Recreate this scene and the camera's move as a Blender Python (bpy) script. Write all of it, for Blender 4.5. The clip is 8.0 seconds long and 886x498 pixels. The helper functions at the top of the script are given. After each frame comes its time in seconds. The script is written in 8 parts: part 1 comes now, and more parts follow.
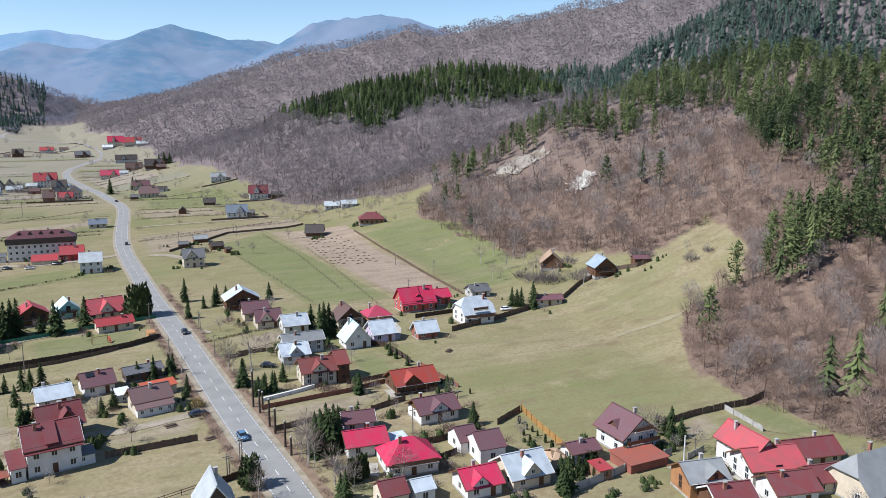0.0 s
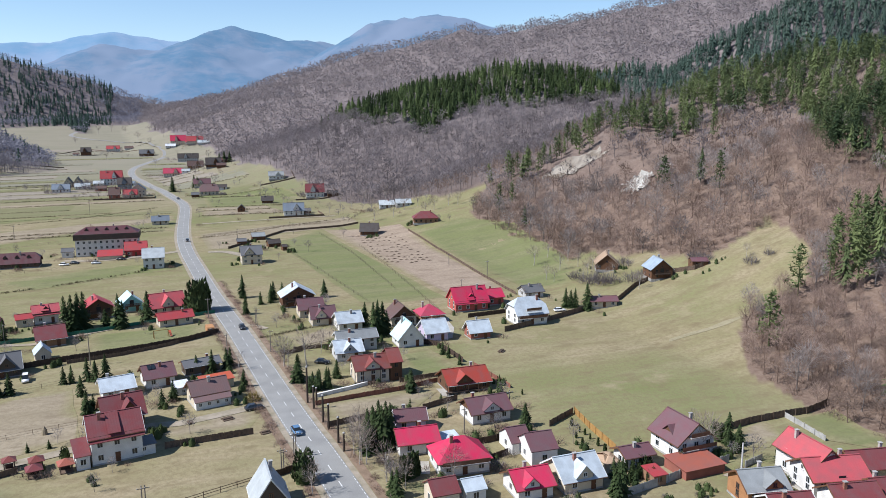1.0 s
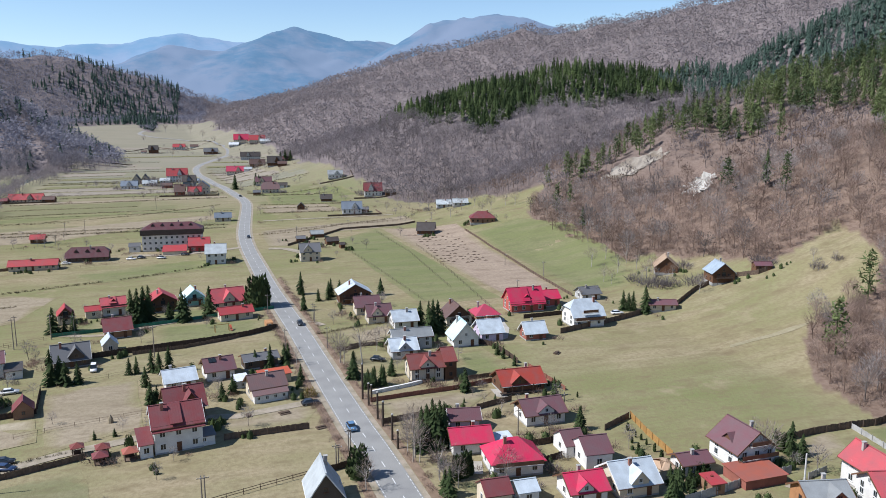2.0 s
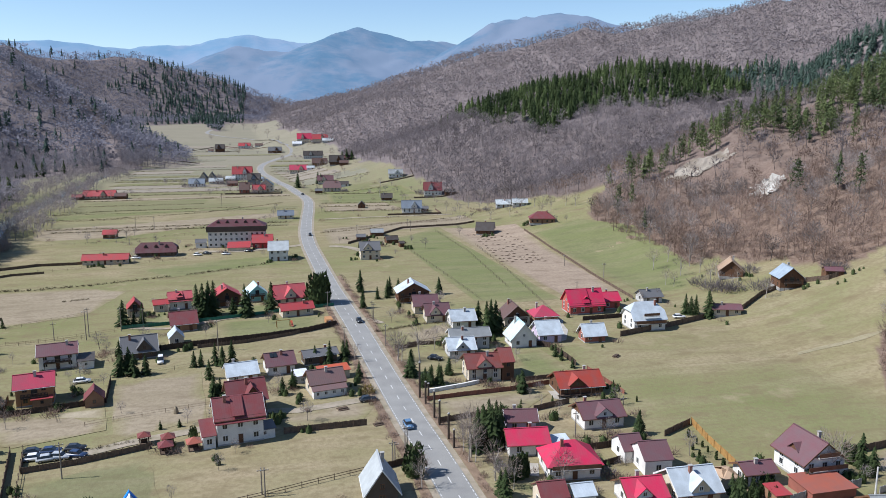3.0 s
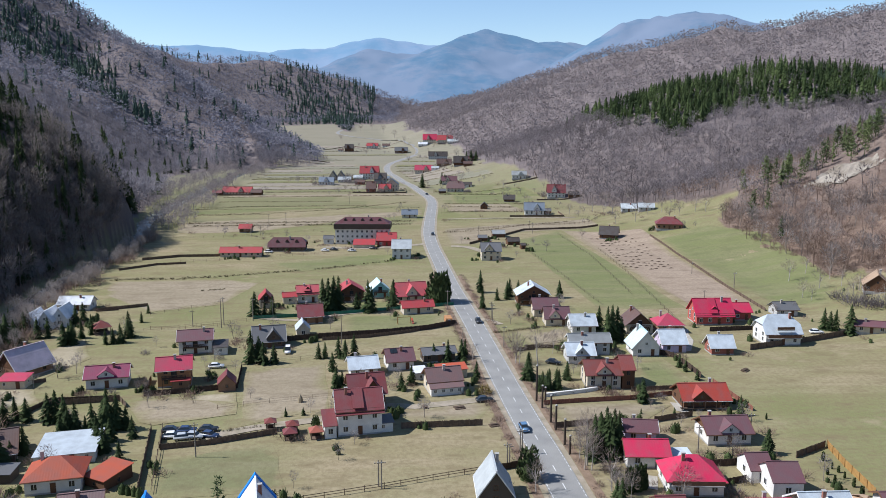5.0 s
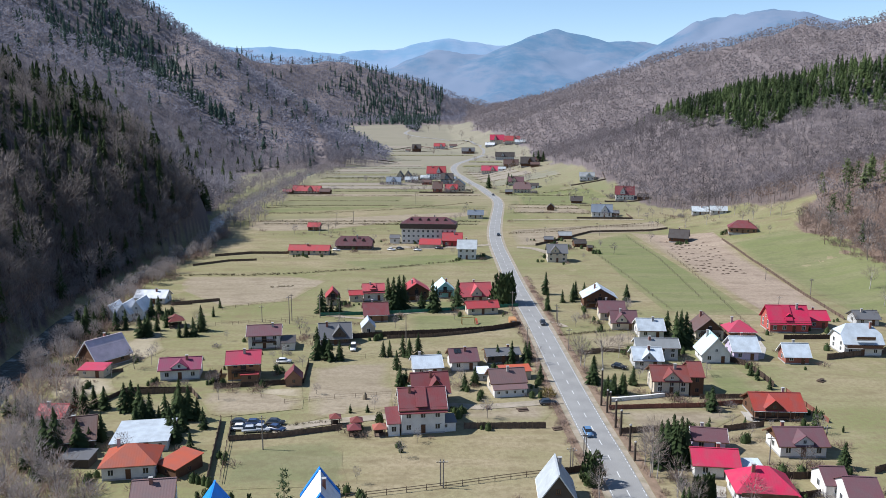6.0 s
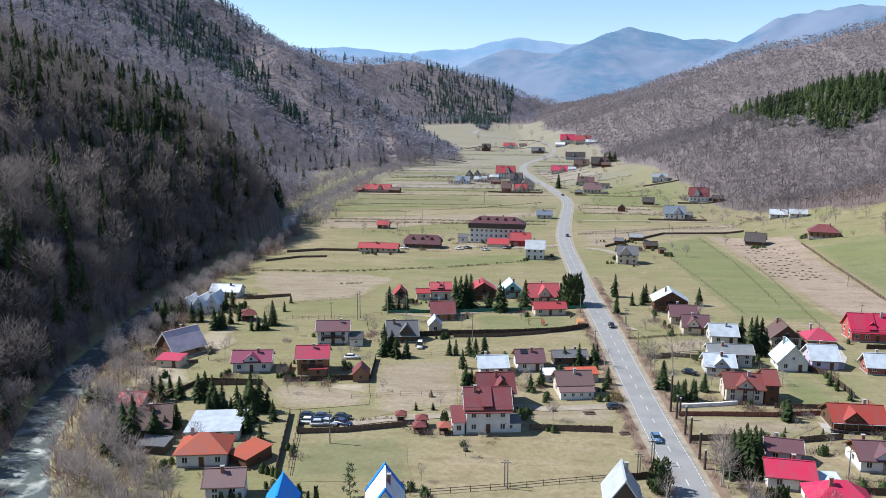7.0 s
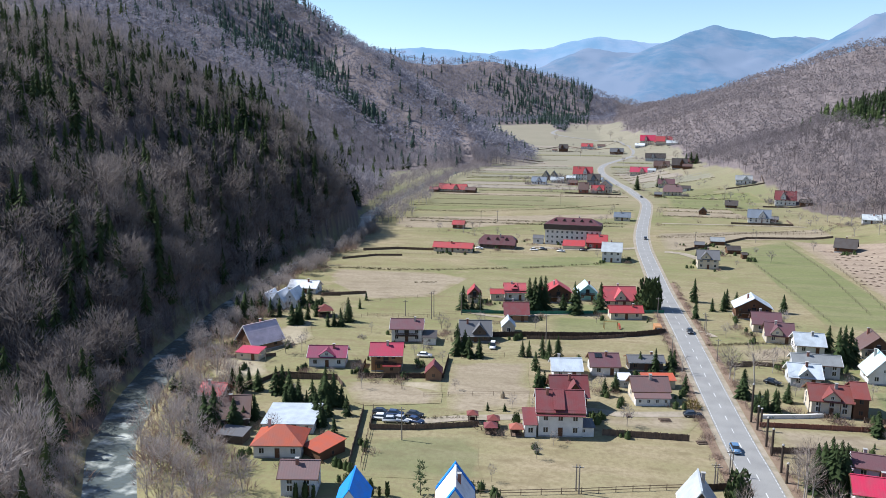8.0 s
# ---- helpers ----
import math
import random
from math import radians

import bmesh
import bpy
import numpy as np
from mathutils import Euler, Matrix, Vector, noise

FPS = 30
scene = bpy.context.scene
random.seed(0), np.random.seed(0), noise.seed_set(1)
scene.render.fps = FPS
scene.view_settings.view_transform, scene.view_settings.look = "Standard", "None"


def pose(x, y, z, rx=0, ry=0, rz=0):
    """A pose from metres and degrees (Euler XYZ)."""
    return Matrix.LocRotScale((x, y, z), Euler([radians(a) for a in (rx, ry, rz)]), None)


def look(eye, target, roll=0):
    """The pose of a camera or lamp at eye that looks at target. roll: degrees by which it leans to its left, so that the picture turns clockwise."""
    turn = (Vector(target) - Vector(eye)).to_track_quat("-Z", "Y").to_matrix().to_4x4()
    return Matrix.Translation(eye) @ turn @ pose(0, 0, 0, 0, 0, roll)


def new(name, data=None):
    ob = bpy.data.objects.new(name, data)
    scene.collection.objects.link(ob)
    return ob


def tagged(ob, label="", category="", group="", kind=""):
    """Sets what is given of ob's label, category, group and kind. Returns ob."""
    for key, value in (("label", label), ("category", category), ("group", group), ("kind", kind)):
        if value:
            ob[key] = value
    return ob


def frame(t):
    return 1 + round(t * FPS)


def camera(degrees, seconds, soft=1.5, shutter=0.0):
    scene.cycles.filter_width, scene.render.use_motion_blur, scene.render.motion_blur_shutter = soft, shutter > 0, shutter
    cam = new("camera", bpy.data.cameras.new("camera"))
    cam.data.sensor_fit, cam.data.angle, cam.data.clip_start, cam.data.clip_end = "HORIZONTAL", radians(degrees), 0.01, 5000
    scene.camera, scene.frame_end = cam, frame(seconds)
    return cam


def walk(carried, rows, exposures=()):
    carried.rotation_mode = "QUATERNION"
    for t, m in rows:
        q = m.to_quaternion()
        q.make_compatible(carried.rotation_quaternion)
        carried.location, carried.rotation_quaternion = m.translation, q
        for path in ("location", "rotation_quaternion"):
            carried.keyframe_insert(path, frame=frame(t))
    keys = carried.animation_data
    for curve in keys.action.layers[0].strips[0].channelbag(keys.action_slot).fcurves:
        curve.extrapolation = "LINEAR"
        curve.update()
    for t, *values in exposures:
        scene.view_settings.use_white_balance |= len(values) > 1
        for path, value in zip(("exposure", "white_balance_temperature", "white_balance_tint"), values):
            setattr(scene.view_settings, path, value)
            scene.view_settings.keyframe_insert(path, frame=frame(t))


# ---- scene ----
# the camera hangs high over the valley and turns slowly to its left
EYE = 70.0
cam = camera(59.4, 8.0, soft=0.9)
ROWS = [
    (0.0, 0.0, -10.068, 0.186), (0.5, 1.982, -10.087, 0.243), (1.0, 4.013, -10.082, 0.229), (1.5, 6.08, -10.077, 0.157),
    (2.8, 11.752, -10.103, 0.106), (3.5, 14.816, -10.079, 0.074), (4.0, 17.01, -10.047, 0.031), (4.5, 19.304, -10.022, -0.037),
    (6.0, 26.58, -9.971, -0.134), (6.5, 29.063, -10.0, -0.146), (7.0, 31.659, -10.035, -0.2), (7.5, 34.431, -10.056, -0.26), (8.0, 37.247, -10.049, -0.283),
]
walk(cam, [(t, pose(0, 0, EYE, 0, 0, yaw - 25) @ pose(0, 0, 0, pitch) @ pose(0, 0, 0, 0, roll) @ pose(0, 0, 0, 90)) for t, yaw, pitch, roll in ROWS],
     [(0.0, 0.47), (1.5, 0.43), (4.5, 0.38), (6.0, 0.50), (8.0, 0.68)])

# ---------- daylight ----------
SUN_UP, SUN_AZ = 48.0, -86.0            # degrees above the horizon; clockwise from +y
world = bpy.data.worlds.new("sky")
scene.world = world
world.use_nodes = True
sky = world.node_tree.nodes.new("ShaderNodeTexSky")
sky.sky_type, sky.sun_disc = "NISHITA", False
sky.sun_elevation, sky.sun_rotation = radians(SUN_UP), radians(SUN_AZ)
sky.air_density, sky.dust_density, sky.ozone_density = 1.0, 0.0, 2.5
sky.altitude = 700
back = world.node_tree.nodes["Background"]
world.node_tree.links.new(sky.outputs[0], back.inputs[0])
back.inputs[1].default_value = 0.105
sun = new("sun", bpy.data.lights.new("sun", "SUN"))
sun.data.energy, sun.data.angle, sun.data.color = 5.0, radians(0.55), (1.0, 0.965, 0.91)
az, up = radians(SUN_AZ), radians(SUN_UP)
sun.matrix_world = look(Vector((math.sin(az) * math.cos(up), math.cos(az) * math.cos(up), math.sin(up))) * 900, (0, 0, 0))
scene.view_settings.use_white_balance = True
scene.view_settings.white_balance_temperature, scene.view_settings.white_balance_tint = 6050, 11


# ---------- materials ----------
def paint(name, colour, second=None, rough=0.8, size=1.0, fine=12.0, bump=0.15, metal=0.0, vary=0.12, ribs=0.0, ribs_axis=0, mask=None, spec=0.3):
    """A surface with slow stains, fine grain, relief and, for sheet roofs, ribs. mask: an attribute that brings in the second colour."""
    m = bpy.data.materials.new(name)
    m.use_nodes = True
    n, k = m.node_tree.nodes, m.node_tree.links.new
    b = n["Principled BSDF"]
    b.inputs["Roughness"].default_value, b.inputs["Metallic"].default_value = rough, metal
    b.inputs["Specular IOR Level"].default_value = spec
    second = second or tuple(c * 0.72 for c in colour)
    place = n.new("ShaderNodeTexCoord")
    info = n.new("ShaderNodeObjectInfo")
    slow, grain = n.new("ShaderNodeTexNoise"), n.new("ShaderNodeTexNoise")
    for tex, scale, detail in ((slow, 1 / size, 5), (grain, fine / size, 4)):
        tex.inputs["Scale"].default_value, tex.inputs["Detail"].default_value = scale, detail
        k(place.outputs["Object"], tex.inputs["Vector"])
    ramp = n.new("ShaderNodeValToRGB")
    ramp.color_ramp.elements[0].position, ramp.color_ramp.elements[1].position = 0.36, 0.68
    k(slow.outputs[0], ramp.inputs[0])
    mix = n.new("ShaderNodeMix")
    mix.data_type = "RGBA"
    mix.inputs["A"].default_value, mix.inputs["B"].default_value = (*colour, 1), (*second, 1)
    k(ramp.outputs[0], mix.inputs["Factor"])
    hue = n.new("ShaderNodeHueSaturation")
    k(mix.outputs["Result"], hue.inputs["Color"])
    add = n.new("ShaderNodeMath")
    add.operation = "MULTIPLY_ADD"
    k(grain.outputs[0], add.inputs[0])
    add.inputs[1].default_value, add.inputs[2].default_value = 0.5, 0.75 - vary / 2
    add2 = n.new("ShaderNodeMath")
    add2.operation = "MULTIPLY_ADD"
    k(info.outputs["Random"], add2.inputs[0])
    add2.inputs[1].default_value = vary
    k(add.outputs[0], add2.inputs[2])
    k(add2.outputs[0], hue.inputs["Value"])
    k(hue.outputs[0], b.inputs["Base Color"])
    relief = n.new("ShaderNodeBump")
    relief.inputs["Strength"].default_value, relief.inputs["Distance"].default_value = bump, 0.05
    if ribs:
        wav = n.new("ShaderNodeTexWave")
        wav.bands_direction = "XYZ"[ribs_axis]
        wav.inputs["Scale"].default_value = 0.314 / ribs
        wav.inputs["Distortion"].default_value = 0.0
        k(place.outputs["Object"], wav.inputs["Vector"])
        both = n.new("ShaderNodeMath")
        both.operation = "MULTIPLY_ADD"
        k(wav.outputs["Fac"], both.inputs[0])
        both.inputs[1].default_value = 0.6
        k(grain.outputs[0], both.inputs[2])
        k(both.outputs[0], relief.inputs["Height"])
        relief.inputs["Strength"].default_value = max(bump, 0.22)
    else:
        k(grain.outputs[0], relief.inputs["Height"])
    k(relief.outputs[0], b.inputs["Normal"])
    return m


def glass_pane(name):
    m = bpy.data.materials.new(name)
    m.use_nodes = True
    b = m.node_tree.nodes["Principled BSDF"]
    b.inputs["Base Color"].default_value = (0.02, 0.025, 0.03, 1)
    b.inputs["Roughness"].default_value = 0.06
    b.inputs["Specular IOR Level"].default_value = 0.6
    return m


ROOFS = {"dred": (0.165, 0.040, 0.042), "dredb": (0.19, 0.050, 0.042), "mauve": (0.135, 0.062, 0.070), "mauvered": (0.23, 0.04, 0.085), "pink": (0.40, 0.040, 0.080),
         "pinkb": (0.45, 0.022, 0.068), "red": (0.36, 0.046, 0.050), "redl": (0.41, 0.075, 0.085), "redo": (0.30, 0.045, 0.03), "orange": (0.38, 0.078, 0.036),
         "silver": (0.46, 0.51, 0.55), "silverg": (0.42, 0.45, 0.46), "silverd": (0.30, 0.36, 0.42), "silverpink": (0.60, 0.50, 0.54), "white": (0.66, 0.68, 0.71),
         "brown": (0.11, 0.062, 0.05), "brownm": (0.17, 0.10, 0.095), "brick": (0.30, 0.09, 0.06), "grey": (0.12, 0.12, 0.125), "greyl": (0.24, 0.25, 0.25),
         "slate": (0.16, 0.19, 0.23), "teal": (0.26, 0.46, 0.47), "teals": (0.50, 0.68, 0.70), "blue": (0.008, 0.235, 0.78), "tan": (0.42, 0.29, 0.19),
         "dark": (0.06, 0.048, 0.042), "maroon": (0.10, 0.03, 0.036)}
WALLS = {"white": (0.70, 0.68, 0.64), "cream": (0.58, 0.50, 0.38), "wood": (0.13, 0.065, 0.035), "brown": (0.26, 0.15, 0.09), "dark": (0.10, 0.08, 0.065),
         "lilac": (0.56, 0.47, 0.60), "grey": (0.50, 0.50, 0.49), "brick": (0.30, 0.11, 0.08), "teal": (0.25, 0.52, 0.52), "orangew": (0.40, 0.20, 0.09),
         "redw": (0.42, 0.10, 0.08), "red": (0.4, 0.05, 0.05), "slatew": (0.18, 0.21, 0.26)}
WORDS = {"dred": "dark red", "dredb": "brownish red", "mauve": "mauve brown", "mauvered": "wine red", "pink": "pinkish red", "pinkb": "bright crimson", "red": "red",
         "redl": "coral red", "redo": "rust red", "orange": "orange", "silver": "silvery metal", "silverg": "weathered grey metal", "silverd": "blue-grey metal",
         "silverpink": "pale pinkish metal", "white": "white metal", "brown": "dark brown", "brownm": "brown", "brick": "brick red", "grey": "dark grey",
         "greyl": "grey", "slate": "slate blue", "teal": "turquoise", "teals": "pale turquoise", "blue": "bright blue", "tan": "tan shingle", "dark": "blackish wooden",
         "maroon": "maroon", "cream": "cream", "wood": "dark timber", "lilac": "lilac", "teals": "pale turquoise", "orangew": "orange-brown timber",
         "redw": "red-painted", "slatew": "slate grey"}
ROOF_MAT = {k: paint("roof_" + k, c, tuple(v * 0.7 + 0.03 for v in c), rough=0.55, size=2.2, fine=22, vary=0.2, ribs=0.5, ribs_axis=0, spec=0.25) for k, c in ROOFS.items()}
WALL_MAT = {k: paint("wall_" + k, c, tuple(v * 0.82 for v in c), rough=0.9, size=2.0, fine=16) for k, c in WALLS.items()}
GLASS = glass_pane("window_glass")
FRAME_WHITE = paint("white_frame", (0.7, 0.7, 0.68), rough=0.5)
FRAME_BROWN = paint("brown_frame", (0.16, 0.08, 0.045), rough=0.6)
PLASTER = paint("chimney_plaster", (0.45, 0.40, 0.36))
BRICKS = paint("chimney_brick", (0.32, 0.14, 0.10))
CONCRETE = paint("concrete", (0.38, 0.37, 0.35), rough=0.9, size=1.5)
OLD_WOOD = paint("weathered_wood", (0.15, 0.105, 0.075), (0.09, 0.065, 0.05), rough=0.95, size=0.7)
DARK_WOOD = paint("dark_wood", (0.075, 0.05, 0.036), (0.045, 0.032, 0.025), rough=0.95, size=0.7)
DOOR_WOOD = paint("door_wood", (0.12, 0.055, 0.03), rough=0.6)
# ---------- terrain ----------
def ridge_height(X, Y, crest, width, power):
    """Height of a hill whose crest runs along (x, y, z) points and falls away over width metres."""
    best = np.zeros_like(X)
    for (ax, ay, az), (bx, by, bz) in zip(crest[:-1], crest[1:]):
        dx, dy = bx - ax, by - ay
        s = np.clip(((X - ax) * dx + (Y - ay) * dy) / (dx * dx + dy * dy), 0, 1)
        d = np.hypot(X - ax - s * dx, Y - ay - s * dy)
        z = az + s * (bz - az)
        w = np.maximum(width * (0.25 + 0.75 * z / max(p[2] for p in crest)), 1)
        best = np.maximum(best, z * np.clip(1 - d / w, 0, 1) ** power)
    return best


def lattice(X, Y, seed):
    ix, iy = np.floor(X), np.floor(Y)
    fx, fy = X - ix, Y - iy
    fx, fy = fx * fx * (3 - 2 * fx), fy * fy * (3 - 2 * fy)
    r = lambda a, b: np.modf(np.abs(np.sin(a * 127.1 + b * 311.7 + seed * 74.7) * 43758.5453))[0]
    return (r(ix, iy) * (1 - fx) + r(ix + 1, iy) * fx) * (1 - fy) + (r(ix, iy + 1) * (1 - fx) + r(ix + 1, iy + 1) * fx) * fy


def wave(X, Y, size, seed):
    """Smooth uneven swell between about -1 and 1, with swells about size metres across."""
    u, v = (X * 0.83 + Y * 0.56) / size * 2, (Y * 0.83 - X * 0.56) / size * 2
    return (lattice(u, v, seed) + 0.5 * lattice(u * 2.1 + 7, v * 2.1, seed + 1) + 0.25 * lattice(u * 4.3, v * 4.3 + 3, seed + 2) - 0.875) * 1.35


SPUR = [(200, 480, 6), (257, 452, 34), (311, 466, 54), (367, 475, 76), (423, 480, 99), (460, 450, 106), (450, 398, 103), (425, 306, 96), (415, 200, 94), (430, 40, 92), (450, -300, 92)]
SPUR_BACK = [(520, 560, 110), (640, 640, 175), (760, 680, 215), (830, 600, 190), (880, 520, 160), (900, 200, 140)]
SPRUCE_HILL = [(190, 830, 40), (250, 815, 70), (331, 837, 101), (391, 811, 113), (475, 765, 105), (600, 720, 104)]
LONG_RIDGE = [(40, 2250, 62), (197, 1790, 100), (327, 1566, 136), (413, 1442, 170), (574, 1386, 202), (674, 1284, 204), (742, 1187, 226), (807, 1144, 240), (960, 960, 252), (1400, 700, 260)]
LEFT_NEAR = [(-450, -500, 105), (-450, 50, 140), (-455, 200, 185), (-425, 325, 160), (-385, 411, 131), (-384, 426, 121), (-380, 462, 103), (-374, 491, 83), (-347, 540, 58), (-310, 577, 34), (-278, 602, 10)]
# includes a steep bank added to throw shade on the slope foot and river
LEFT_SHADE_BANK = [(-150, 120, 5), (-163, 165, 26), (-176, 200, 46), (-186, 240, 52), (-198, 300, 42), (-208, 360, 20), (-214, 400, 4)]
LEFT_BIG = [(-1010, 480, 325), (-960, 850, 340), (-890, 1100, 325)]
LEFT_NOSE = [(-890, 1100, 325), (-585, 1359, 270), (-534, 1348, 229), (-479, 1316, 188), (-408, 1234, 160), (-351, 1179, 112), (-301, 1131, 76), (-255, 1080, 48), (-220, 1028, 20)]
LEFT_FAR = [(-1300, 1500, 300), (-900, 1800, 250), (-560, 2060, 192), (-360, 2120, 186), (-280, 2130, 178), (-130, 2150, 140), (20, 2200, 85)]
PEAK_A = [(-560, 3500, 130), (-170, 3780, 330), (139, 3800, 330), (250, 3790, 385), (435, 3970, 455), (640, 3900, 405), (880, 3950, 395), (1300, 3900, 300)]
PEAK_B = [(700, 3100, 260), (800, 3160, 315), (940, 3250, 405), (1040, 3240, 420), (1130, 3160, 455), (1260, 3130, 455), (1330, 3080, 420), (1600, 2900, 330)]
PEAK_C = [(-1500, 4350, 390), (-1080, 4400, 412), (-700, 4440, 372), (-400, 4480, 400), (-160, 4480, 442), (80, 4500, 443), (160, 4480, 420), (700, 4400, 380), (1700, 4200, 330)]


def floor_height(X, Y):
    r = np.hypot(X, Y)
    return 0.009 * np.clip(r - 500, 0, 2600) + 0.10 * wave(X, Y, 60, 3)


def far_rise_height(X, Y):
    """The valley floor climbs at its far end, by a rise shaped to fit the camera's view."""
    return 0.06 * np.clip(np.hypot(X, Y) - 1330, 0, 600)


def hill_height(X, Y):
    h = ridge_height(X, Y, SPUR, 300, 1.25)
    for crest, width, power in ((SPUR_BACK, 330, 1.0), (SPRUCE_HILL, 330, 1.15), (LONG_RIDGE, 620, 1.1), (LEFT_NEAR, 300, 0.52), (LEFT_SHADE_BANK, 44, 0.5), (LEFT_BIG, 690, 0.95), (LEFT_NOSE, 430, 1.0),
                                (LEFT_FAR, 420, 1.0), (PEAK_A, 1100, 1.0), (PEAK_B, 800, 1.0), (PEAK_C, 900, 1.0)):
        h = np.maximum(h, ridge_height(X, Y, crest, width, power))
    r = np.hypot(X, Y)
    rough = np.clip(h / 45, 0, 1)
    h = h + rough * (11 * wave(X, Y, 150, 1) + 3 * wave(X, Y, 47, 2)) * np.clip(1.35 - r / 5000, 0.3, 1)
    h = h + np.clip(r / 1800 - 0.6, 0, 1) * rough * 16 * wave(X, Y, 330, 5)
    return np.maximum(h, 0)


RIVER = [(-40, -200), (-60, 40), (-85, 112), (-104, 140), (-116, 168), (-126, 200), (-137, 260), (-143, 340), (-147, 430), (-166, 516), (-172, 620), (-176, 740), (-174, 850), (-174, 945), (-205, 1060), (-270, 1250), (-340, 1500), (-420, 1800)]


def path_distance(X, Y, points):
    best = np.full_like(X, 1e9)
    for (ax, ay), (bx, by) in zip(points[:-1], points[1:]):
        dx, dy = bx - ax, by - ay
        s = np.clip(((X - ax) * dx + (Y - ay) * dy) / (dx * dx + dy * dy), 0, 1)
        best = np.minimum(best, np.hypot(X - ax - s * dx, Y - ay - s * dy))
    return best


def ground_height(X, Y):
    X, Y = np.asarray(X, float), np.asarray(Y, float)
    h = floor_height(X, Y) + np.maximum(hill_height(X, Y), far_rise_height(X, Y))
    d = path_distance(X, Y, RIVER)
    return h - 3.2 * np.clip(1 - (d - 3.2) / 4.6, 0, 1) * np.clip(1.6 - np.hypot(X, Y) / 1500, 0, 1)
# edges of woods, stands and fields, in plan
WOOD_EDGE = [(12, 1574), (57, 1320), (97, 1163), (87, 810), (102, 760), (116, 700), (129, 665), (128, 622), (158, 550), (194, 491), (219, 482), (179, 422), (177, 398), (178, 331), (172, 296), (188, 297), (187, 272), (196, 264), (201, 238), (218, 241), (234, 245), (235, 234), (217, 203), (199, 192), (177, 191), (162, 177), (149, 157), (145, 136), (143, 120), (145, 114), (150, 100)]
SPRUCE_LOW = [(210, 848), (219, 769), (247, 746), (246, 693), (297, 720), (327, 733), (388, 713), (469, 700), (507, 646)]
PINE_LOW = [(206, 454), (232, 448), (258, 450), (285, 451), (312, 431), (319, 393), (361, 406), (382, 377)]
PINE_HIGH_LOW = [(499, 563), (384, 380), (286, 267), (294, 249), (277, 212), (290, 205)]
PINE_NEAR = [(205, 187), (224, 199), (245, 210), (285, 201), (235, 163), (236, 179), (215, 178), (202, 171)]
FIR_A = [(-214, 246), (-235, 286), (-202, 261), (-197, 252), (-201, 239)]
FIR_B = [(-209, 366), (-207, 388), (-189, 395), (-175, 379), (-156, 389), (-157, 379), (-168, 365), (-181, 356), (-196, 351), (-202, 336)]
FIR_C = [(-643, 1195), (-590, 1281), (-490, 1256), (-384, 1130), (-306, 1056), (-302, 1003), (-363, 1009), (-448, 1101), (-503, 1087), (-563, 1084)]
FIR_CREST = [(-610, 731), (-602, 738), (-274, 367), (-245, 360), (-221, 357), (-212, 335), (-224, 324), (-261, 345), (-302, 363)]
FIR_LOW = [(-186, 303), (-174, 341), (-150, 337), (-159, 309), (-168, 283)]
FIR_D = [(-294, 1287), (-307, 1903), (-122, 1992), (-137, 1927), (-257, 1400)]
PLOUGHED = [(98, 458), (140, 435), (138, 407), (132, 275), (111, 264), (107, 269)]
GREEN_A = [(141, 405), (170, 414), (189, 380), (175, 300), (156, 266), (139, 275), (139, 305)]
GREEN_B = [(64, 421), (95, 454), (104, 269), (84, 268), (72, 273)]
STUBBLE = [(28, 467), (125, 505), (124, 473), (119, 465), (71, 452), (37, 410), (28, 411)]
ROCK = [(249, 372), (266, 391), (279, 394), (279, 385), (261, 362), (241, 346)]
SCREE = [(238, 443), (254, 451), (271, 450), (284, 446), (280, 436), (261, 433), (245, 435)]


def inside(X, Y, ring):
    """True where the points lie inside the ring."""
    X, Y = np.asarray(X, float), np.asarray(Y, float)
    hit = np.zeros(X.shape, bool)
    for (ax, ay), (bx, by) in zip(ring, ring[1:] + ring[:1]):
        if ay == by:
            continue
        hit ^= ((ay > Y) != (by > Y)) & (X < (bx - ax) * (Y - ay) / (by - ay) + ax)
    return hit


VALLEY = WOOD_EDGE + [(170, 60), (165, -400), (-60, -400), (-70, 40), (-95, 108), (-112, 140), (-124, 168), (-134, 200), (-145, 260), (-152, 340), (-156, 430), (-176, 520),
                      (-192, 640), (-208, 720), (-238, 765), (-240, 805), (-230, 862), (-205, 900), (-190, 935), (-198, 985), (-218, 1060), (-262, 1150), (-312, 1300), (-380, 1480),
                      (-400, 1600), (-330, 1720), (-230, 1800), (-110, 1840), (-30, 1840), (10, 1760), (30, 1600)]



def mesh_object(name, verts, faces, material, smooth=True):
    me = bpy.data.meshes.new(name)
    me.from_pydata([tuple(v) for v in verts], [], [tuple(f) for f in faces])
    me.materials.append(material)
    if smooth:
        me.polygons.foreach_set("use_smooth", [True] * len(me.polygons))
    me.update()
    return new(name, me)


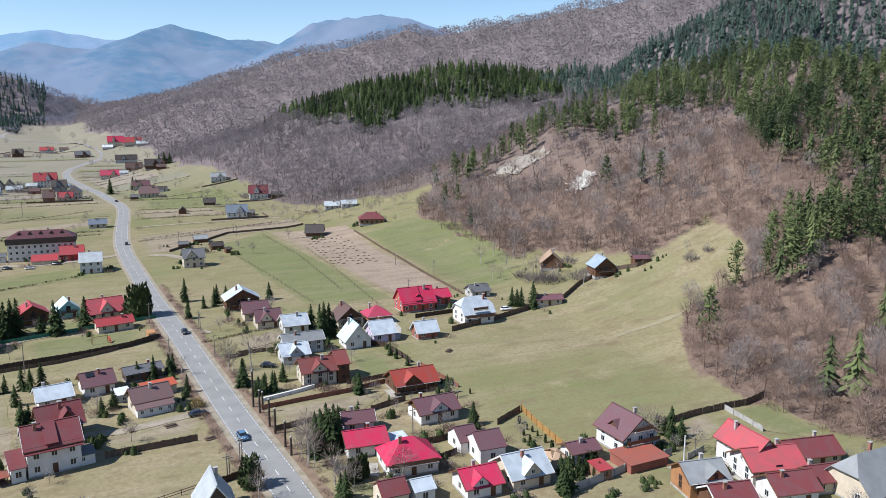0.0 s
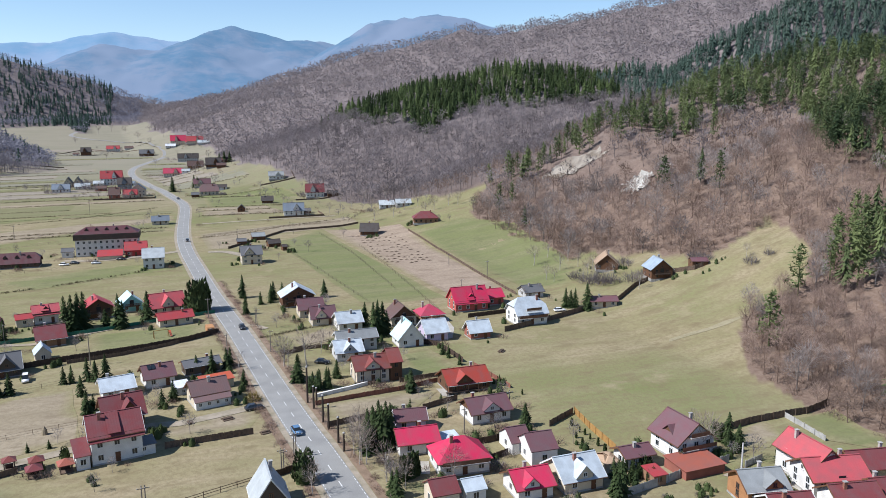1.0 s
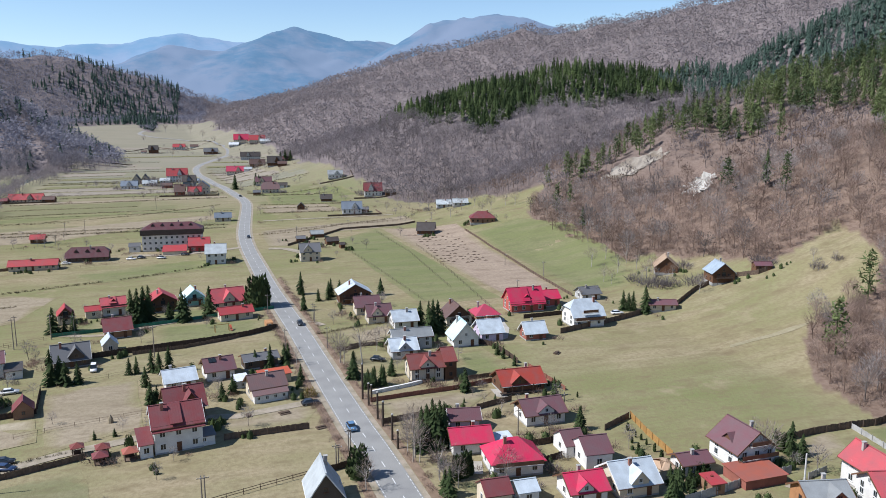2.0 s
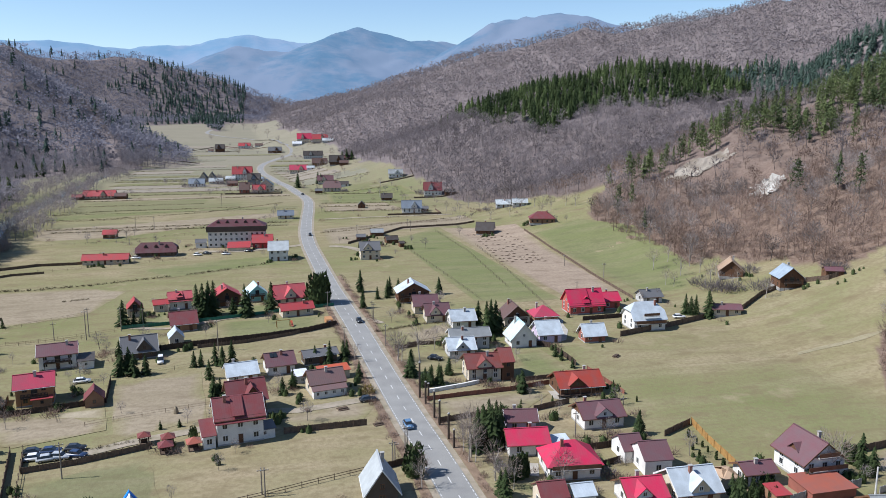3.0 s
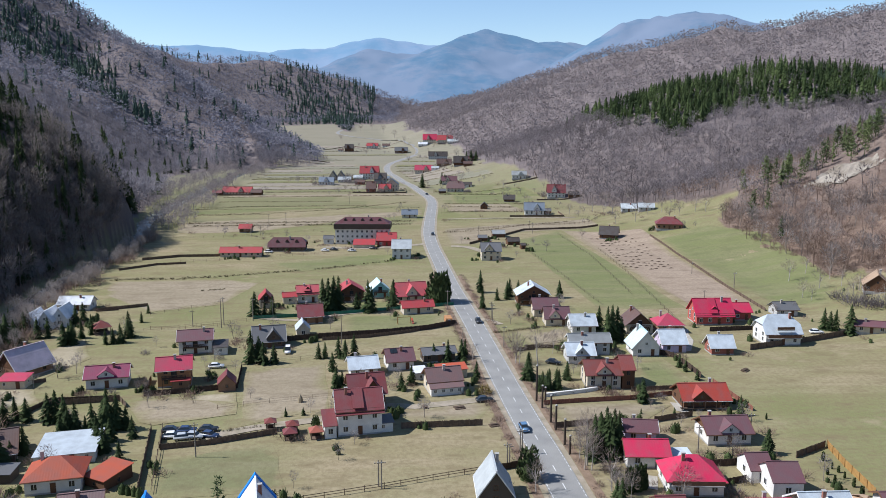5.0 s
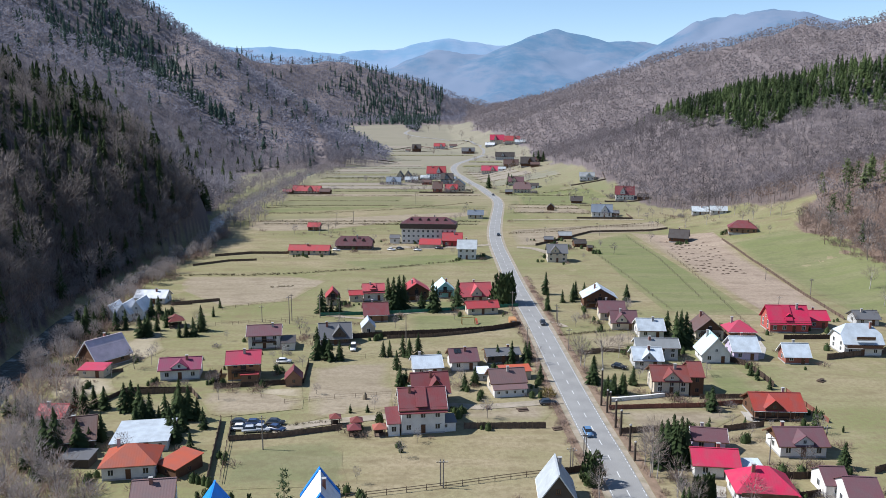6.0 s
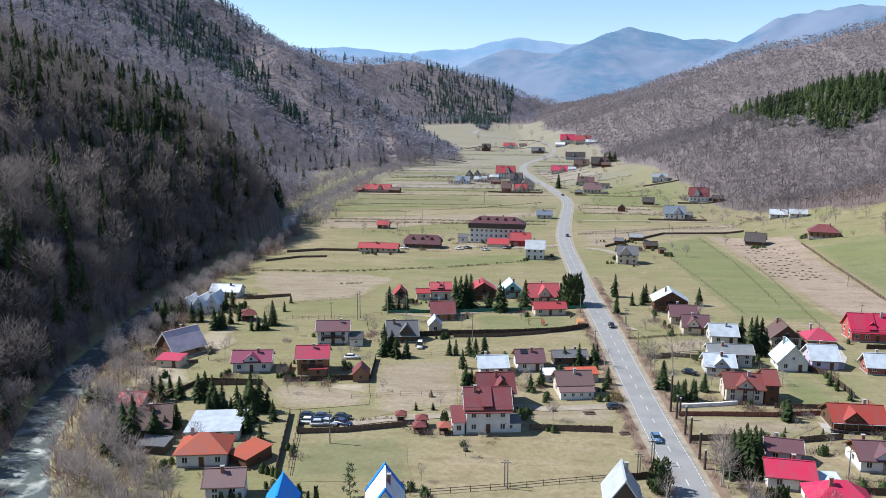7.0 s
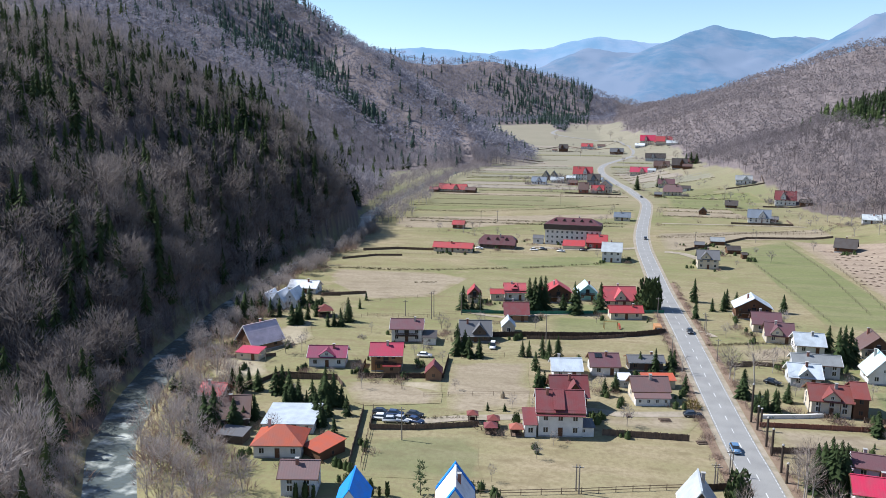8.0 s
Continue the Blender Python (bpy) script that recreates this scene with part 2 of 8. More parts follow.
def polar_sheet(name, azimuths, radii, material, closed=True):
    A, Rr = np.meshgrid(np.radians(azimuths), radii)
    X, Y = np.sin(A) * Rr, np.cos(A) * Rr
    Z = ground_height(X, Y)
    V = np.stack([X.ravel(), Y.ravel(), Z.ravel()], 1)
    na, nr = len(azimuths), len(radii)
    i = np.arange(nr - 1)[:, None] * na
    j = np.arange(na if closed else na - 1)[None, :]
    q = np.stack([i + j, i + (j + 1) % na, i + na + (j + 1) % na, i + na + j], -1).reshape(-1, 4)
    me = bpy.data.meshes.new(name)
    me.vertices.add(len(V))
    me.vertices.foreach_set("co", V.ravel())
    me.loops.add(q.size)
    me.loops.foreach_set("vertex_index", q[:, ::-1].ravel())
    me.polygons.add(len(q))
    me.polygons.foreach_set("loop_start", np.arange(len(q)) * 4)
    me.polygons.foreach_set("use_smooth", np.ones(len(q), bool))
    me.update(calc_edges=True)
    me.materials.append(material)
    return new(name, me), X, Y


def earth(name, grass, litter, around=None):
    """Pasture in several tones; the attribute 'wood' brings in the leaf litter under the trees, 'lush' the greener grass; 'rim' fades a plot into the pasture around it."""
    m = bpy.data.materials.new(name)
    m.use_nodes = True
    n, k = m.node_tree.nodes, m.node_tree.links.new
    b = n["Principled BSDF"]
    b.inputs["Roughness"].default_value = 0.95
    b.inputs["Specular IOR Level"].default_value = 0.1
    place = n.new("ShaderNodeTexCoord")

    def noise_tex(size, detail=6, stretch=None):
        t = n.new("ShaderNodeTexNoise")
        t.inputs["Scale"].default_value, t.inputs["Detail"].default_value, t.inputs["Roughness"].default_value = 1 / size, detail, 0.62
        if stretch:
            mp = n.new("ShaderNodeMapping")
            mp.inputs["Scale"].default_value = stretch
            mp.inputs["Rotation"].default_value = (0, 0, radians(-9))
            k(place.outputs["Object"], mp.inputs["Vector"])
            k(mp.outputs[0], t.inputs["Vector"])
        else:
            k(place.outputs["Object"], t.inputs["Vector"])
        return t

    def ramp(src, a, z):
        r = n.new("ShaderNodeMapRange")
        r.inputs["From Min"].default_value, r.inputs["From Max"].default_value = a, z
        k(src, r.inputs["Value"])
        return r.outputs[0]

    def blend(fac, a, z):
        x = n.new("ShaderNodeMix")
        x.data_type = "RGBA"
        if not isinstance(fac, float):
            k(fac, x.inputs["Factor"])
        else:
            x.inputs["Factor"].default_value = fac
        for s, v in (("A", a), ("B", z)):
            if isinstance(v, tuple):
                x.inputs[s].default_value = (*v, 1)
            else:
                k(v, x.inputs[s])
        return x.outputs["Result"]

    lush = n.new("ShaderNodeAttribute")
    lush.attribute_name = "lush"
    wood = n.new("ShaderNodeAttribute")
    wood.attribute_name = "wood"
    patches = ramp(noise_tex(38, 5, (0.35, 1, 1)).outputs[0], 0.38, 0.64)
    tufts = ramp(noise_tex(1.3, 8).outputs[0], 0.42, 0.66)
    strip = ramp(noise_tex(9, 5, (0.12, 1, 1)).outputs[0], 0.42, 0.62)
    worn = ramp(noise_tex(4.5, 7, (0.45, 1, 1)).outputs[0], 0.5, 0.72)
    bare = ramp(noise_tex(17, 8).outputs[0], 0.60, 0.70)

    def turf(g, fresh):
        dry = blend(strip, blend(patches, g[0], g[1]), g[2])
        sward = blend(worn, blend(fresh, dry, g[3]), g[4])
        sward = blend(tufts, sward, blend(0.62, sward, g[4]))
        return blend(bare, sward, blend(0.6, sward, g[2]))

    green = turf(grass, lush.outputs["Fac"])
    # 'pale' greys the grass far off, a painted stand-in for haze
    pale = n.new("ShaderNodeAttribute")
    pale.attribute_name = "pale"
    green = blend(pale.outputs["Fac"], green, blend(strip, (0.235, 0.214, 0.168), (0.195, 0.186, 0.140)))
    if around:
        rim = n.new("ShaderNodeAttribute")
        rim.attribute_name = "rim"
        green = blend(rim.outputs["Fac"], green, turf(around, 0.3))
    leaf = blend(ramp(noise_tex(14, 6).outputs[0], 0.35, 0.65), litter[0], litter[1])
    leaf = blend(ramp(noise_tex(1.2, 8).outputs[0], 0.35, 0.75), leaf, litter[2])
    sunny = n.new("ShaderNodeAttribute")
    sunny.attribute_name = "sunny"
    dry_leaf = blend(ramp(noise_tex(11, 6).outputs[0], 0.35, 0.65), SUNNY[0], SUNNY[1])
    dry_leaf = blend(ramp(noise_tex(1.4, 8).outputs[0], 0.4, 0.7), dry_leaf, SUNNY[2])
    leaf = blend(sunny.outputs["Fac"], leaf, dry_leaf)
    # 'brush' blends the litter to a paler grey by distance
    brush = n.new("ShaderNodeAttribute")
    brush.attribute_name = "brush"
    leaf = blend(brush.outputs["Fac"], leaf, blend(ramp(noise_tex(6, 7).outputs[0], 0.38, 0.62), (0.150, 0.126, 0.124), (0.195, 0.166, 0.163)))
    k(blend(wood.outputs["Fac"], green, leaf), b.inputs["Base Color"])
    relief = n.new("ShaderNodeBump")
    relief.inputs["Strength"].default_value, relief.inputs["Distance"].default_value = 0.5, 0.25
    k(noise_tex(0.9, 8).outputs[0], relief.inputs["Height"])
    k(relief.outputs[0], b.inputs["Normal"])
    return m


GRASS = [(0.262, 0.220, 0.128), (0.217, 0.192, 0.100), (0.300, 0.245, 0.156), (0.145, 0.170, 0.060), (0.172, 0.136, 0.078)]
LITTER = [(0.104, 0.080, 0.071), (0.078, 0.061, 0.056), (0.138, 0.108, 0.095)]
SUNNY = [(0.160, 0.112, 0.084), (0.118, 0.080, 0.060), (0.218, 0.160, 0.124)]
EARTH = earth("pasture", GRASS, LITTER)
azimuths = np.concatenate([np.arange(-46, 61, 0.24), np.arange(61, 314, 4.0)])
radii = np.concatenate([[0.0, 10, 30, 60, 85], 100 * 1.0172 ** np.arange(195)])
ground, GX, GY = polar_sheet("ground", azimuths, radii, EARTH)
tagged(ground, "dry spring pasture rising into wooded hills", "ground", kind="structure")
far = np.hypot(GX, GY)
jit = 4 * wave(GX, GY, 23, 7)
wood_mask = (~inside(GX + jit, GY + jit, VALLEY) | ((GX < -100) & (hill_height(GX, GY) > 0.5))).astype(float)
# greener in patches and at middle distance; dulled far off to imitate haze
lush_mask = np.clip(0.24 + 0.22 * np.clip((far - 330) / 300, 0, 1) - 0.35 * np.clip((far - 900) / 600, 0, 1) + 0.55 * wave(GX, GY, 120, 4) + 0.25 * wave(GX, GY, 31, 6), 0, 1) * np.clip(1.6 - far / 2500, 0.6, 1)
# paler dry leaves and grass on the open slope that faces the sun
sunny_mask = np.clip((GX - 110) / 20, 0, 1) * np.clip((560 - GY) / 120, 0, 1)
# the litter blends to the twigs' paler grey with distance, which evens out the farther woods
far_litter_mask = 0.95 * np.clip((far - 420) / 400, 0, 1)
# the grass pales and greys with distance, haze put into its colour
haze_mask = 0.8 * np.clip((far - 520) / 500, 0, 1)
for key, mask in (("wood", wood_mask), ("lush", lush_mask), ("sunny", sunny_mask), ("brush", far_litter_mask), ("pale", haze_mask)):
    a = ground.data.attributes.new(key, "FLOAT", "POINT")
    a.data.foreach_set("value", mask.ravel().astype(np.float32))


def ground_at(x, y):
    return float(ground_height(np.array([x]), np.array([y]))[0])


# the far mountains close the view; blue base colour and glow imitate haze
def distance_blue(name, low, high, glow, strength):
    m = bpy.data.materials.new(name)
    m.use_nodes = True
    n, k = m.node_tree.nodes, m.node_tree.links.new
    b = n["Principled BSDF"]
    b.inputs["Roughness"].default_value, b.inputs["Specular IOR Level"].default_value = 1.0, 0.0
    place = n.new("ShaderNodeTexCoord")
    mask = None
    for size, lo, hi in ((330, 0.42, 0.60), (60, 0.34, 0.68)):
        t, r = n.new("ShaderNodeTexNoise"), n.new("ShaderNodeMapRange")
        t.inputs["Scale"].default_value, t.inputs["Detail"].default_value, t.inputs["Roughness"].default_value = 1 / size, 9, 0.62
        r.inputs["From Min"].default_value, r.inputs["From Max"].default_value = lo, hi
        k(place.outputs["Object"], t.inputs["Vector"])
        k(t.outputs[0], r.inputs["Value"])
        if mask is None:
            mask = r.outputs[0]
        else:
            h = n.new("ShaderNodeMath")
            h.operation = "MULTIPLY_ADD"
            k(r.outputs[0], h.inputs[0])
            h.inputs[1].default_value = 0.5
            k(mask, h.inputs[2])
            mask = h.outputs[0]
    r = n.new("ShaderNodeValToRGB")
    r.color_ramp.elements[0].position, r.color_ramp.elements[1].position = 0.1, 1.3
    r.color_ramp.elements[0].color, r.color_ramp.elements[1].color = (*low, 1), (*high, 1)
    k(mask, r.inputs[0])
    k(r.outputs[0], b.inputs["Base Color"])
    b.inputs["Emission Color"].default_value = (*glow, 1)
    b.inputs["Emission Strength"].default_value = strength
    return m


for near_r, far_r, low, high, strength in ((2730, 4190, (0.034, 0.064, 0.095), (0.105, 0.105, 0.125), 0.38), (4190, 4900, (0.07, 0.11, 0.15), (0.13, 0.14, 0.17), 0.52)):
    backdrop, BX, BY = polar_sheet("backdrop", np.arange(-60, 75, 0.3), np.concatenate([[near_r], np.arange(near_r + 10, far_r + 1, 26)]), distance_blue("hazed_mountain", low, high, (0.20, 0.37, 0.60), strength), closed=False)
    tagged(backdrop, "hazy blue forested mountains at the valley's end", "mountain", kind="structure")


# ---------- the road ----------
def smooth_line(points, step):
    """A rounded line through the points, with a point about every step metres."""
    P = [Vector(p) for p in points]
    out = []
    for i in range(len(P) - 1):
        a, b, c, d = P[max(i - 1, 0)], P[i], P[i + 1], P[min(i + 2, len(P) - 1)]
        n = max(1, int((c - b).length / step))
        for j in range(n):
            s = j / n
            out.append(0.5 * ((2 * b) + (c - a) * s + (2 * a - 5 * b + 4 * c - d) * s * s + (3 * b - a - 3 * c + d) * s ** 3))
    out.append(P[-1])
    return out


def ribbon(name, line, left, right, lift, material, thick=0.0):
    """A strip along a line, from left to right metres of it, laid lift metres over the ground."""
    V, F = [], []
    heights = ground_height(np.array([p.x for p in line]), np.array([p.y for p in line]))
    for i, p in enumerate(line):
        t = (line[min(i + 1, len(line) - 1)] - line[max(i - 1, 0)]).normalized()
        nrm = Vector((t.y, -t.x))
        base = heights[i]
        for s in (left, right):
            q = p + nrm * s
            V.append((q.x, q.y, base + lift))
        if thick:
            for s in (right, left):
                q = p + nrm * s
                V.append((q.x, q.y, base + lift - thick))
    k = 4 if thick else 2
    for i in range(len(line) - 1):
        a, b = i * k, (i + 1) * k
        F.append((a, a + 1, b + 1, b))
        if thick:
            F += [(a + 1, a + 2, b + 2, b + 1), (a + 3, a, b, b + 3)]
    return mesh_object(name, V, F, material, smooth=False)


ROAD = [(45, -160), (36, 20), (31.0, 135), (29.1, 165.8), (27.4, 197), (25.3, 244), (23.0, 281), (21.0, 317), (19.4, 360), (17.7, 410), (18.1, 458), (21, 512), (24.5, 565), (26.2, 603), (25.0, 632), (20.4, 667), (13.3, 722), (4.9, 766), (-2.6, 818), (-10, 868), (-13.4, 940), (-8, 1012), (10, 1100), (30, 1200), (27, 1265), (13, 1334), (-9, 1440), (-46, 1500), (-90, 1545), (-122, 1610), (-118, 1680)]
road_line = smooth_line(ROAD, 6.0)
ASPHALT = paint("asphalt", (0.27, 0.265, 0.25), (0.225, 0.22, 0.21), rough=0.85, size=5, fine=30)
GRAVEL = paint("gravel_verge", (0.32, 0.27, 0.21), (0.22, 0.19, 0.13), rough=0.95, size=2.5, fine=14)
ROAD_WHITE = paint("road_white", (0.60, 0.60, 0.58), rough=0.7, size=2)
tagged(ribbon("road_verge", road_line, -4.7, 4.7, 0.05, GRAVEL), "sandy gravel verge beside the road", "verge", kind="structure")
road = tagged(ribbon("road", road_line, -3.4, 3.4, 0.16, ASPHALT, 0.3), "grey asphalt country road with white lines", "road", kind="structure")


def ragged(ring, step, amount):
    """The ring with more corners, each a little off the straight edge."""
    out = []
    for (ax, ay), (bx, by) in zip(ring, ring[1:] + ring[:1]):
        n = max(1, int(math.hypot(bx - ax, by - ay) / step))
        for i in range(n):
            x, y = ax + (bx - ax) * i / n, ay + (by - ay) * i / n
            out.append((x + amount * noise.noise((x * 0.21, y * 0.21, 3)) * 2, y + amount * noise.noise((x * 0.21, y * 0.21, 9)) * 2))
    return out


def patch(name, ring, material, label, lift=0.06, rocky=0.0, cell=5.0, rim=0.55):
    """A field laid on the ground, cut into small pieces that follow it."""
    ring = ragged(ring, 6.0 if not rocky else 3.0, 0.5 if not rocky else 3.0)
    bm = bmesh.new()
    bm.faces.new([bm.verts.new((x, y, 0)) for x, y in ring])
    xs, ys = [p[0] for p in ring], [p[1] for p in ring]
    for axis, lo, hi in ((0, min(xs), max(xs)), (1, min(ys), max(ys))):
        step = cell if hi - lo < 150 else 9.0
        n = Vector((1, 0, 0)) if axis == 0 else Vector((0, 1, 0))
        for i in range(1, int((hi - lo) / step) + 1):
            bmesh.ops.bisect_plane(bm, geom=bm.verts[:] + bm.edges[:] + bm.faces[:], plane_co=n * (lo + i * step), plane_no=n)
    Z = ground_height(np.array([v.co.x for v in bm.verts]), np.array([v.co.y for v in bm.verts]))
    for v, z in zip(bm.verts, Z):
        v.co.z = z + lift + (rocky * abs(noise.noise(v.co * 0.25)) if rocky else 0)
    bmesh.ops.recalc_face_normals(bm, faces=bm.faces)
    edge = [rim if v.is_boundary else 0.0 for v in bm.verts]
    me = bpy.data.meshes.new(name)
    bm.to_mesh(me)
    bm.free()
    me.attributes.new("rim", "FLOAT", "POINT").data.foreach_set("value", edge)
    if me.polygons[0].normal.z < 0:
        me.flip_normals()
    me.materials.append(material)
    return tagged(new(name, me), label, "field", kind="structure")


LAWN = earth("lawn", [(0.165, 0.175, 0.074), (0.148, 0.165, 0.067), (0.192, 0.186, 0.094), (0.12, 0.15, 0.05), (0.135, 0.135, 0.066)], LITTER, GRASS)
TILLED = earth("tilled_soil", [(0.30, 0.235, 0.175), (0.27, 0.21, 0.155), (0.33, 0.262, 0.195), (0.2, 0.18, 0.1), (0.2, 0.15, 0.11)], LITTER, GRASS)
STRAW = earth("straw_stubble", [(0.275, 0.228, 0.158), (0.24, 0.20, 0.136), (0.30, 0.25, 0.178), (0.2, 0.18, 0.1), (0.19, 0.152, 0.104)], LITTER, GRASS)
DULL = earth("dull_green_pasture", [(0.175, 0.175, 0.086), (0.158, 0.165, 0.078), (0.2, 0.185, 0.105), (0.12, 0.15, 0.05), (0.145, 0.13, 0.07)], LITTER, GRASS)
# greyed versions for the far strips, with distance haze in the colour
HAZED_DULL = earth("hazed_pasture", [(0.205, 0.198, 0.140), (0.185, 0.184, 0.128), (0.225, 0.208, 0.155), (0.15, 0.17, 0.09), (0.175, 0.16, 0.115)], LITTER, GRASS)
HAZED_STRAW = earth("hazed_stubble", [(0.255, 0.225, 0.178), (0.23, 0.20, 0.155), (0.275, 0.24, 0.195), (0.2, 0.19, 0.13), (0.20, 0.17, 0.13)], LITTER, GRASS)
patch("field", PLOUGHED, TILLED, "tilled brown field with dark clods of manure")
patch("field", GREEN_A, LAWN, "fresh green meadow strip beside the wood")
patch("field", GREEN_B, LAWN, "fresh green meadow strip with wire fences")
patch("field", STUBBLE, STRAW, "pale straw-coloured stubble strip")
STONE = paint("pale_limestone", (0.47, 0.45, 0.41), (0.29, 0.265, 0.225), rough=0.95, size=5.0, fine=10, bump=0.9)
tagged(patch("outcrop", ROCK, STONE, "bare pale limestone outcrop on the slope", 0.4, 5.0, 2.0), category="rock")
tagged(patch("scree", SCREE, paint("grey_scree", (0.30, 0.265, 0.22), (0.16, 0.13, 0.10), rough=0.95, size=8.0, fine=12, bump=0.6), "grey eroded scree bank on the slope", 0.2, 2.2, 2.5), category="rock")
TRODDEN = earth("trodden_dirt", [(0.33, 0.285, 0.20), (0.29, 0.25, 0.175), (0.36, 0.31, 0.225), (0.25, 0.22, 0.14), (0.25, 0.21, 0.14)], LITTER, GRASS)
# dark heaps of manure in rows on the tilled field
V, F = [], []
hrnd = random.Random(3)
for i in range(12):
    for j in range(9):
        a, b = (i + hrnd.uniform(-0.2, 0.2)) / 12, (j + hrnd.uniform(-0.2, 0.2)) / 9
        if hrnd.random() < 0.25:
            continue
        x, y = 112 + 22 * b - 8 * (1 - a), 345 + 85 * a - 12 * b
        if not inside(np.array([x]), np.array([y]), PLOUGHED)[0]:
            continue
        z, r, c = ground_at(x, y) + 0.05, hrnd.uniform(0.5, 1.0), len(V)
        for k in range(7):
            t = 6.2832 * k / 7
            q = r * hrnd.uniform(0.7, 1.3)
            V.append((x + 1.5 * q * math.cos(t), y + 0.8 * q * math.sin(t), z))
        V.append((x, y, z + hrnd.uniform(0.3, 0.5)))
        F += [(c + k, c + (k + 1) % 7, c + 7) for k in range(7)]
tagged(mesh_object("manure_heaps", V, F, paint("manure", (0.09, 0.062, 0.045), rough=1.0, size=0.5), smooth=False), "rows of dark manure heaps on the tilled field", "manure", kind="stuff")
# long narrow strips of pasture and stubble cross the valley floor beyond the houses
srnd = random.Random(5)
river_x = lambda y: float(np.interp(y, [p[1] for p in RIVER], [p[0] for p in RIVER]))
road_x = lambda y: float(np.interp(y, [p[1] for p in ROAD], [p[0] for p in ROAD]))
STRIP_EDGES = []
y = 418.0
while y < 1350:
    deep = srnd.uniform(9, 26) * (1 + (y - 400) / 900)
    if srnd.random() < 0.72:
        xa, xb = river_x(y) + srnd.uniform(22, 34), road_x(y) - srnd.uniform(7, 12)
        if srnd.random() < 0.5:
            xb = xa + (xb - xa) * srnd.uniform(0.45, 0.8)
        tilt = srnd.uniform(0.02, 0.09) * (xb - xa)
        patch("field", [(xa, y), (xb, y + tilt), (xb, y + tilt + deep * 0.9), (xa + 3, y + deep * 0.92)], srnd.choice((STRAW, DULL, LAWN, DULL, DULL) if y < 640 else (HAZED_STRAW, HAZED_DULL, DULL, HAZED_DULL, HAZED_STRAW)), "narrow pasture strip on the valley floor", 0.05)
        STRIP_EDGES.append([(xa, y - 0.8), (xa + (xb - xa) * 0.5, y + tilt * 0.5 - 0.8), (xb, y + tilt - 0.8)])
    y += deep
y = 520.0
while y < 1150:
    deep = srnd.uniform(12, 30) * (1 + (y - 450) / 900)
    xa = road_x(y) + srnd.uniform(9, 14)
    xb = xa + srnd.uniform(40, 75)
    if srnd.random() < 0.75:
        patch("field", [(xa, y), (xb, y - 4), (xb - 2, y + deep * 0.85), (xa, y + deep * 0.9)], srnd.choice((DULL, LAWN, STRAW) if y < 700 else (HAZED_DULL, DULL, HAZED_STRAW)), "small fenced pasture beside the road", 0.055)
        STRIP_EDGES.append([(xa, y - 0.8), (xb, y - 4.8)])
    y += deep
patch("field", [(-19.8, 262.1), (-1.5, 264.9), (5.2, 264.8), (16.1, 265.5), (13.8, 250.0), (-1.2, 244.1), (-18.2, 242.4)], LAWN, "green lawn behind the garden wall", 0.050, rim=1.0)
patch("field", [(-44.4, 281.0), (-37.6, 283.0), (-35.2, 265.7), (-48.6, 261.4), (-50.2, 269.6)], LAWN, "green lawn beside a house", 0.074, rim=1.0)
patch("field", [(-20.8, 283.7), (-0.9, 285.5), (0.6, 273.1), (-20.1, 267.2)], LAWN, "green lawn between gardens", 0.050, rim=1.0)
patch("field", [(68.0, 210.4), (75.4, 211.3), (76.8, 201.8), (77.8, 192.3), (69.1, 186.6), (62.7, 186.6)], LAWN, "bright green lawn beside a house", 0.050, rim=1.0)
patch("field", [(41.8, 131.8), (47.6, 132.1), (46.3, 125.4), (39.7, 125.1)], LAWN, "green lawn below a hedge", 0.050, rim=1.0)
patch("field", [(134.2, 129.1), (148.7, 129.2), (146.0, 119.0), (147.3, 113.9), (139.9, 107.8), (137.9, 112.1), (132.0, 117.3)], LAWN, "green lawn at the edge of the wood", 0.074, rim=1.0)
patch("field", [(118.4, 128.1), (129.7, 130.6), (125.9, 122.2), (118.7, 118.8), (114.2, 120.2)], STRAW, "bare trodden yard", 0.062, rim=1.0)
patch("field", [(35.6, 177.3), (45.8, 178.2), (59.4, 178.7), (65.1, 175.6), (57.0, 167.2), (44.9, 166.4), (36.1, 163.9)], STRAW, "dry garden plot between red fences", 0.074, rim=1.0)
patch("field", [(39.5, 237.7), (54.0, 244.4), (54.5, 235.8), (47.0, 224.6), (38.4, 226.3)], STRAW, "dry garden plot", 0.050, rim=1.0)
patch("field", [(-67.2, 184.0), (-56.8, 187.4), (-39.8, 183.0), (-38.6, 175.6), (-55.6, 169.8), (-59.5, 171.9)], STRAW, "pale trampled plot", 0.098, rim=1.0)
patch("field", [(-140.5, 498.9), (-77.3, 518.6), (-34.1, 536.4), (17.1, 556.4), (16.3, 532.2), (-32.2, 505.1), (-82.1, 461.5), (-128.1, 453.1)], STRAW, "pale dry meadow strip", 0.074, rim=1.0)
patch("field", [(-119.9, 324.5), (-75.4, 327.2), (-57.7, 318.3), (-65.6, 282.1), (-88.4, 272.5), (-113.3, 299.7)], STRAW, "pale dry meadow strip", 0.050, rim=1.0)
patch("field", [(-151.1, 551.5), (-100.8, 571.0), (-53.3, 580.5), (-52.1, 567.4), (-97.3, 550.2), (-149.6, 532.0)], LAWN, "narrow strip of fresh green crop", 0.086, rim=1.0)
patch("field", [(-59.7, 360.4), (-24.6, 378.8), (11.6, 387.5), (12.2, 364.1), (-12.9, 355.9), (-44.5, 341.0)], LAWN, "green meadow strip", 0.074, rim=1.0)
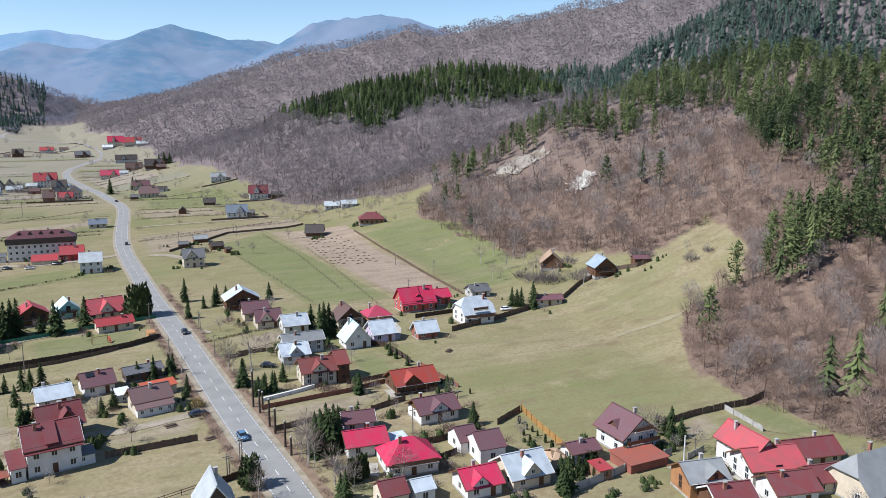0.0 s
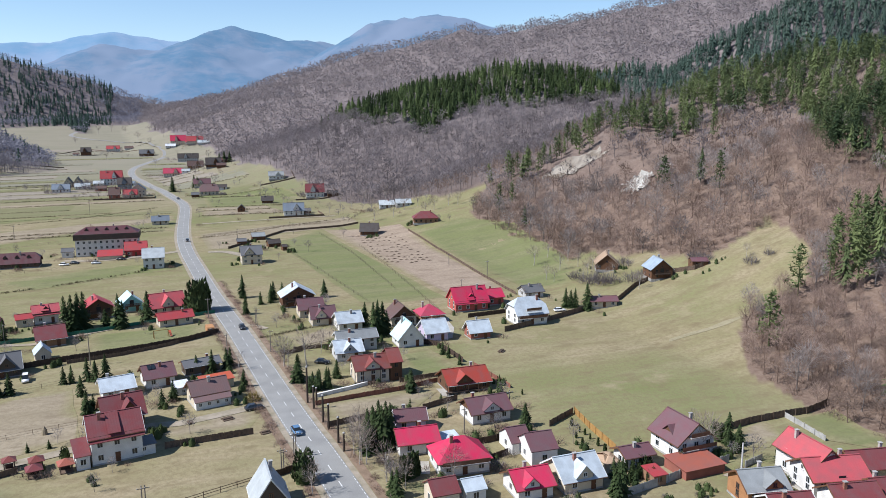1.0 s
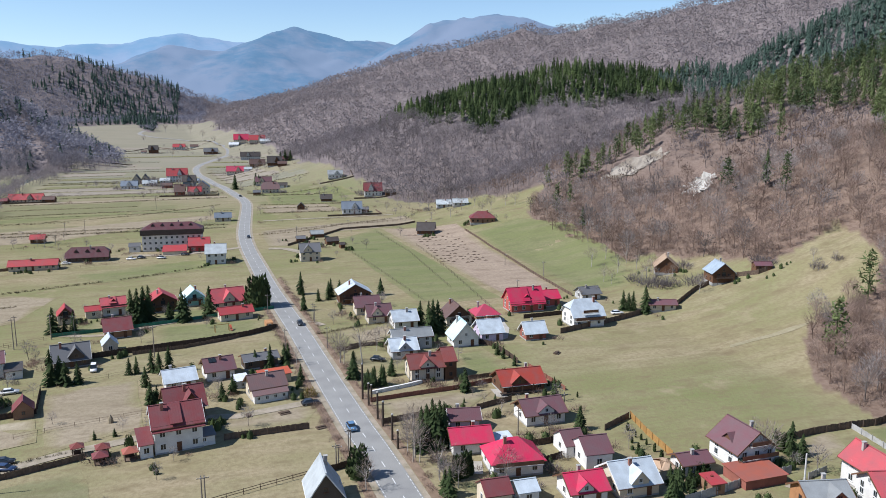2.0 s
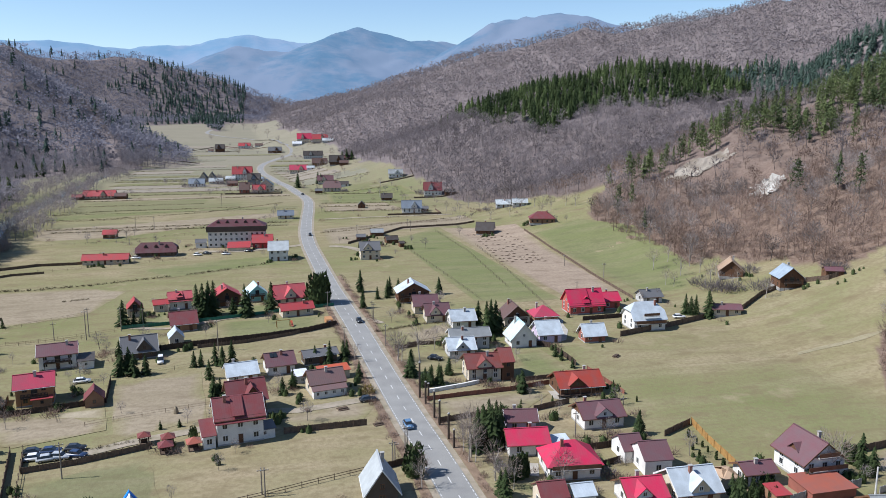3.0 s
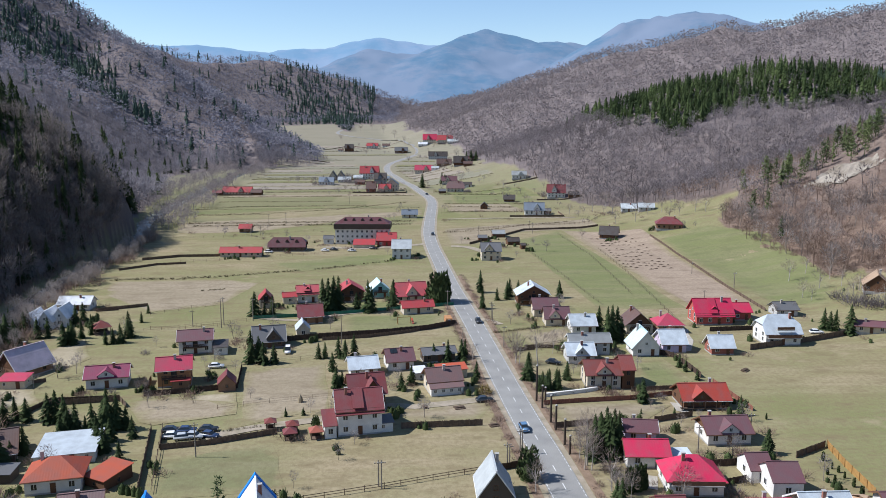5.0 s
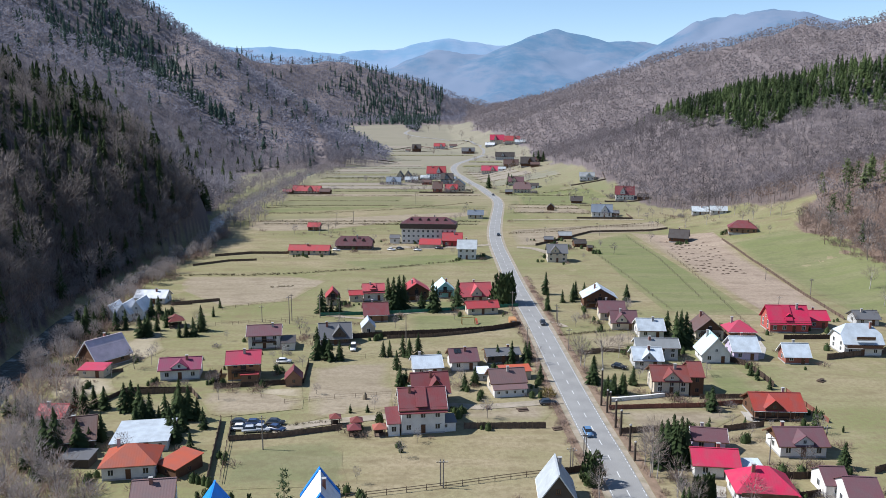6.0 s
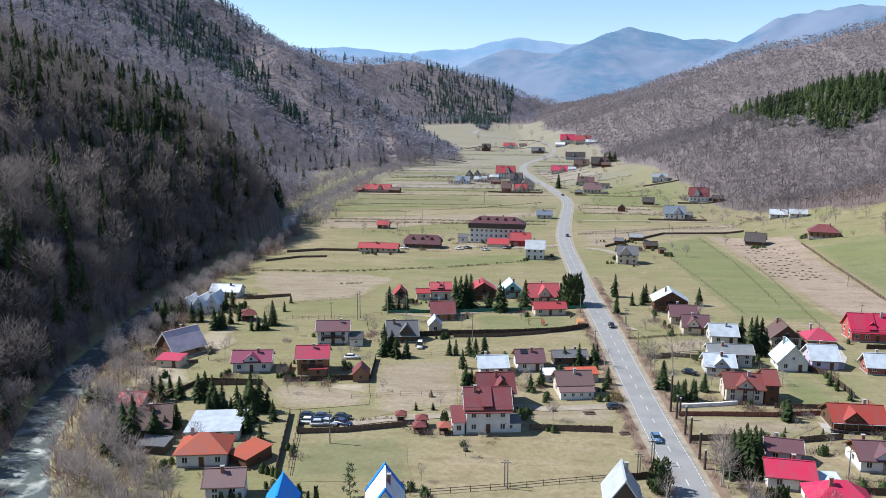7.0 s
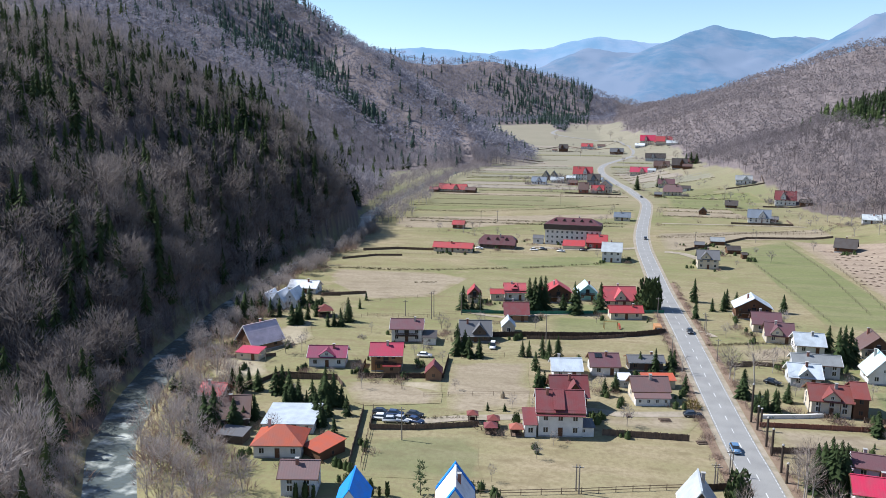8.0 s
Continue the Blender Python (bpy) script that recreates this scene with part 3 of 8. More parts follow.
patch("field", [(43.7, 648.9), (75.1, 673.6), (108.2, 662.2), (117.1, 629.7), (96.1, 587.2), (41.6, 585.5)], LAWN, "green meadow strip", 0.074, rim=1.0)
patch("field", [(-2.9, 174.5), (18.6, 181.0), (22.5, 177.3), (18.5, 169.1), (0.6, 167.9)], STRAW, "dry plot beside a drive", 0.050, rim=1.0)
patch("field", [(61.0, 141.2), (64.3, 142.1), (64.5, 132.2), (61.3, 131.2)], LAWN, "green garden plot", 0.062, rim=1.0)
patch("field", [(147.1, 189.8), (153.9, 190.2), (160.7, 189.0), (168.2, 189.8), (174.3, 188.9), (172.9, 187.3), (166.1, 187.4), (159.3, 187.3), (151.9, 187.7), (145.8, 188.1)], TRODDEN, "pale trodden streak in the meadow", 0.07, rim=0.5)
patch("field", [(-112.7, 193.3), (-94.9, 197.5), (-87.8, 184.9), (-100.2, 179.4)], TRODDEN, "bare trodden earth between gardens", 0.081, rim=1.0)
patch("field", [(-63.7, 185.7), (-41.6, 190.2), (-40.1, 183.0), (-56.7, 172.8)], TRODDEN, "bare trodden earth beside a lane", 0.087, rim=1.0)
patch("field", [(-106.8, 223.8), (-98.2, 240.2), (-88.9, 219.9), (-95.4, 201.7)], TRODDEN, "trampled dry yard beside a house", 0.083, rim=1.0)
patch("field", [(-49.5, 151.3), (-27.0, 159.2), (-21.9, 137.2), (-45.4, 134.6)], DULL, "greenish pasture beside a fence", 0.052, rim=1.0)
patch("field", [(-43.3, 206.4), (-20.9, 212.2), (-17.0, 177.7), (-35.7, 168.4)], STRAW, "pale dry plot behind a fence", 0.056, rim=1.0)
PAVING = paint("pale_paving", (0.40, 0.375, 0.33), (0.30, 0.275, 0.235), rough=0.95, size=3.0, fine=10)
patch("yard", [(109.9, 109.4), (116.2, 110.4), (115.4, 105.4), (109.9, 101.5), (109.5, 106.0)], PAVING, "pale paved yard beside a house", 0.09)
patch("yard", [(101.5, 112.5), (106.5, 113.4), (109.2, 110.7), (103.2, 109.0)], GRAVEL, "pale gravel forecourt beside a wall", 0.092)
patch("yard", [(84.9, 239.2), (94.2, 241.5), (91.6, 228.2), (87.0, 218.3), (79.9, 214.9)], PAVING, "pale paved yard between houses", 0.09)
patch("yard", [(48.3, 139.2), (50.0, 138.4), (48.3, 133.3), (46.7, 134.0)], PAVING, "pale paved yard beside a house", 0.093)
patch("yard", [(66.4, 177.6), (69.6, 176.0), (67.8, 170.3), (66.0, 171.9)], PAVING, "pale paved terrace before a chalet", 0.091)
PATH_EARTH = paint("brown_ditch_earth", (0.235, 0.165, 0.115), (0.17, 0.12, 0.08), rough=0.95, size=2.0, fine=12)
for side, words in ((-1, "brown earth ditch edge along the road"), (1, "brown earth strip along the road")):
    near_part = [q for q in road_line if 110 < q.y < 330]
    tagged(ribbon("road_edge", near_part, side * 5.75 - 0.95, side * 5.75 + 0.95, 0.10, PATH_EARTH), words, "verge", kind="structure")
tagged(ribbon("lane", smooth_line([(24.2, 182.5), (14.9, 180.3), (3.4, 177.6), (-2.5, 178.7), (-4.7, 176.5), (-17.8, 171.3), (-33.0, 166.9), (-42.6, 162.3)], 4.0), -1.6, 1.6, 0.14, GRAVEL), "pale gravel lane", "lane", kind="structure")
tagged(ribbon("lane", smooth_line([(33.8, 250.2), (29.2, 257.0), (24.1, 252.3)], 4.0), -1.3, 1.3, 0.14, GRAVEL), "pale gravel lane", "lane", kind="structure")
tagged(ribbon("lane", smooth_line([(-50.2, 263.2), (-32.5, 258.7), (-19.9, 266.2), (9.9, 276.0)], 4.0), -1.2, 1.2, 0.14, GRAVEL), "pale gravel lane", "lane", kind="structure")
tagged(ribbon("lane", smooth_line([(43.3, 387.3), (35.8, 401.4), (27.7, 404.0)], 4.0), -2.5, 2.5, 0.14, GRAVEL), "pale gravel lane", "lane", kind="structure")
tagged(ribbon("lane", smooth_line([(119.1, 513.8), (76.3, 512.7), (32.3, 509.2)], 4.0), -1.5, 1.5, 0.14, GRAVEL), "pale gravel lane", "lane", kind="structure")
tagged(ribbon("lane", smooth_line([(-38.6, 405.2), (-18.1, 400.5), (8.6, 409.0), (15.6, 413.8)], 4.0), -2.5, 2.5, 0.14, GRAVEL), "pale gravel lane", "lane", kind="structure")

# ---------- road marks ----------
mark_me = bpy.data.meshes.new("lane_mark")


def along(line):
    """Places and headings every 0.757 m along a line."""
    out, rest = [], 0.0
    for a, b in zip(line[:-1], line[1:]):
        n = (b - a).length
        s = rest
        while s < n:
            out.append((a + (b - a) * (s / n), math.atan2(b.y - a.y, b.x - a.x)))
            s += 0.757
        rest = s - n
    return out


steps = along(road_line)
levels = ground_height(np.array([p.x for p, _ in steps]), np.array([p.y for p, _ in steps]))
PHASE = min(range(len(steps)), key=lambda i: abs(steps[i][0].y - 173.2)) % 10
mark_me.from_pydata([(x, y, z) for z in (0.0, 0.014) for x, y in ((-1.3, -0.085), (1.3, -0.085), (1.3, 0.085), (-1.3, 0.085))], [],
                    [(4, 5, 6, 7), (0, 1, 5, 4), (1, 2, 6, 5), (2, 3, 7, 6), (3, 0, 4, 7)])
mark_me.materials.append(ROAD_WHITE)
for i, (p, a) in enumerate(steps):
    if i % 10 == PHASE and 100 < p.y < 1000:
        ob = new("lane_mark", mark_me)
        ob.parent = road
        ob.matrix_basis = Matrix.Translation((p.x, p.y, levels[i] + 0.163)) @ Matrix.Rotation(a, 4, "Z")
V, F = [], []
for i, (p, a) in enumerate(steps):
    if p.y > 1100 or p.y < 60 or i % 2 == 1:
        continue
    t, n = Vector((math.cos(a), math.sin(a))), Vector((math.sin(a), -math.cos(a)))
    for s in (-3.12, 3.12):
        z, b = levels[i] + 0.166, len(V)
        for u, v in ((-0.45, -0.07), (0.45, -0.07), (0.45, 0.07), (-0.45, 0.07)):
            q = p + t * u + n * (s + v)
            V.append((q.x, q.y, z))
        F.append((b, b + 1, b + 2, b + 3))
edge = mesh_object("edge_line", V, F, ROAD_WHITE, smooth=False)
edge.parent = road
tagged(edge, "broken white edge lines", kind="stuff")

# ---------- the river ----------
WATER = bpy.data.materials.new("river_water")
WATER.use_nodes = True
wn, wk = WATER.node_tree.nodes, WATER.node_tree.links.new
wb = wn["Principled BSDF"]
wb.inputs["Roughness"].default_value = 0.12
wp, wt, ws, wr, wbump = wn.new("ShaderNodeTexCoord"), wn.new("ShaderNodeTexNoise"), wn.new("ShaderNodeTexNoise"), wn.new("ShaderNodeValToRGB"), wn.new("ShaderNodeBump")
wt.inputs["Scale"].default_value, wt.inputs["Detail"].default_value = 0.8, 8
ws.inputs["Scale"].default_value, ws.inputs["Detail"].default_value = 0.25, 9
wr.color_ramp.elements[0].position, wr.color_ramp.elements[1].position = 0.5, 0.72
wr.color_ramp.elements[0].color, wr.color_ramp.elements[1].color = (0.10, 0.115, 0.105, 1), (0.5, 0.52, 0.47, 1)
wk(wp.outputs["Object"], wt.inputs["Vector"])
wk(wp.outputs["Object"], ws.inputs["Vector"])
wk(ws.outputs[0], wr.inputs[0])
wk(wr.outputs[0], wb.inputs["Base Color"])
wk(wt.outputs[0], wbump.inputs["Height"])
wbump.inputs["Strength"].default_value, wbump.inputs["Distance"].default_value = 0.6, 0.3
wk(wbump.outputs[0], wb.inputs["Normal"])
river_line = smooth_line(RIVER, 8.0)
V, F = [], []
for i, p in enumerate(river_line):
    t = (river_line[min(i + 1, len(river_line) - 1)] - river_line[max(i - 1, 0)]).normalized()
    n = Vector((t.y, -t.x))
    level = float(floor_height(np.array([p.x]), np.array([p.y]))[0]) - 2.0 * min(1.0, max(0.0, 1.6 - p.length / 1500))
    for s in (-8, 8):
        V.append((p.x + n.x * s, p.y + n.y * s, level))
    if i:
        b = 2 * i
        F.append((b - 2, b - 1, b + 1, b))
tagged(mesh_object("water", V, F, WATER), "shallow grey-green mountain river with white riffles", "river", kind="structure")


# ---------- building things ----------
def part(name, bm, material, parent, label="", smooth=False):
    me = bpy.data.meshes.new(name)
    bm.to_mesh(me)
    bm.free()
    me.materials.append(material)
    if smooth:
        me.polygons.foreach_set("use_smooth", [True] * len(me.polygons))
    ob = new(name, me)
    ob.parent = parent
    if label:
        tagged(ob, label)
    return ob


def share(name, me, parent, m):
    """A part that uses a mesh that is already there."""
    ob = new(name, me)
    ob.parent = parent
    ob.matrix_basis = m
    return ob


def thing(name, x, y, turn, label, category, group="", z=None):
    ob = new(name)
    ob.empty_display_size = 0.5
    ob.matrix_basis = pose(x, y, ground_at(x, y) if z is None else z, 0, 0, turn)
    return tagged(ob, label, category, group)


def box(bm, x0, x1, y0, y1, z0, z1):
    v = [bm.verts.new((x, y, z)) for z in (z0, z1) for y in (y0, y1) for x in (x0, x1)]
    for f in ((0, 2, 3, 1), (4, 5, 7, 6), (0, 1, 5, 4), (2, 6, 7, 3), (0, 4, 6, 2), (1, 3, 7, 5)):
        bm.faces.new([v[i] for i in f])
    return v


def slab(bm, corners, thick):
    """A sheet with thickness below it, from its upper corners in order."""
    up = [bm.verts.new(c) for c in corners]
    dn = [bm.verts.new((c[0], c[1], c[2] - thick)) for c in corners]
    bm.faces.new(up)
    bm.faces.new(dn[::-1])
    for i in range(len(up)):
        j = (i + 1) % len(up)
        bm.faces.new((up[i], dn[i], dn[j], up[j]))


def prism(bm, x0, x1, y0, y1, z0, ze, zr, along):
    """Walls with two gables; along: 0 when the ridge runs in x, 1 when it runs in y."""
    if along == 0:
        ym = (y0 + y1) / 2
        ends = [[(x, y0, z0), (x, y1, z0), (x, y1, ze), (x, ym, zr), (x, y0, ze)] for x in (x0, x1)]
    else:
        xm = (x0 + x1) / 2
        ends = [[(x1, y, z0), (x0, y, z0), (x0, y, ze), (xm, y, zr), (x1, y, ze)] for y in (y0, y1)]
    A = [bm.verts.new(p) for p in ends[0]]
    B = [bm.verts.new(p) for p in ends[1]]
    bm.faces.new(A[::-1])
    bm.faces.new(B)
    for i in range(5):
        j = (i + 1) % 5
        bm.faces.new((A[i], A[j], B[j], B[i]))


def window_meshes(material, wd, ht):
    frame_bm, pane_bm, sill_bm = bmesh.new(), bmesh.new(), bmesh.new()
    t = 0.09
    for a in ((-wd / 2, -wd / 2 + t, 0, ht), (wd / 2 - t, wd / 2, 0, ht), (-wd / 2 + t, wd / 2 - t, 0, t), (-wd / 2 + t, wd / 2 - t, ht - t, ht), (-t / 3, t / 3, t, ht - t)):
        box(frame_bm, a[0], a[1], -0.06, 0.03, a[2], a[3])
    box(pane_bm, -wd / 2 + t * 0.8, wd / 2 - t * 0.8, -0.03, 0.02, t * 0.8, ht - t * 0.8)
    box(sill_bm, -wd / 2 - 0.08, wd / 2 + 0.08, -0.16, 0.02, -0.07, -0.004)
    out = []
    for nm, bm, mt in (("window", frame_bm, material), ("pane", pane_bm, GLASS), ("sill", sill_bm, material)):
        me = bpy.data.meshes.new(nm)
        bm.to_mesh(me)
        bm.free()
        me.materials.append(mt)
        out.append(me)
    return out


WINDOWS = {True: window_meshes(FRAME_WHITE, 1.15, 1.3), False: window_meshes(FRAME_BROWN, 1.05, 1.2)}
SMALL_WINDOWS = {True: window_meshes(FRAME_WHITE, 0.8, 0.9), False: window_meshes(FRAME_BROWN, 0.8, 0.9)}


def add_window(parent, m, light, small=False):
    fr, pn, sl = (SMALL_WINDOWS if small else WINDOWS)[light]
    w = share("window", fr, parent, m)
    share("pane", pn, w, Matrix())
    if parent.matrix_basis.translation.length < 165:
        share("sill", sl, w, Matrix())


def gable_roof(bm, x0, x1, y0, y1, ze, zr, along, over=0.55, thick=0.16, hip=0.0):
    """Two roof sheets with eaves (and hipped or half-hipped ends where hip is more than 0)."""
    if along == 1:
        pts = lambda x, y, z: (y, x, z)
        x0, x1, y0, y1 = y0, y1, x0, x1
    else:
        pts = lambda x, y, z: (x, y, z)
    ym = (y0 + y1) / 2
    k = (zr - ze) / (ym - y0)
    lo = ze - k * over + 0.1
    hi = zr + 0.1
    xa, xb = x0 - over, x1 + over
    if hip <= 0:
        sheets = [[(xa, y0 - over, lo), (xb, y0 - over, lo), (xb, ym, hi), (xa, ym, hi)], [(xb, y1 + over, lo), (xa, y1 + over, lo), (xa, ym, hi), (xb, ym, hi)]]
    else:
        run = hip * (ym - y0 + over)
        cut = 1 - hip            # a half hip begins part of the way up
        zc, yc = lo + (hi - lo) * cut, (y0 - over) + (ym - y0 + over) * cut
        yd = 2 * ym - yc
        sheets = []
        if cut > 0.01:
            sheets += [[(xa, y0 - over, lo), (xb, y0 - over, lo), (xb, yc, zc), (xb - run, ym, hi), (xa + run, ym, hi), (xa, yc, zc)],
                       [(xb, y1 + over, lo), (xa, y1 + over, lo), (xa, yd, zc), (xa + run, ym, hi), (xb - run, ym, hi), (xb, yd, zc)]]
        else:
            sheets += [[(xa, y0 - over, lo), (xb, y0 - over, lo), (xb - run, ym, hi), (xa + run, ym, hi)],
                       [(xb, y1 + over, lo), (xa, y1 + over, lo), (xa + run, ym, hi), (xb - run, ym, hi)]]
        sheets += [[(xa, yd, zc), (xa, yc, zc), (xa + run, ym, hi)], [(xb, yc, zc), (xb, yd, zc), (xb - run, ym, hi)]]
    for s in sheets:
        s = [pts(*p) for p in s]
        slab(bm, s if along == 0 else s[::-1], thick)


def house(x, y, turn, w, d, eave, top, axis, shape, roof, wall, extra=""):
    rnd = random.Random(int(x * 31 + y * 17))
    extras = extra.split("+")
    kind = "house" if eave >= 2.5 and w > 5.5 and shape not in ("shed", "lean") else "shed"
    storeys = 1 if eave < 3.7 else 2 if eave < 6.5 else 3
    size = {1: "single-storey", 2: "two-storey", 3: "three-storey"}[storeys]
    label = f"{size} {WORDS.get(wall, wall)} house with a {WORDS[roof]} roof" if kind == "house" else f"low {WORDS.get(wall, wall)} shed with a {WORDS[roof]} roof"
    ob = thing(kind, x, y, turn, label, kind)
    x0, x1, y0, y1 = -w / 2, w / 2, -d / 2, d / 2
    along = 0 if axis == "x" else 1
    bm = bmesh.new()
    if shape in ("shed", "lean"):
        v = box(bm, x0, x1, y0, y1, -0.8, eave)
        for q in (v[6], v[7]):
            q.co.z = top
    elif shape == "hip":
        box(bm, x0, x1, y0, y1, -0.8, eave)
    elif shape == "half":
        box(bm, x0, x1, y0, y1, -0.8, eave)
        zc, inset = eave + (top - eave) * 0.5, (y1 - y0) * 0.25
        vv = [bm.verts.new(p) for p in ((x0, y0, eave), (x0, y1, eave), (x0, y1 - inset, zc), (x0, y0 + inset, zc), (x1, y0, eave), (x1, y1, eave), (x1, y1 - inset, zc), (x1, y0 + inset, zc))]
        for f in ((0, 3, 2, 1), (4, 5, 6, 7), (0, 4, 7, 3), (1, 2, 6, 5), (3, 7, 6, 2)):
            bm.faces.new([vv[i] for i in f])
    else:
        prism(bm, x0, x1, y0, y1, -0.8, eave, top, along)
    part("wall", bm, WALL_MAT[wall], ob)
    bm = bmesh.new()
    over = 0.3 if kind == "shed" else 0.6
    if shape in ("shed", "lean"):
        k = (top - eave) / d
        slab(bm, [(x0 - over, y0 - over, eave - k * over + 0.08), (x1 + over, y0 - over, eave - k * over + 0.08), (x1 + over, y1 + over, top + k * over + 0.08), (x0 - over, y1 + over, top + k * over + 0.08)], 0.12)
    else:
        gable_roof(bm, x0, x1, y0, y1, eave, top, along, over, 0.16, {"hip": 1.0, "half": 0.5}.get(shape, 0.0))
    part("roof", bm, ROOF_MAT[roof], ob)
    if shape in ("gable", "cross"):
        bm = bmesh.new()
        if along == 0:
            box(bm, x0 - over - 0.02, x1 + over + 0.02, -0.16, 0.16, top + 0.06, top + 0.17)
        else:
            box(bm, -0.16, 0.16, y0 - over - 0.02, y1 + over + 0.02, top + 0.06, top + 0.17)
        part("ridge_cap", bm, ROOF_MAT[roof], ob)
    light = wall not in ("wood", "dark", "brown", "orangew")
    if kind == "house" and shape in ("gable", "cross") and math.hypot(x, y) < 250:
        # boards along the sloping roof edges, a little proud of the sheets
        u0, u1 = (x0, x1) if along == 0 else (y0, y1)
        half = (d if along == 0 else w) / 2
        lo, reach = eave - (top - eave) / half * over + 0.14, half + over
        board = FRAME_WHITE if roof in ("silver", "white", "silverg", "teals", "silverd") or rnd.random() < 0.25 else FRAME_BROWN
        for end in (u0 - over - 0.07, u1 + over + 0.003):
            bm = bmesh.new()
            a, b = [], []
            for v, z in ((-reach, lo), (0, top + 0.14), (reach, lo), (reach, lo - 0.34), (0, top - 0.20), (-reach, lo - 0.34)):
                for vs, e in ((a, end), (b, end + 0.067)):
                    vs.append(bm.verts.new((e, v, z) if along == 0 else (v, e, z)))
            for q in (a, b[::-1]):
                bm.faces.new(q)
            for q in range(6):
                bm.faces.new((a[q], b[q], b[(q + 1) % 6], a[(q + 1) % 6]))
            bmesh.ops.recalc_face_normals(bm, faces=bm.faces)
            part("bargeboard", bm, board, ob)
    if "clad" in extras:
        # dark boarding on the gables
        for sgn in (-1, 1):
            bm = bmesh.new()
            if along == 0:
                ring = [(sgn * (w / 2 + 0.05), y0 + 0.1, eave - 0.1), (sgn * (w / 2 + 0.05), y1 - 0.1, eave - 0.1), (sgn * (w / 2 + 0.05), 0, top - 0.12)]
                off = Vector((-sgn * 0.046, 0, 0))
            else:
                ring = [(x0 + 0.1, sgn * (d / 2 + 0.05), eave - 0.1), (x1 - 0.1, sgn * (d / 2 + 0.05), eave - 0.1), (0, sgn * (d / 2 + 0.05), top - 0.12)]
                off = Vector((0, -sgn * 0.046, 0))
            a = [bm.verts.new(q) for q in ring]
            b = [bm.verts.new(Vector(q) + off) for q in ring]
            bm.faces.new(a)
            bm.faces.new(b[::-1])
            for q in range(3):
                bm.faces.new((a[q], b[q], b[(q + 1) % 3], a[(q + 1) % 3]))
            bmesh.ops.recalc_face_normals(bm, faces=bm.faces)
            part("gable_boarding", bm, WALL_MAT["wood"], ob)
    if "eyelet" in extras:
        # a small three-cornered dormer on the front slope
        s1, s2 = (d, w) if along == 0 else (w, d)
        k = (top - eave) / (s1 / 2)
        v0, v1 = -s1 * 0.40, -s1 * 0.10
        ze, hw = eave + k * (s1 / 2 + v0) + 0.12, min(1.5, s2 * 0.16)
        zt = top - 0.35
        P = [(-hw, v0, ze), (hw, v0, ze), (0, v0, ze + 1.25), (0, min(v1 + 1.2, 0), min(ze + 1.25, zt))]
        if along == 1:
            P = [(q[1], -q[0], q[2]) for q in P]
        bm = bmesh.new()
        v = [bm.verts.new(q) for q in P]
        bm.faces.new((v[0], v[1], v[2]))
        dm = part("dormer", bm, WALL_MAT["wood"], ob)
        bm = bmesh.new()
        out = Vector((0, -0.3, 0.12)) if along == 0 else Vector((-0.3, 0, 0.12))
        up = Vector((0, 0, 0.12))
        for e in (0, 1):
            wide = (Vector(P[e]) - Vector(P[2])) * 1.15 + Vector(P[2])
            slab(bm, [tuple(q) for q in ((wide + out, Vector(P[2]) + out, Vector(P[3]) + up, (wide + Vector(P[3])) / 2 + up) if e == 0 else (Vector(P[2]) + out, wide + out, (wide + Vector(P[3])) / 2 + up, Vector(P[3]) + up))], 0.1)
        bmesh.ops.recalc_face_normals(bm, faces=bm.faces)
        part("dormer_roof", bm, ROOF_MAT[roof], dm)
    if "solar" in extras:
        k = (top - eave) / (d / 2)
        for q in (-0.36, -0.22):
            bm = bmesh.new()
            slab(bm, [(w * q, -d * 0.22, eave + k * d * 0.28 + 0.32), (w * q + 0.9, -d * 0.22, eave + k * d * 0.28 + 0.32), (w * q + 0.9, -0.4, top - 0.4 * k + 0.32), (w * q, -0.4, top - 0.4 * k + 0.32)], 0.08)
            part("solar_panel", bm, GLASS, ob, "dark blue solar panel")
    if "gallery" in extras:
        # a timber balcony with a barred rail before the upper storey, on two posts
        zb, wb = max(2.3, eave - 2.3), w * 0.72
        bm = bmesh.new()
        box(bm, -wb / 2, wb / 2, y0 - 1.35, y0 - 0.004, zb - 0.16, zb)
        bl = part("balcony", bm, DARK_WOOD, ob)
        bm = bmesh.new()
        box(bm, -wb / 2, wb / 2, y0 - 1.35, y0 - 1.27, zb + 0.86, zb + 0.95)
        for q in range(int(wb / 0.3) + 1):
            box(bm, -wb / 2 + q * 0.3, -wb / 2 + q * 0.3 + 0.16, y0 - 1.33, y0 - 1.29, zb + 0.004, zb + 0.856)
        part("railing", bm, DARK_WOOD, bl)
        for px in (-wb / 2 + 0.05, wb / 2 - 0.17):
            bm = bmesh.new()
            box(bm, px, px + 0.12, y0 - 1.3, y0 - 1.18, -0.4, zb - 0.164)
            part("balcony_post", bm, DARK_WOOD, bl)
        bm = bmesh.new()
        box(bm, -0.7, 0.7, y0 - 0.08, y0 - 0.062, zb + 0.02, zb + 2.0)
        part("balcony_door", bm, GLASS, bl)
    if shape == "cross":
        # a cross gable stands over the front
        gw = min(w * 0.42, 3.8)
        gx = rnd.choice((-0.12, 0.0, 0.14)) * w
        ge, gt = eave + 0.25 * (top - eave), eave + 0.92 * (top - eave)
        bm = bmesh.new()
        prism(bm, gx - gw / 2, gx + gw / 2, y0 - 0.25, 0, eave - 0.3, ge, gt, 1)
        dm = part("dormer", bm, WALL_MAT[wall], ob)
        bm = bmesh.new()
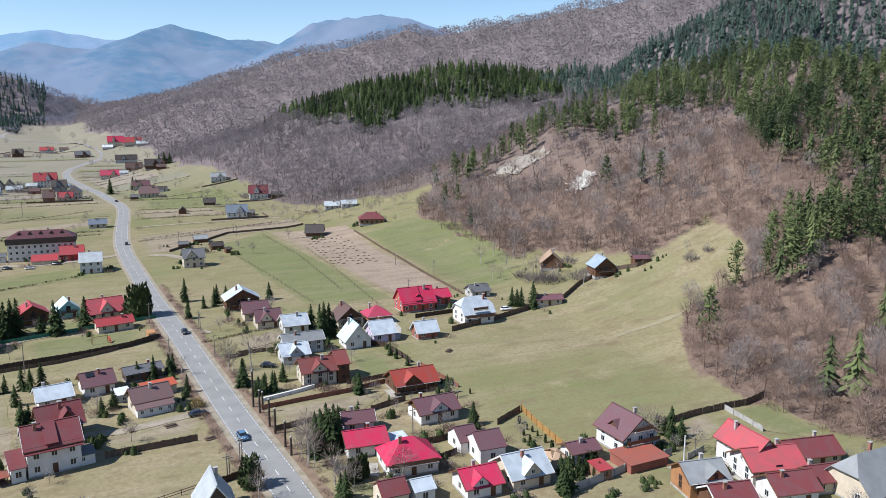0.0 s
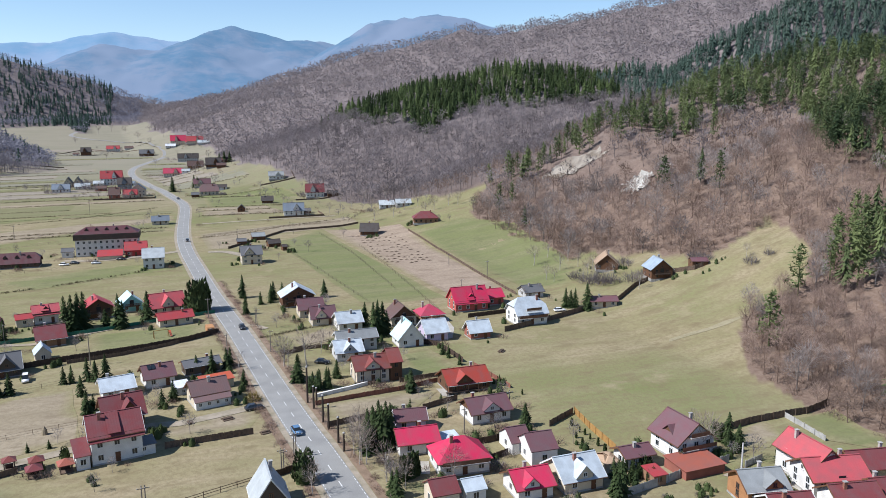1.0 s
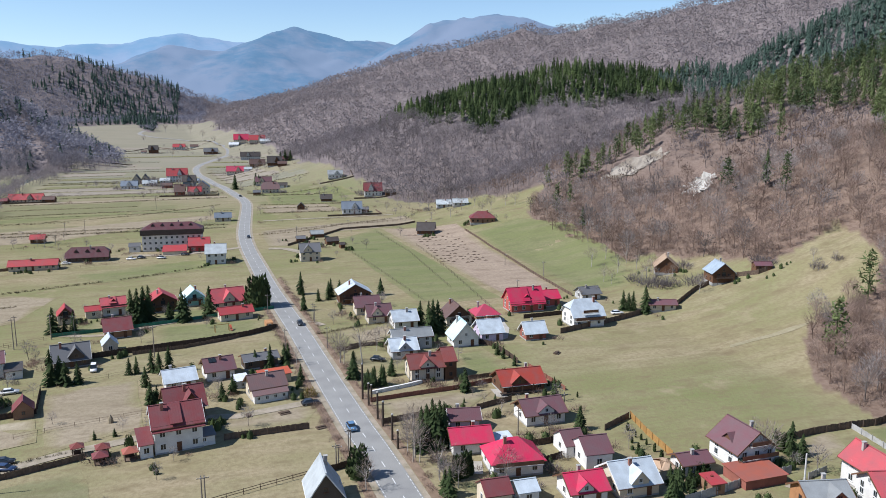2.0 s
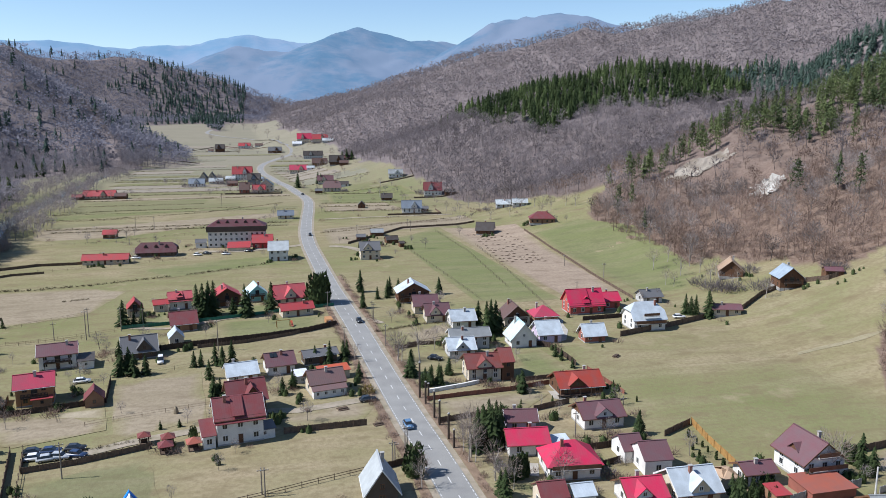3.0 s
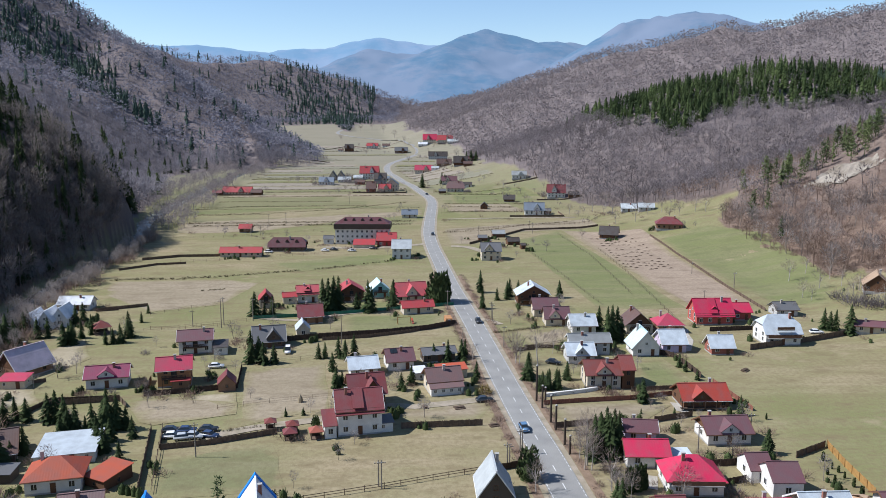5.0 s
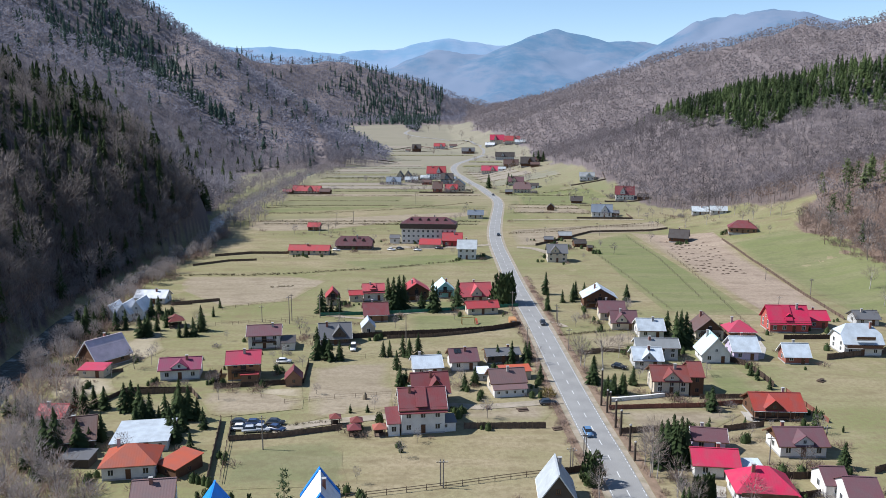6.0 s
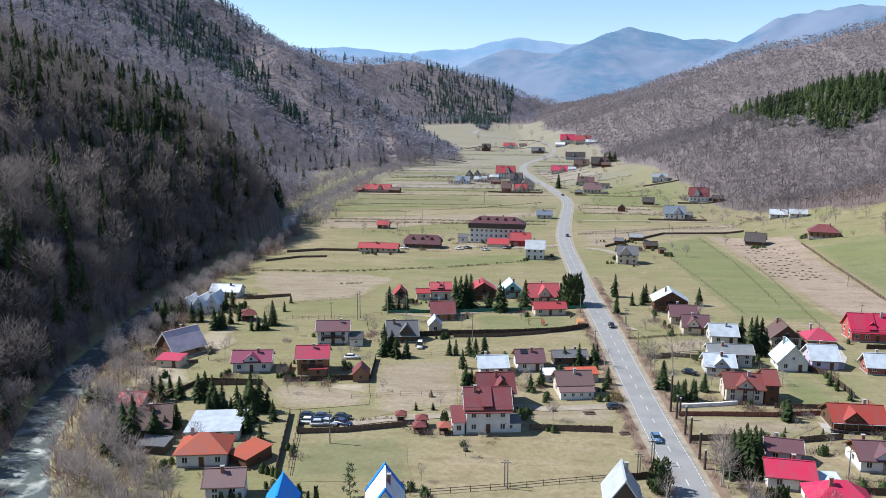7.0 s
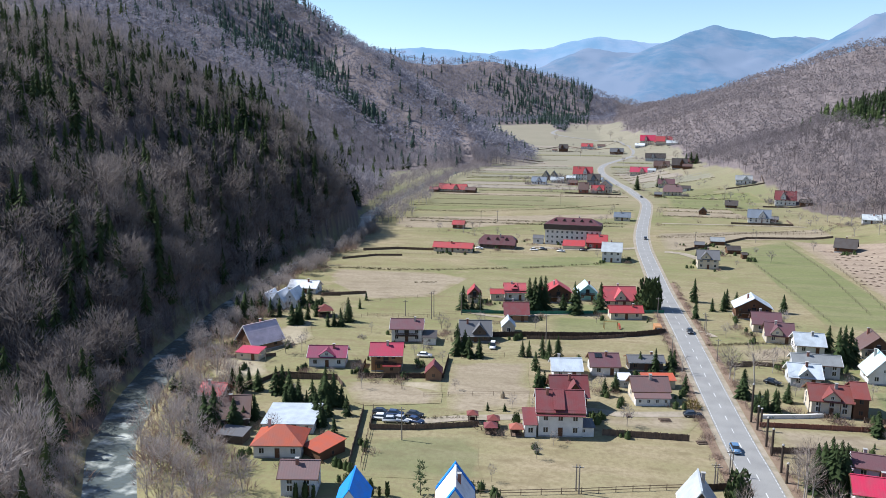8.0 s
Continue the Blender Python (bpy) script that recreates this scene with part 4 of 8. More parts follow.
        gable_roof(bm, gx - gw / 2, gx + gw / 2, y0 - 0.25, 0, ge, gt, 1, 0.4, 0.14)
        part("dormer_roof", bm, ROOF_MAT[roof], dm)
        add_window(ob, pose(gx, y0 - 0.28, eave + 0.1 * (top - eave)), light, True)
    if "skirt" in extras:
        # a lower strip of roof runs along the front under a dark gap
        bm = bmesh.new()
        slab(bm, [(x0 - 0.5, y0 - 1.05, eave - 0.95), (x1 + 0.5, y0 - 1.05, eave - 0.95), (x1 + 0.5, y0 - 0.05, eave - 0.3), (x0 - 0.5, y0 - 0.05, eave - 0.3)], 0.12)
        part("skirt_roof", bm, ROOF_MAT[roof], ob)
        bm = bmesh.new()
        box(bm, x0 - 0.4, x1 + 0.4, y0 - 0.12, y0 - 0.02, eave - 0.42, eave + 0.05)
        part("fascia", bm, DARK_WOOD, ob)
        bm = bmesh.new()
        k = (top - eave) / (d / 2)
        slab(bm, [(-1.6, y0 - 0.5, eave - 0.5 * k + 0.75), (0.9, y0 - 0.5, eave - 0.5 * k + 0.75), (0.9, -0.3, top + 0.18), (-1.6, -0.3, top + 0.18)], 0.14)
        dm = part("raised_roof", bm, ROOF_MAT[roof], ob)
        bm = bmesh.new()
        box(bm, -1.45, 0.75, y0 - 0.1, y0 + 0.5, eave - 0.1, eave + 0.65)
        part("dormer_wall", bm, WALL_MAT["wood"], dm)
    if "porch" in extras:
        bm = bmesh.new()
        slab(bm, [(x0 - 0.3, y0 - 2.3, eave - 1.35), (x1 + 0.3, y0 - 2.3, eave - 1.35), (x1 + 0.3, y0 - 0.05, eave - 0.2), (x0 - 0.3, y0 - 0.05, eave - 0.2)], 0.12)
        part("porch_roof", bm, ROOF_MAT[roof], ob)
        bm = bmesh.new()
        box(bm, x0, x1, y0 - 2.0, y0 - 0.004, -0.6, eave - 1.35)
        pw = part("porch_wall", bm, WALL_MAT["white"], ob)
        for i in range(4):
            add_window(ob, pose(x0 + (i + 0.5) * w / 4, y0 - 2.0, max(0.2, eave - 2.6)), True, True)
    if "mansard" in extras:
        # a dark clad storey stands proud under the roof
        bm = bmesh.new()
        box(bm, x0 - 0.7, x1 + 0.7, y0 - 0.7, y1 + 0.7, eave - 2.9, eave - 0.15)
        part("cladding", bm, WALL_MAT["dark"], ob)
    if "verge" in extras:
        for yy in (y0 - over - 0.12, y1 + over):
            for sx in (-1, 1):
                bm = bmesh.new()
                k = (top - eave) / (w / 2)
                ex, ez = w / 2 + over, eave - k * over + 0.12
                v = [(0, yy, top + 0.14), (sx * ex, yy, ez), (sx * ex, yy, ez + 0.35), (0, yy, top + 0.5)]
                a = [bm.verts.new(p) for p in v]
                b = [bm.verts.new((p[0], p[1] + 0.9, p[2])) for p in v]
                bm.faces.new(a)
                bm.faces.new(b[::-1])
                for i in range(4):
                    j = (i + 1) % 4
                    bm.faces.new((a[i], b[i], b[j], a[j]))
                bmesh.ops.recalc_face_normals(bm, faces=bm.faces)
                part("verge", bm, ROOF_MAT["blue"], ob, "bright blue edge sheet")
    if "dormers" in extras or "mansard" in extras:
        n = max(3, int(w / 5))
        for i in range(n):
            gx = x0 + (i + 0.5) * w / n * 0.8 + 0.1 * w
            gy = y0 + 0.24 * d
            gz = eave + (top - eave) * 0.48
            bm = bmesh.new()
            prism(bm, gx - 0.75, gx + 0.75, gy - 0.3, gy + 2.0, gz - 0.4, gz + 0.4, gz + 1.2, 1)
            dm = part("dormer", bm, WALL_MAT["dark"], ob)
            bm = bmesh.new()
            gable_roof(bm, gx - 0.75, gx + 0.75, gy - 0.3, gy + 2.0, gz + 0.4, gz + 1.2, 1, 0.2, 0.1)
            part("dormer_roof", bm, ROOF_MAT[roof], dm)
    if "balcony" in extras:
        for s in range(1, storeys + 1):
            zb = s * 2.6
            if zb > eave + 1.2:
                break
            wb = w * (0.96 if zb < eave - 0.5 else 0.5)
            bm = bmesh.new()
            box(bm, -wb / 2, wb / 2, y0 - 1.25, y0 - 0.004, zb - 0.18, zb)
            bl = part("balcony", bm, CONCRETE, ob)
            bm = bmesh.new()
            box(bm, -wb / 2, wb / 2, y0 - 1.25, y0 - 1.19, zb + 0.1, zb + 0.95)
            part("railing", bm, FRAME_BROWN, bl)
    if "chalet" in extras:
        # an open timber gallery on posts along the left side and front
        bm = bmesh.new()
        box(bm, x0 - 0.9, x1 * 0.4, y0 - 1.0, y0 - 0.004, 0.55, 0.7)
        dk = part("deck", bm, DARK_WOOD, ob)
        for i in range(4):
            bm = bmesh.new()
            px = x0 - 0.8 + i * (x1 * 0.4 - x0 + 0.7) / 3
            box(bm, px, px + 0.14, y0 - 0.98, y0 - 0.84, -0.3, eave)
            part("gallery_post", bm, DARK_WOOD, dk)
    # windows, storey by storey
    if eave >= 2.0:
        step = 2.7
        nfront = max(1, int((w - 0.8) / 2.5))
        nside = max(1, int((d - 1.2) / 3.2))
        doors = False
        for s in range(storeys):
            zw = 0.95 + s * step
            if zw + 1.35 > eave + 0.15:
                zw = max(0.5, eave - 1.55)
            small = eave < 2.4
            for i in range(nfront):
                px = x0 + (i + 0.5) * w / nfront
                if s == 0 and not doors and i == nfront // 2 and nfront > 1:
                    bm = bmesh.new()
                    box(bm, -0.5, 0.5, -0.07, 0.05, 0, 2.05)
                    dr = part("door", bm, DOOR_WOOD, ob)
                    dr.matrix_basis = pose(px, y0, 0.1)
                    bm = bmesh.new()
                    box(bm, 0.34, 0.38, -0.13, -0.07, 0.95, 1.1)
                    part("door_handle", bm, CONCRETE, dr)
                    doors = True
                    continue
                add_window(ob, pose(px, y0, zw), light, small)
            for side, xx, rz in ((0, x0, -90), (1, x1, 90)):
                for i in range(nside):
                    py = y0 + (i + 0.5) * d / nside
                    add_window(ob, pose(xx, py, zw, 0, 0, rz), light, small)
        if shape == "gable" and top - eave > 2.2:
            if along == 0:
                for xx, rz in ((x0, -90), (x1, 90)):
                    add_window(ob, pose(xx, 0, eave + 0.25, 0, 0, rz), light, True)
            else:
                add_window(ob, pose(0, y0, eave + 0.35), light, True)
    if kind == "house":
        cx, cy = (rnd.uniform(-0.3, 0.3) * w, rnd.choice((-0.12, 0.14)) * d) if along == 0 else (rnd.choice((-0.14, 0.12)) * w, rnd.uniform(-0.2, 0.3) * d)
        bm = bmesh.new()
        box(bm, cx - 0.3, cx + 0.3, cy - 0.25, cy + 0.25, eave + 0.3, top + 0.75)
        ch = part("chimney", bm, BRICKS if rnd.random() < 0.5 else PLASTER, ob)
        bm = bmesh.new()
        box(bm, cx - 0.4, cx + 0.4, cy - 0.35, cy + 0.35, top + 0.754, top + 0.86)
        part("chimney_cap", bm, CONCRETE, ch)
        bm = bmesh.new()
        box(bm, x0 - 0.05, x1 + 0.05, y0 - 0.05, y1 + 0.05, -0.8, 0.35)
        part("plinth", bm, CONCRETE, ob)
        k = (top - eave) / (d / 2 if along == 0 else w / 2)
        lo = eave - k * over + 0.02
        if along == 0:
            runs = [(x0 - over, x1 + over, yy, yy + 0.1) for yy in (y0 - over - 0.1, y1 + over)]
        else:
            runs = [(xx, xx + 0.1, y0 - over, y1 + over) for xx in (x0 - over - 0.1, x1 + over)]
        for run in runs if math.hypot(x, y) < 300 else ():
            bm = bmesh.new()
            box(bm, *run, lo - 0.1, lo)
            part("gutter", bm, FRAME_BROWN if light else FRAME_WHITE, ob)
    return ob


# ---------- the houses, barns and sheds ----------
house(-9.4, 166.1, 9, 9.6, 8.5, 6.1, 9.2, "x", "gable", "dred", "white", "skirt")
house(-15.6, 163.1, 11, 2.5, 5.6, 2.9, 4.4, "y", "lean", "dred", "white")
house(-4.1, 164.9, 11, 4.4, 3.8, 2.2, 2.6, "x", "lean", "grey", "white")
house(-8.3, 179.7, 11, 8.1, 8.5, 4.6, 8.0, "x", "cross", "dred", "wood")
house(-10.1, 203.5, 11, 7.3, 7.0, 2.6, 4.7, "x", "gable", "silver", "white")
house(-0.3, 208.7, 11, 7.1, 7.5, 2.9, 5.2, "x", "gable", "mauve", "white", "solar+clad")
house(10.9, 190.3, 11, 8.3, 6.6, 3.4, 5.7, "x", "gable", "brownm", "cream", "porch")
house(13.8, 199.6, 11, 8.0, 3.6, 2.3, 2.9, "x", "lean", "orange", "cream")
house(5.2, 199.0, 11, 3.4, 4.2, 2.0, 2.4, "x", "lean", "white", "grey")
house(10.9, 213.8, 11, 9.1, 4.7, 2.8, 3.8, "x", "gable", "grey", "dark")
house(-48.7, 280.2, 11, 4.9, 6.6, 3.1, 5.7, "y", "gable", "red", "cream", "clad+gallery")
house(-34.4, 287.2, 11, 7.4, 6.1, 4.2, 6.0, "x", "gable", "redl", "white", "eyelet+skirt")
house(-40.6, 284.2, 11, 5.0, 4.7, 2.8, 4.0, "x", "gable", "red", "cream")
house(-30.4, 258.8, 11, 7.7, 9.4, 2.8, 5.6, "x", "gable", "dred", "brown")
house(-30.7, 241.1, 11, 4.1, 5.6, 2.7, 4.8, "y", "gable", "silver", "cream")
house(-18.5, 288.3, 11, 9.6, 8.5, 4.0, 7.0, "y", "gable", "red", "wood", "gallery")
house(-7.9, 293.9, 11, 7.2, 7.5, 3.2, 6.2, "y", "gable", "teals", "teal", "gallery")
house(3.9, 287.8, 11, 11.6, 10.3, 2.8, 6.6, "x", "cross", "redl", "cream")
house(6.3, 268.1, 11, 10.7, 5.6, 2.7, 4.3, "x", "gable", "red", "cream")
house(-39.7, 231.1, 11, 9.0, 7.5, 2.6, 6.0, "x", "cross", "grey", "dark")
house(-60.4, 226.6, 11, 9.3, 7.5, 4.4, 6.4, "x", "gable", "mauve", "white", "gallery")
house(-52.8, 224.8, 11, 3.9, 6.6, 2.3, 2.7, "x", "lean", "dark", "white")
house(-58.7, 198.4, 11, 8.1, 7.0, 4.9, 7.1, "x", "gable", "pink", "orangew", "gallery")
house(-56.5, 195.7, 11, 4.3, 4.7, 2.2, 2.5, "x", "lean", "red", "brown")
house(-44.3, 193.3, 11, 4.2, 4.7, 2.2, 4.3, "y", "gable", "dred", "brown")
house(-75.6, 197.9, 11, 9.9, 6.6, 3.2, 5.2, "x", "cross", "mauvered", "white")
house(-101.4, 208.4, -32, 8.6, 10.3, 2.8, 7.4, "y", "gable", "silverpink", "brown", "clad")
house(-99.2, 197.8, 0, 6.7, 4.7, 2.2, 2.7, "x", "lean", "pink", "cream")
house(-119.0, 253.9, 0, 4.5, 8.5, 2.6, 5.9, "y", "gable", "white", "white")
house(-115.0, 255.6, 0, 4.5, 8.5, 2.8, 6.1, "y", "gable", "white", "white")
house(-111.7, 258.9, 0, 4.5, 8.5, 3.1, 6.4, "y", "gable", "white", "white")
house(-115.7, 279.1, 0, 11.0, 6.6, 2.6, 4.6, "x", "gable", "white", "white")
house(-65.3, 142.4, 11, 9.7, 8.0, 3.2, 5.6, "x", "hip", "orange", "white")
house(-56.1, 143.1, -30, 5.4, 6.6, 2.0, 2.8, "x", "lean", "orange", "wood")
house(-68.6, 156.2, 11, 11.3, 11.3, 2.2, 2.5, "x", "shed", "silver", "white")
house(-54.6, 127.1, 11, 6.4, 5.6, 4.0, 5.8, "x", "gable", "brownm", "grey")
house(-92.4, 164.8, 0, 5.6, 5.6, 2.9, 4.7, "x", "gable", "red", "wood")
house(-81.8, 155.0, 20, 5.8, 9.9, 2.8, 5.9, "x", "gable", "brown", "dark")
house(-42.3, 120.8, 11, 5.5, 8.5, 2.8, 6.6, "y", "gable", "blue", "white")
house(-24.6, 124.4, 11, 6.0, 8.5, 2.7, 6.9, "y", "gable", "white", "white", "verge")
house(-77.3, 144.8, 0, 5.6, 3.8, 1.9, 2.3, "x", "shed", "grey", "dark")
house(17.1, 132.5, -1, 5.7, 7.5, 3.0, 7.1, "y", "gable", "silverg", "dark")
house(51.9, 156.7, -9, 6.4, 4.7, 2.9, 4.4, "x", "gable", "mauve", "lilac")
house(49.5, 145.5, -5, 8.1, 6.1, 2.9, 4.8, "x", "gable", "pinkb", "white")
house(54.9, 134.6, -5, 10.0, 8.0, 3.4, 6.4, "x", "hip", "pinkb", "white", "balcony")
house(54.6, 143.1, -1, 7.4, 6.6, 2.0, 2.3, "x", "shed", "silver", "white")
house(46.5, 122.4, -1, 4.8, 5.6, 3.0, 4.7, "x", "gable", "dred", "cream")
house(52.2, 122.0, -1, 3.8, 4.7, 2.7, 3.9, "x", "gable", "silver", "white")
house(70.2, 156.3, 1, 9.4, 7.5, 2.9, 5.1, "x", "cross", "mauve", "white", "clad")
house(71.4, 132.7, -4, 5.5, 7.5, 3.3, 5.5, "x", "gable", "mauve", "white")
house(69.2, 138.5, -1, 4.2, 6.6, 2.7, 4.7, "x", "gable", "mauve", "white")
house(63.0, 120.5, -2, 6.9, 7.0, 2.7, 4.7, "x", "cross", "pinkb", "white")
house(72.8, 120.8, -1, 8.0, 8.5, 2.7, 5.5, "x", "cross", "silver", "cream")
house(82.0, 123.5, -1, 3.1, 4.7, 2.1, 3.1, "x", "hip", "tan", "cream")
house(88.0, 123.2, -1, 6.0, 4.7, 2.8, 3.9, "x", "gable", "mauve", "white")
house(100.8, 124.4, 1, 8.9, 8.8, 4.1, 7.7, "y", "gable", "mauve", "white", "balcony+eyelet")
house(97.6, 116.3, 1, 9.3, 6.6, 1.9, 2.3, "x", "shed", "brick", "brick")
house(87.2, 115.0, -1, 2.7, 3.8, 2.2, 2.5, "x", "shed", "red", "brown")
house(116.0, 101.1, -14, 10.7, 8.0, 3.8, 6.2, "x", "gable", "redl", "white", "gallery")
house(116.2, 106.2, -5, 6.2, 10.4, 4.9, 7.7, "y", "gable", "redl", "white")
house(129.1, 103.0, -12, 11.1, 6.6, 2.6, 4.7, "x", "gable", "dred", "cream")
house(122.0, 93.7, -12, 6.9, 5.6, 2.8, 4.5, "x", "gable", "dred", "cream")
house(128.2, 88.4, -1, 12.3, 10.3, 3.0, 8.3, "x", "half", "greyl", "cream")
house(100.4, 102.5, -12, 7.6, 7.0, 3.8, 5.9, "x", "cross", "greyl", "orangew")
house(100.1, 95.0, -12, 7.3, 7.5, 2.6, 4.9, "x", "gable", "dred", "wood")
house(112.5, 93.1, -12, 8.2, 6.6, 3.2, 5.3, "x", "gable", "dred", "white")
house(73.3, 176.8, -1, 11.0, 8.5, 2.6, 5.1, "x", "cross", "redo", "wood", "chalet")
house(52.5, 192.0, -2, 8.6, 8.5, 4.0, 6.4, "x", "cross", "dredb", "cream", "chalet")
house(58.7, 191.8, -1, 3.2, 8.5, 5.1, 7.6, "x", "gable", "dredb", "wood")
house(55.7, 218.6, 0, 11.5, 5.6, 4.1, 5.8, "x", "gable", "greyl", "grey")
house(51.3, 211.5, -1, 7.3, 7.5, 2.8, 5.2, "x", "cross", "silver", "grey")
house(71.8, 217.6, -1, 7.7, 7.5, 3.0, 7.4, "y", "gable", "teals", "white")
house(81.2, 220.8, -1, 6.9, 8.5, 3.0, 6.0, "x", "gable", "silver", "lilac")
house(49.4, 279.4, -1, 11.5, 8.5, 4.3, 7.6, "y", "gable", "silver", "wood", "gallery")
house(51.0, 263.3, -1, 8.2, 7.5, 3.1, 5.9, "x", "gable", "mauve", "cream", "clad")
house(52.7, 251.4, -1, 7.8, 7.5, 2.8, 5.7, "x", "cross", "mauve", "cream")
house(59.3, 242.3, -1, 7.6, 8.5, 2.9, 5.4, "x", "gable", "silver", "white")
house(77.0, 241.0, -1, 8.5, 8.5, 3.3, 6.9, "y", "gable", "brown", "cream", "clad+gallery")
house(87.3, 240.9, -1, 7.9, 7.5, 3.0, 5.5, "x", "hip", "pink", "brown")
house(105.4, 250.3, -1, 12.2, 8.5, 3.9, 8.1, "x", "gable", "pinkb", "redw", "eyelet+skirt")
house(117.0, 254.5, -1, 6.0, 7.0, 3.2, 5.4, "x", "gable", "pinkb", "redw")
house(117.0, 226.8, -1, 10.7, 9.4, 4.1, 8.6, "x", "half", "silver", "white", "balcony")
house(135.1, 258.6, -1, 7.3, 6.6, 2.6, 4.5, "x", "gable", "grey", "grey")
house(94.6, 216.7, -1, 6.5, 5.6, 2.6, 5.3, "x", "gable", "silver", "brick")
house(175.6, 269.8, -28, 8.6, 9.5, 2.9, 6.6, "y", "gable", "tan", "wood")
house(180.5, 241.8, -14, 8.2, 8.5, 4.2, 7.6, "y", "gable", "silverd", "wood", "gallery")
house(193.8, 235.2, -20, 5.9, 4.7, 2.2, 3.2, "x", "gable", "mauve", "wood")
house(149.9, 231.6, -18, 9.0, 4.7, 2.6, 3.7, "x", "gable", "mauve", "cream")
house(44.3, 367.6, -1, 9.0, 8.5, 4.8, 8.1, "x", "cross", "grey", "cream")
house(46.3, 422.2, -1, 4.7, 4.7, 2.0, 3.2, "x", "gable", "grey", "wood")
house(56.9, 435.9, -1, 7.0, 6.1, 2.1, 3.8, "x", "gable", "greyl", "wood")
house(61.3, 409.4, 5, 6.4, 5.6, 2.0, 3.7, "x", "gable", "dark", "wood")
house(64.5, 395.6, 5, 2.3, 3.8, 2.1, 2.9, "x", "gable", "dark", "wood")
house(118.3, 425.8, -20, 9.8, 8.5, 2.7, 6.5, "x", "gable", "dark", "wood")
house(-19.1, 417.6, -4, 28.8, 9.9, 11.2, 14.1, "x", "hip", "maroon", "white", "mansard")
house(-18.0, 403.5, -2, 10.9, 5.6, 1.9, 3.9, "x", "shed", "red", "cream")
house(-6.2, 409.4, -2, 9.7, 7.5, 3.6, 6.9, "x", "gable", "red", "red")
house(-37.5, 416.4, -2, 5.3, 4.7, 3.0, 4.4, "x", "gable", "grey", "white")
house(1.5, 375.1, -2, 8.7, 11.8, 5.4, 8.7, "x", "gable", "silverg", "white")
house(-56.8, 397.6, -2, 18.2, 8.5, 2.7, 6.6, "x", "half", "maroon", "dark", "dormers")
house(-77.1, 380.9, -2, 19.7, 5.6, 2.6, 4.6, "x", "gable", "red", "cream")
house(93.7, 529.2, -8, 13.2, 8.5, 3.9, 8.4, "x", "cross", "slate", "white")
house(127.3, 619.8, -8, 14.1, 8.5, 4.7, 10.5, "x", "cross", "dred", "white")
house(86.8, 601.9, -8, 8.3, 5.6, 2.6, 5.4, "x", "gable", "dark", "wood")
house(62.4, 560.3, -8, 5.0, 5.6, 2.4, 4.9, "y", "gable", "dark", "wood")
house(107.7, 688.5, -8, 12.3, 7.5, 3.6, 6.8, "x", "cross", "greyl", "white")
house(49.9, 674.6, -4, 14.7, 8.5, 3.9, 8.9, "x", "half", "brownm", "cream")
house(47.6, 721.8, -4, 13.8, 7.5, 3.1, 6.9, "x", "cross", "mauve", "cream")
house(27.7, 842.5, -4, 18.3, 8.5, 3.6, 8.2, "x", "cross", "pink", "cream")
house(65.6, 813.4, -4, 14.4, 8.5, 4.0, 9.9, "x", "cross", "dark", "wood")
house(51.5, 1253.8, -4, 22.0, 11.3, 6.6, 14.4, "x", "cross", "pinkb", "cream")
house(74.8, 1236.7, -4, 23.4, 11.3, 5.0, 11.8, "x", "cross", "red", "cream")
house(-28.9, 796.5, -4, 18.7, 9.4, 6.7, 13.2, "x", "cross", "red", "white")
house(-23.4, 677.5, -4, 7.8, 7.5, 3.8, 9.1, "x", "gable", "brown", "brick")
house(-16.9, 749.7, -4, 11.1, 8.5, 5.3, 10.3, "x", "cross", "dark", "slatew")
house(-5.3, 687.0, -4, 11.1, 8.5, 6.1, 10.6, "y", "gable", "slate", "cream")
house(-65.6, 791.9, -4, 6.3, 7.5, 3.9, 8.4, "y", "gable", "dark", "cream")
house(-57.7, 791.4, -4, 6.4, 7.5, 3.9, 8.4, "y", "gable", "dark", "cream")
house(-67.6, 742.2, -4, 13.4, 7.5, 3.2, 7.1, "x", "cross", "slate", "white")
house(-11.6, 677.4, -4, 10.1, 6.6, 3.2, 6.8, "x", "cross", "red", "cream")
house(-135.7, 1113.2, -4, 17.7, 9.4, 5.4, 12.5, "y", "gable", "dark", "cream")
house(-78.1, 1268.4, -4, 13.5, 8.5, 6.2, 12.1, "x", "cross", "dark", "wood")
house(-43.4, 1348.3, -4, 18.9, 8.5, 4.5, 9.1, "x", "cross", "red", "white")
house(153.2, 506.8, -12, 9.4, 8.5, 2.7, 5.2, "x", "gable", "silverg", "grey")
house(161.8, 496.7, -12, 9.6, 7.0, 2.7, 4.9, "x", "gable", "silverg", "grey")
house(151.5, 423.5, -15, 14.0, 8.5, 3.4, 6.6, "x", "hip", "dred", "brown")
house(-89.9, 460.0, -2, 6.7, 5.6, 2.8, 4.7, "x", "gable", "red", "wood")
house(-134.3, 659.3, -4, 23.9, 7.5, 2.8, 6.6, "x", "cross", "red", "cream")
house(7.6, 518.7, -2, 9.9, 6.6, 2.8, 5.4, "x", "gable", "slate", "cream")
house(55.8, 1087.0, -4, 25.8, 7.5, 5.4, 10.7, "x", "cross", "dark", "grey")
house(5.3, 1220.3, -4, 19.7, 7.5, 4.7, 9.7, "x", "cross", "grey", "wood")
house(53.6, 904.3, -4, 16.6, 6.6, 4.5, 9.2, "x", "cross", "brown", "brown")

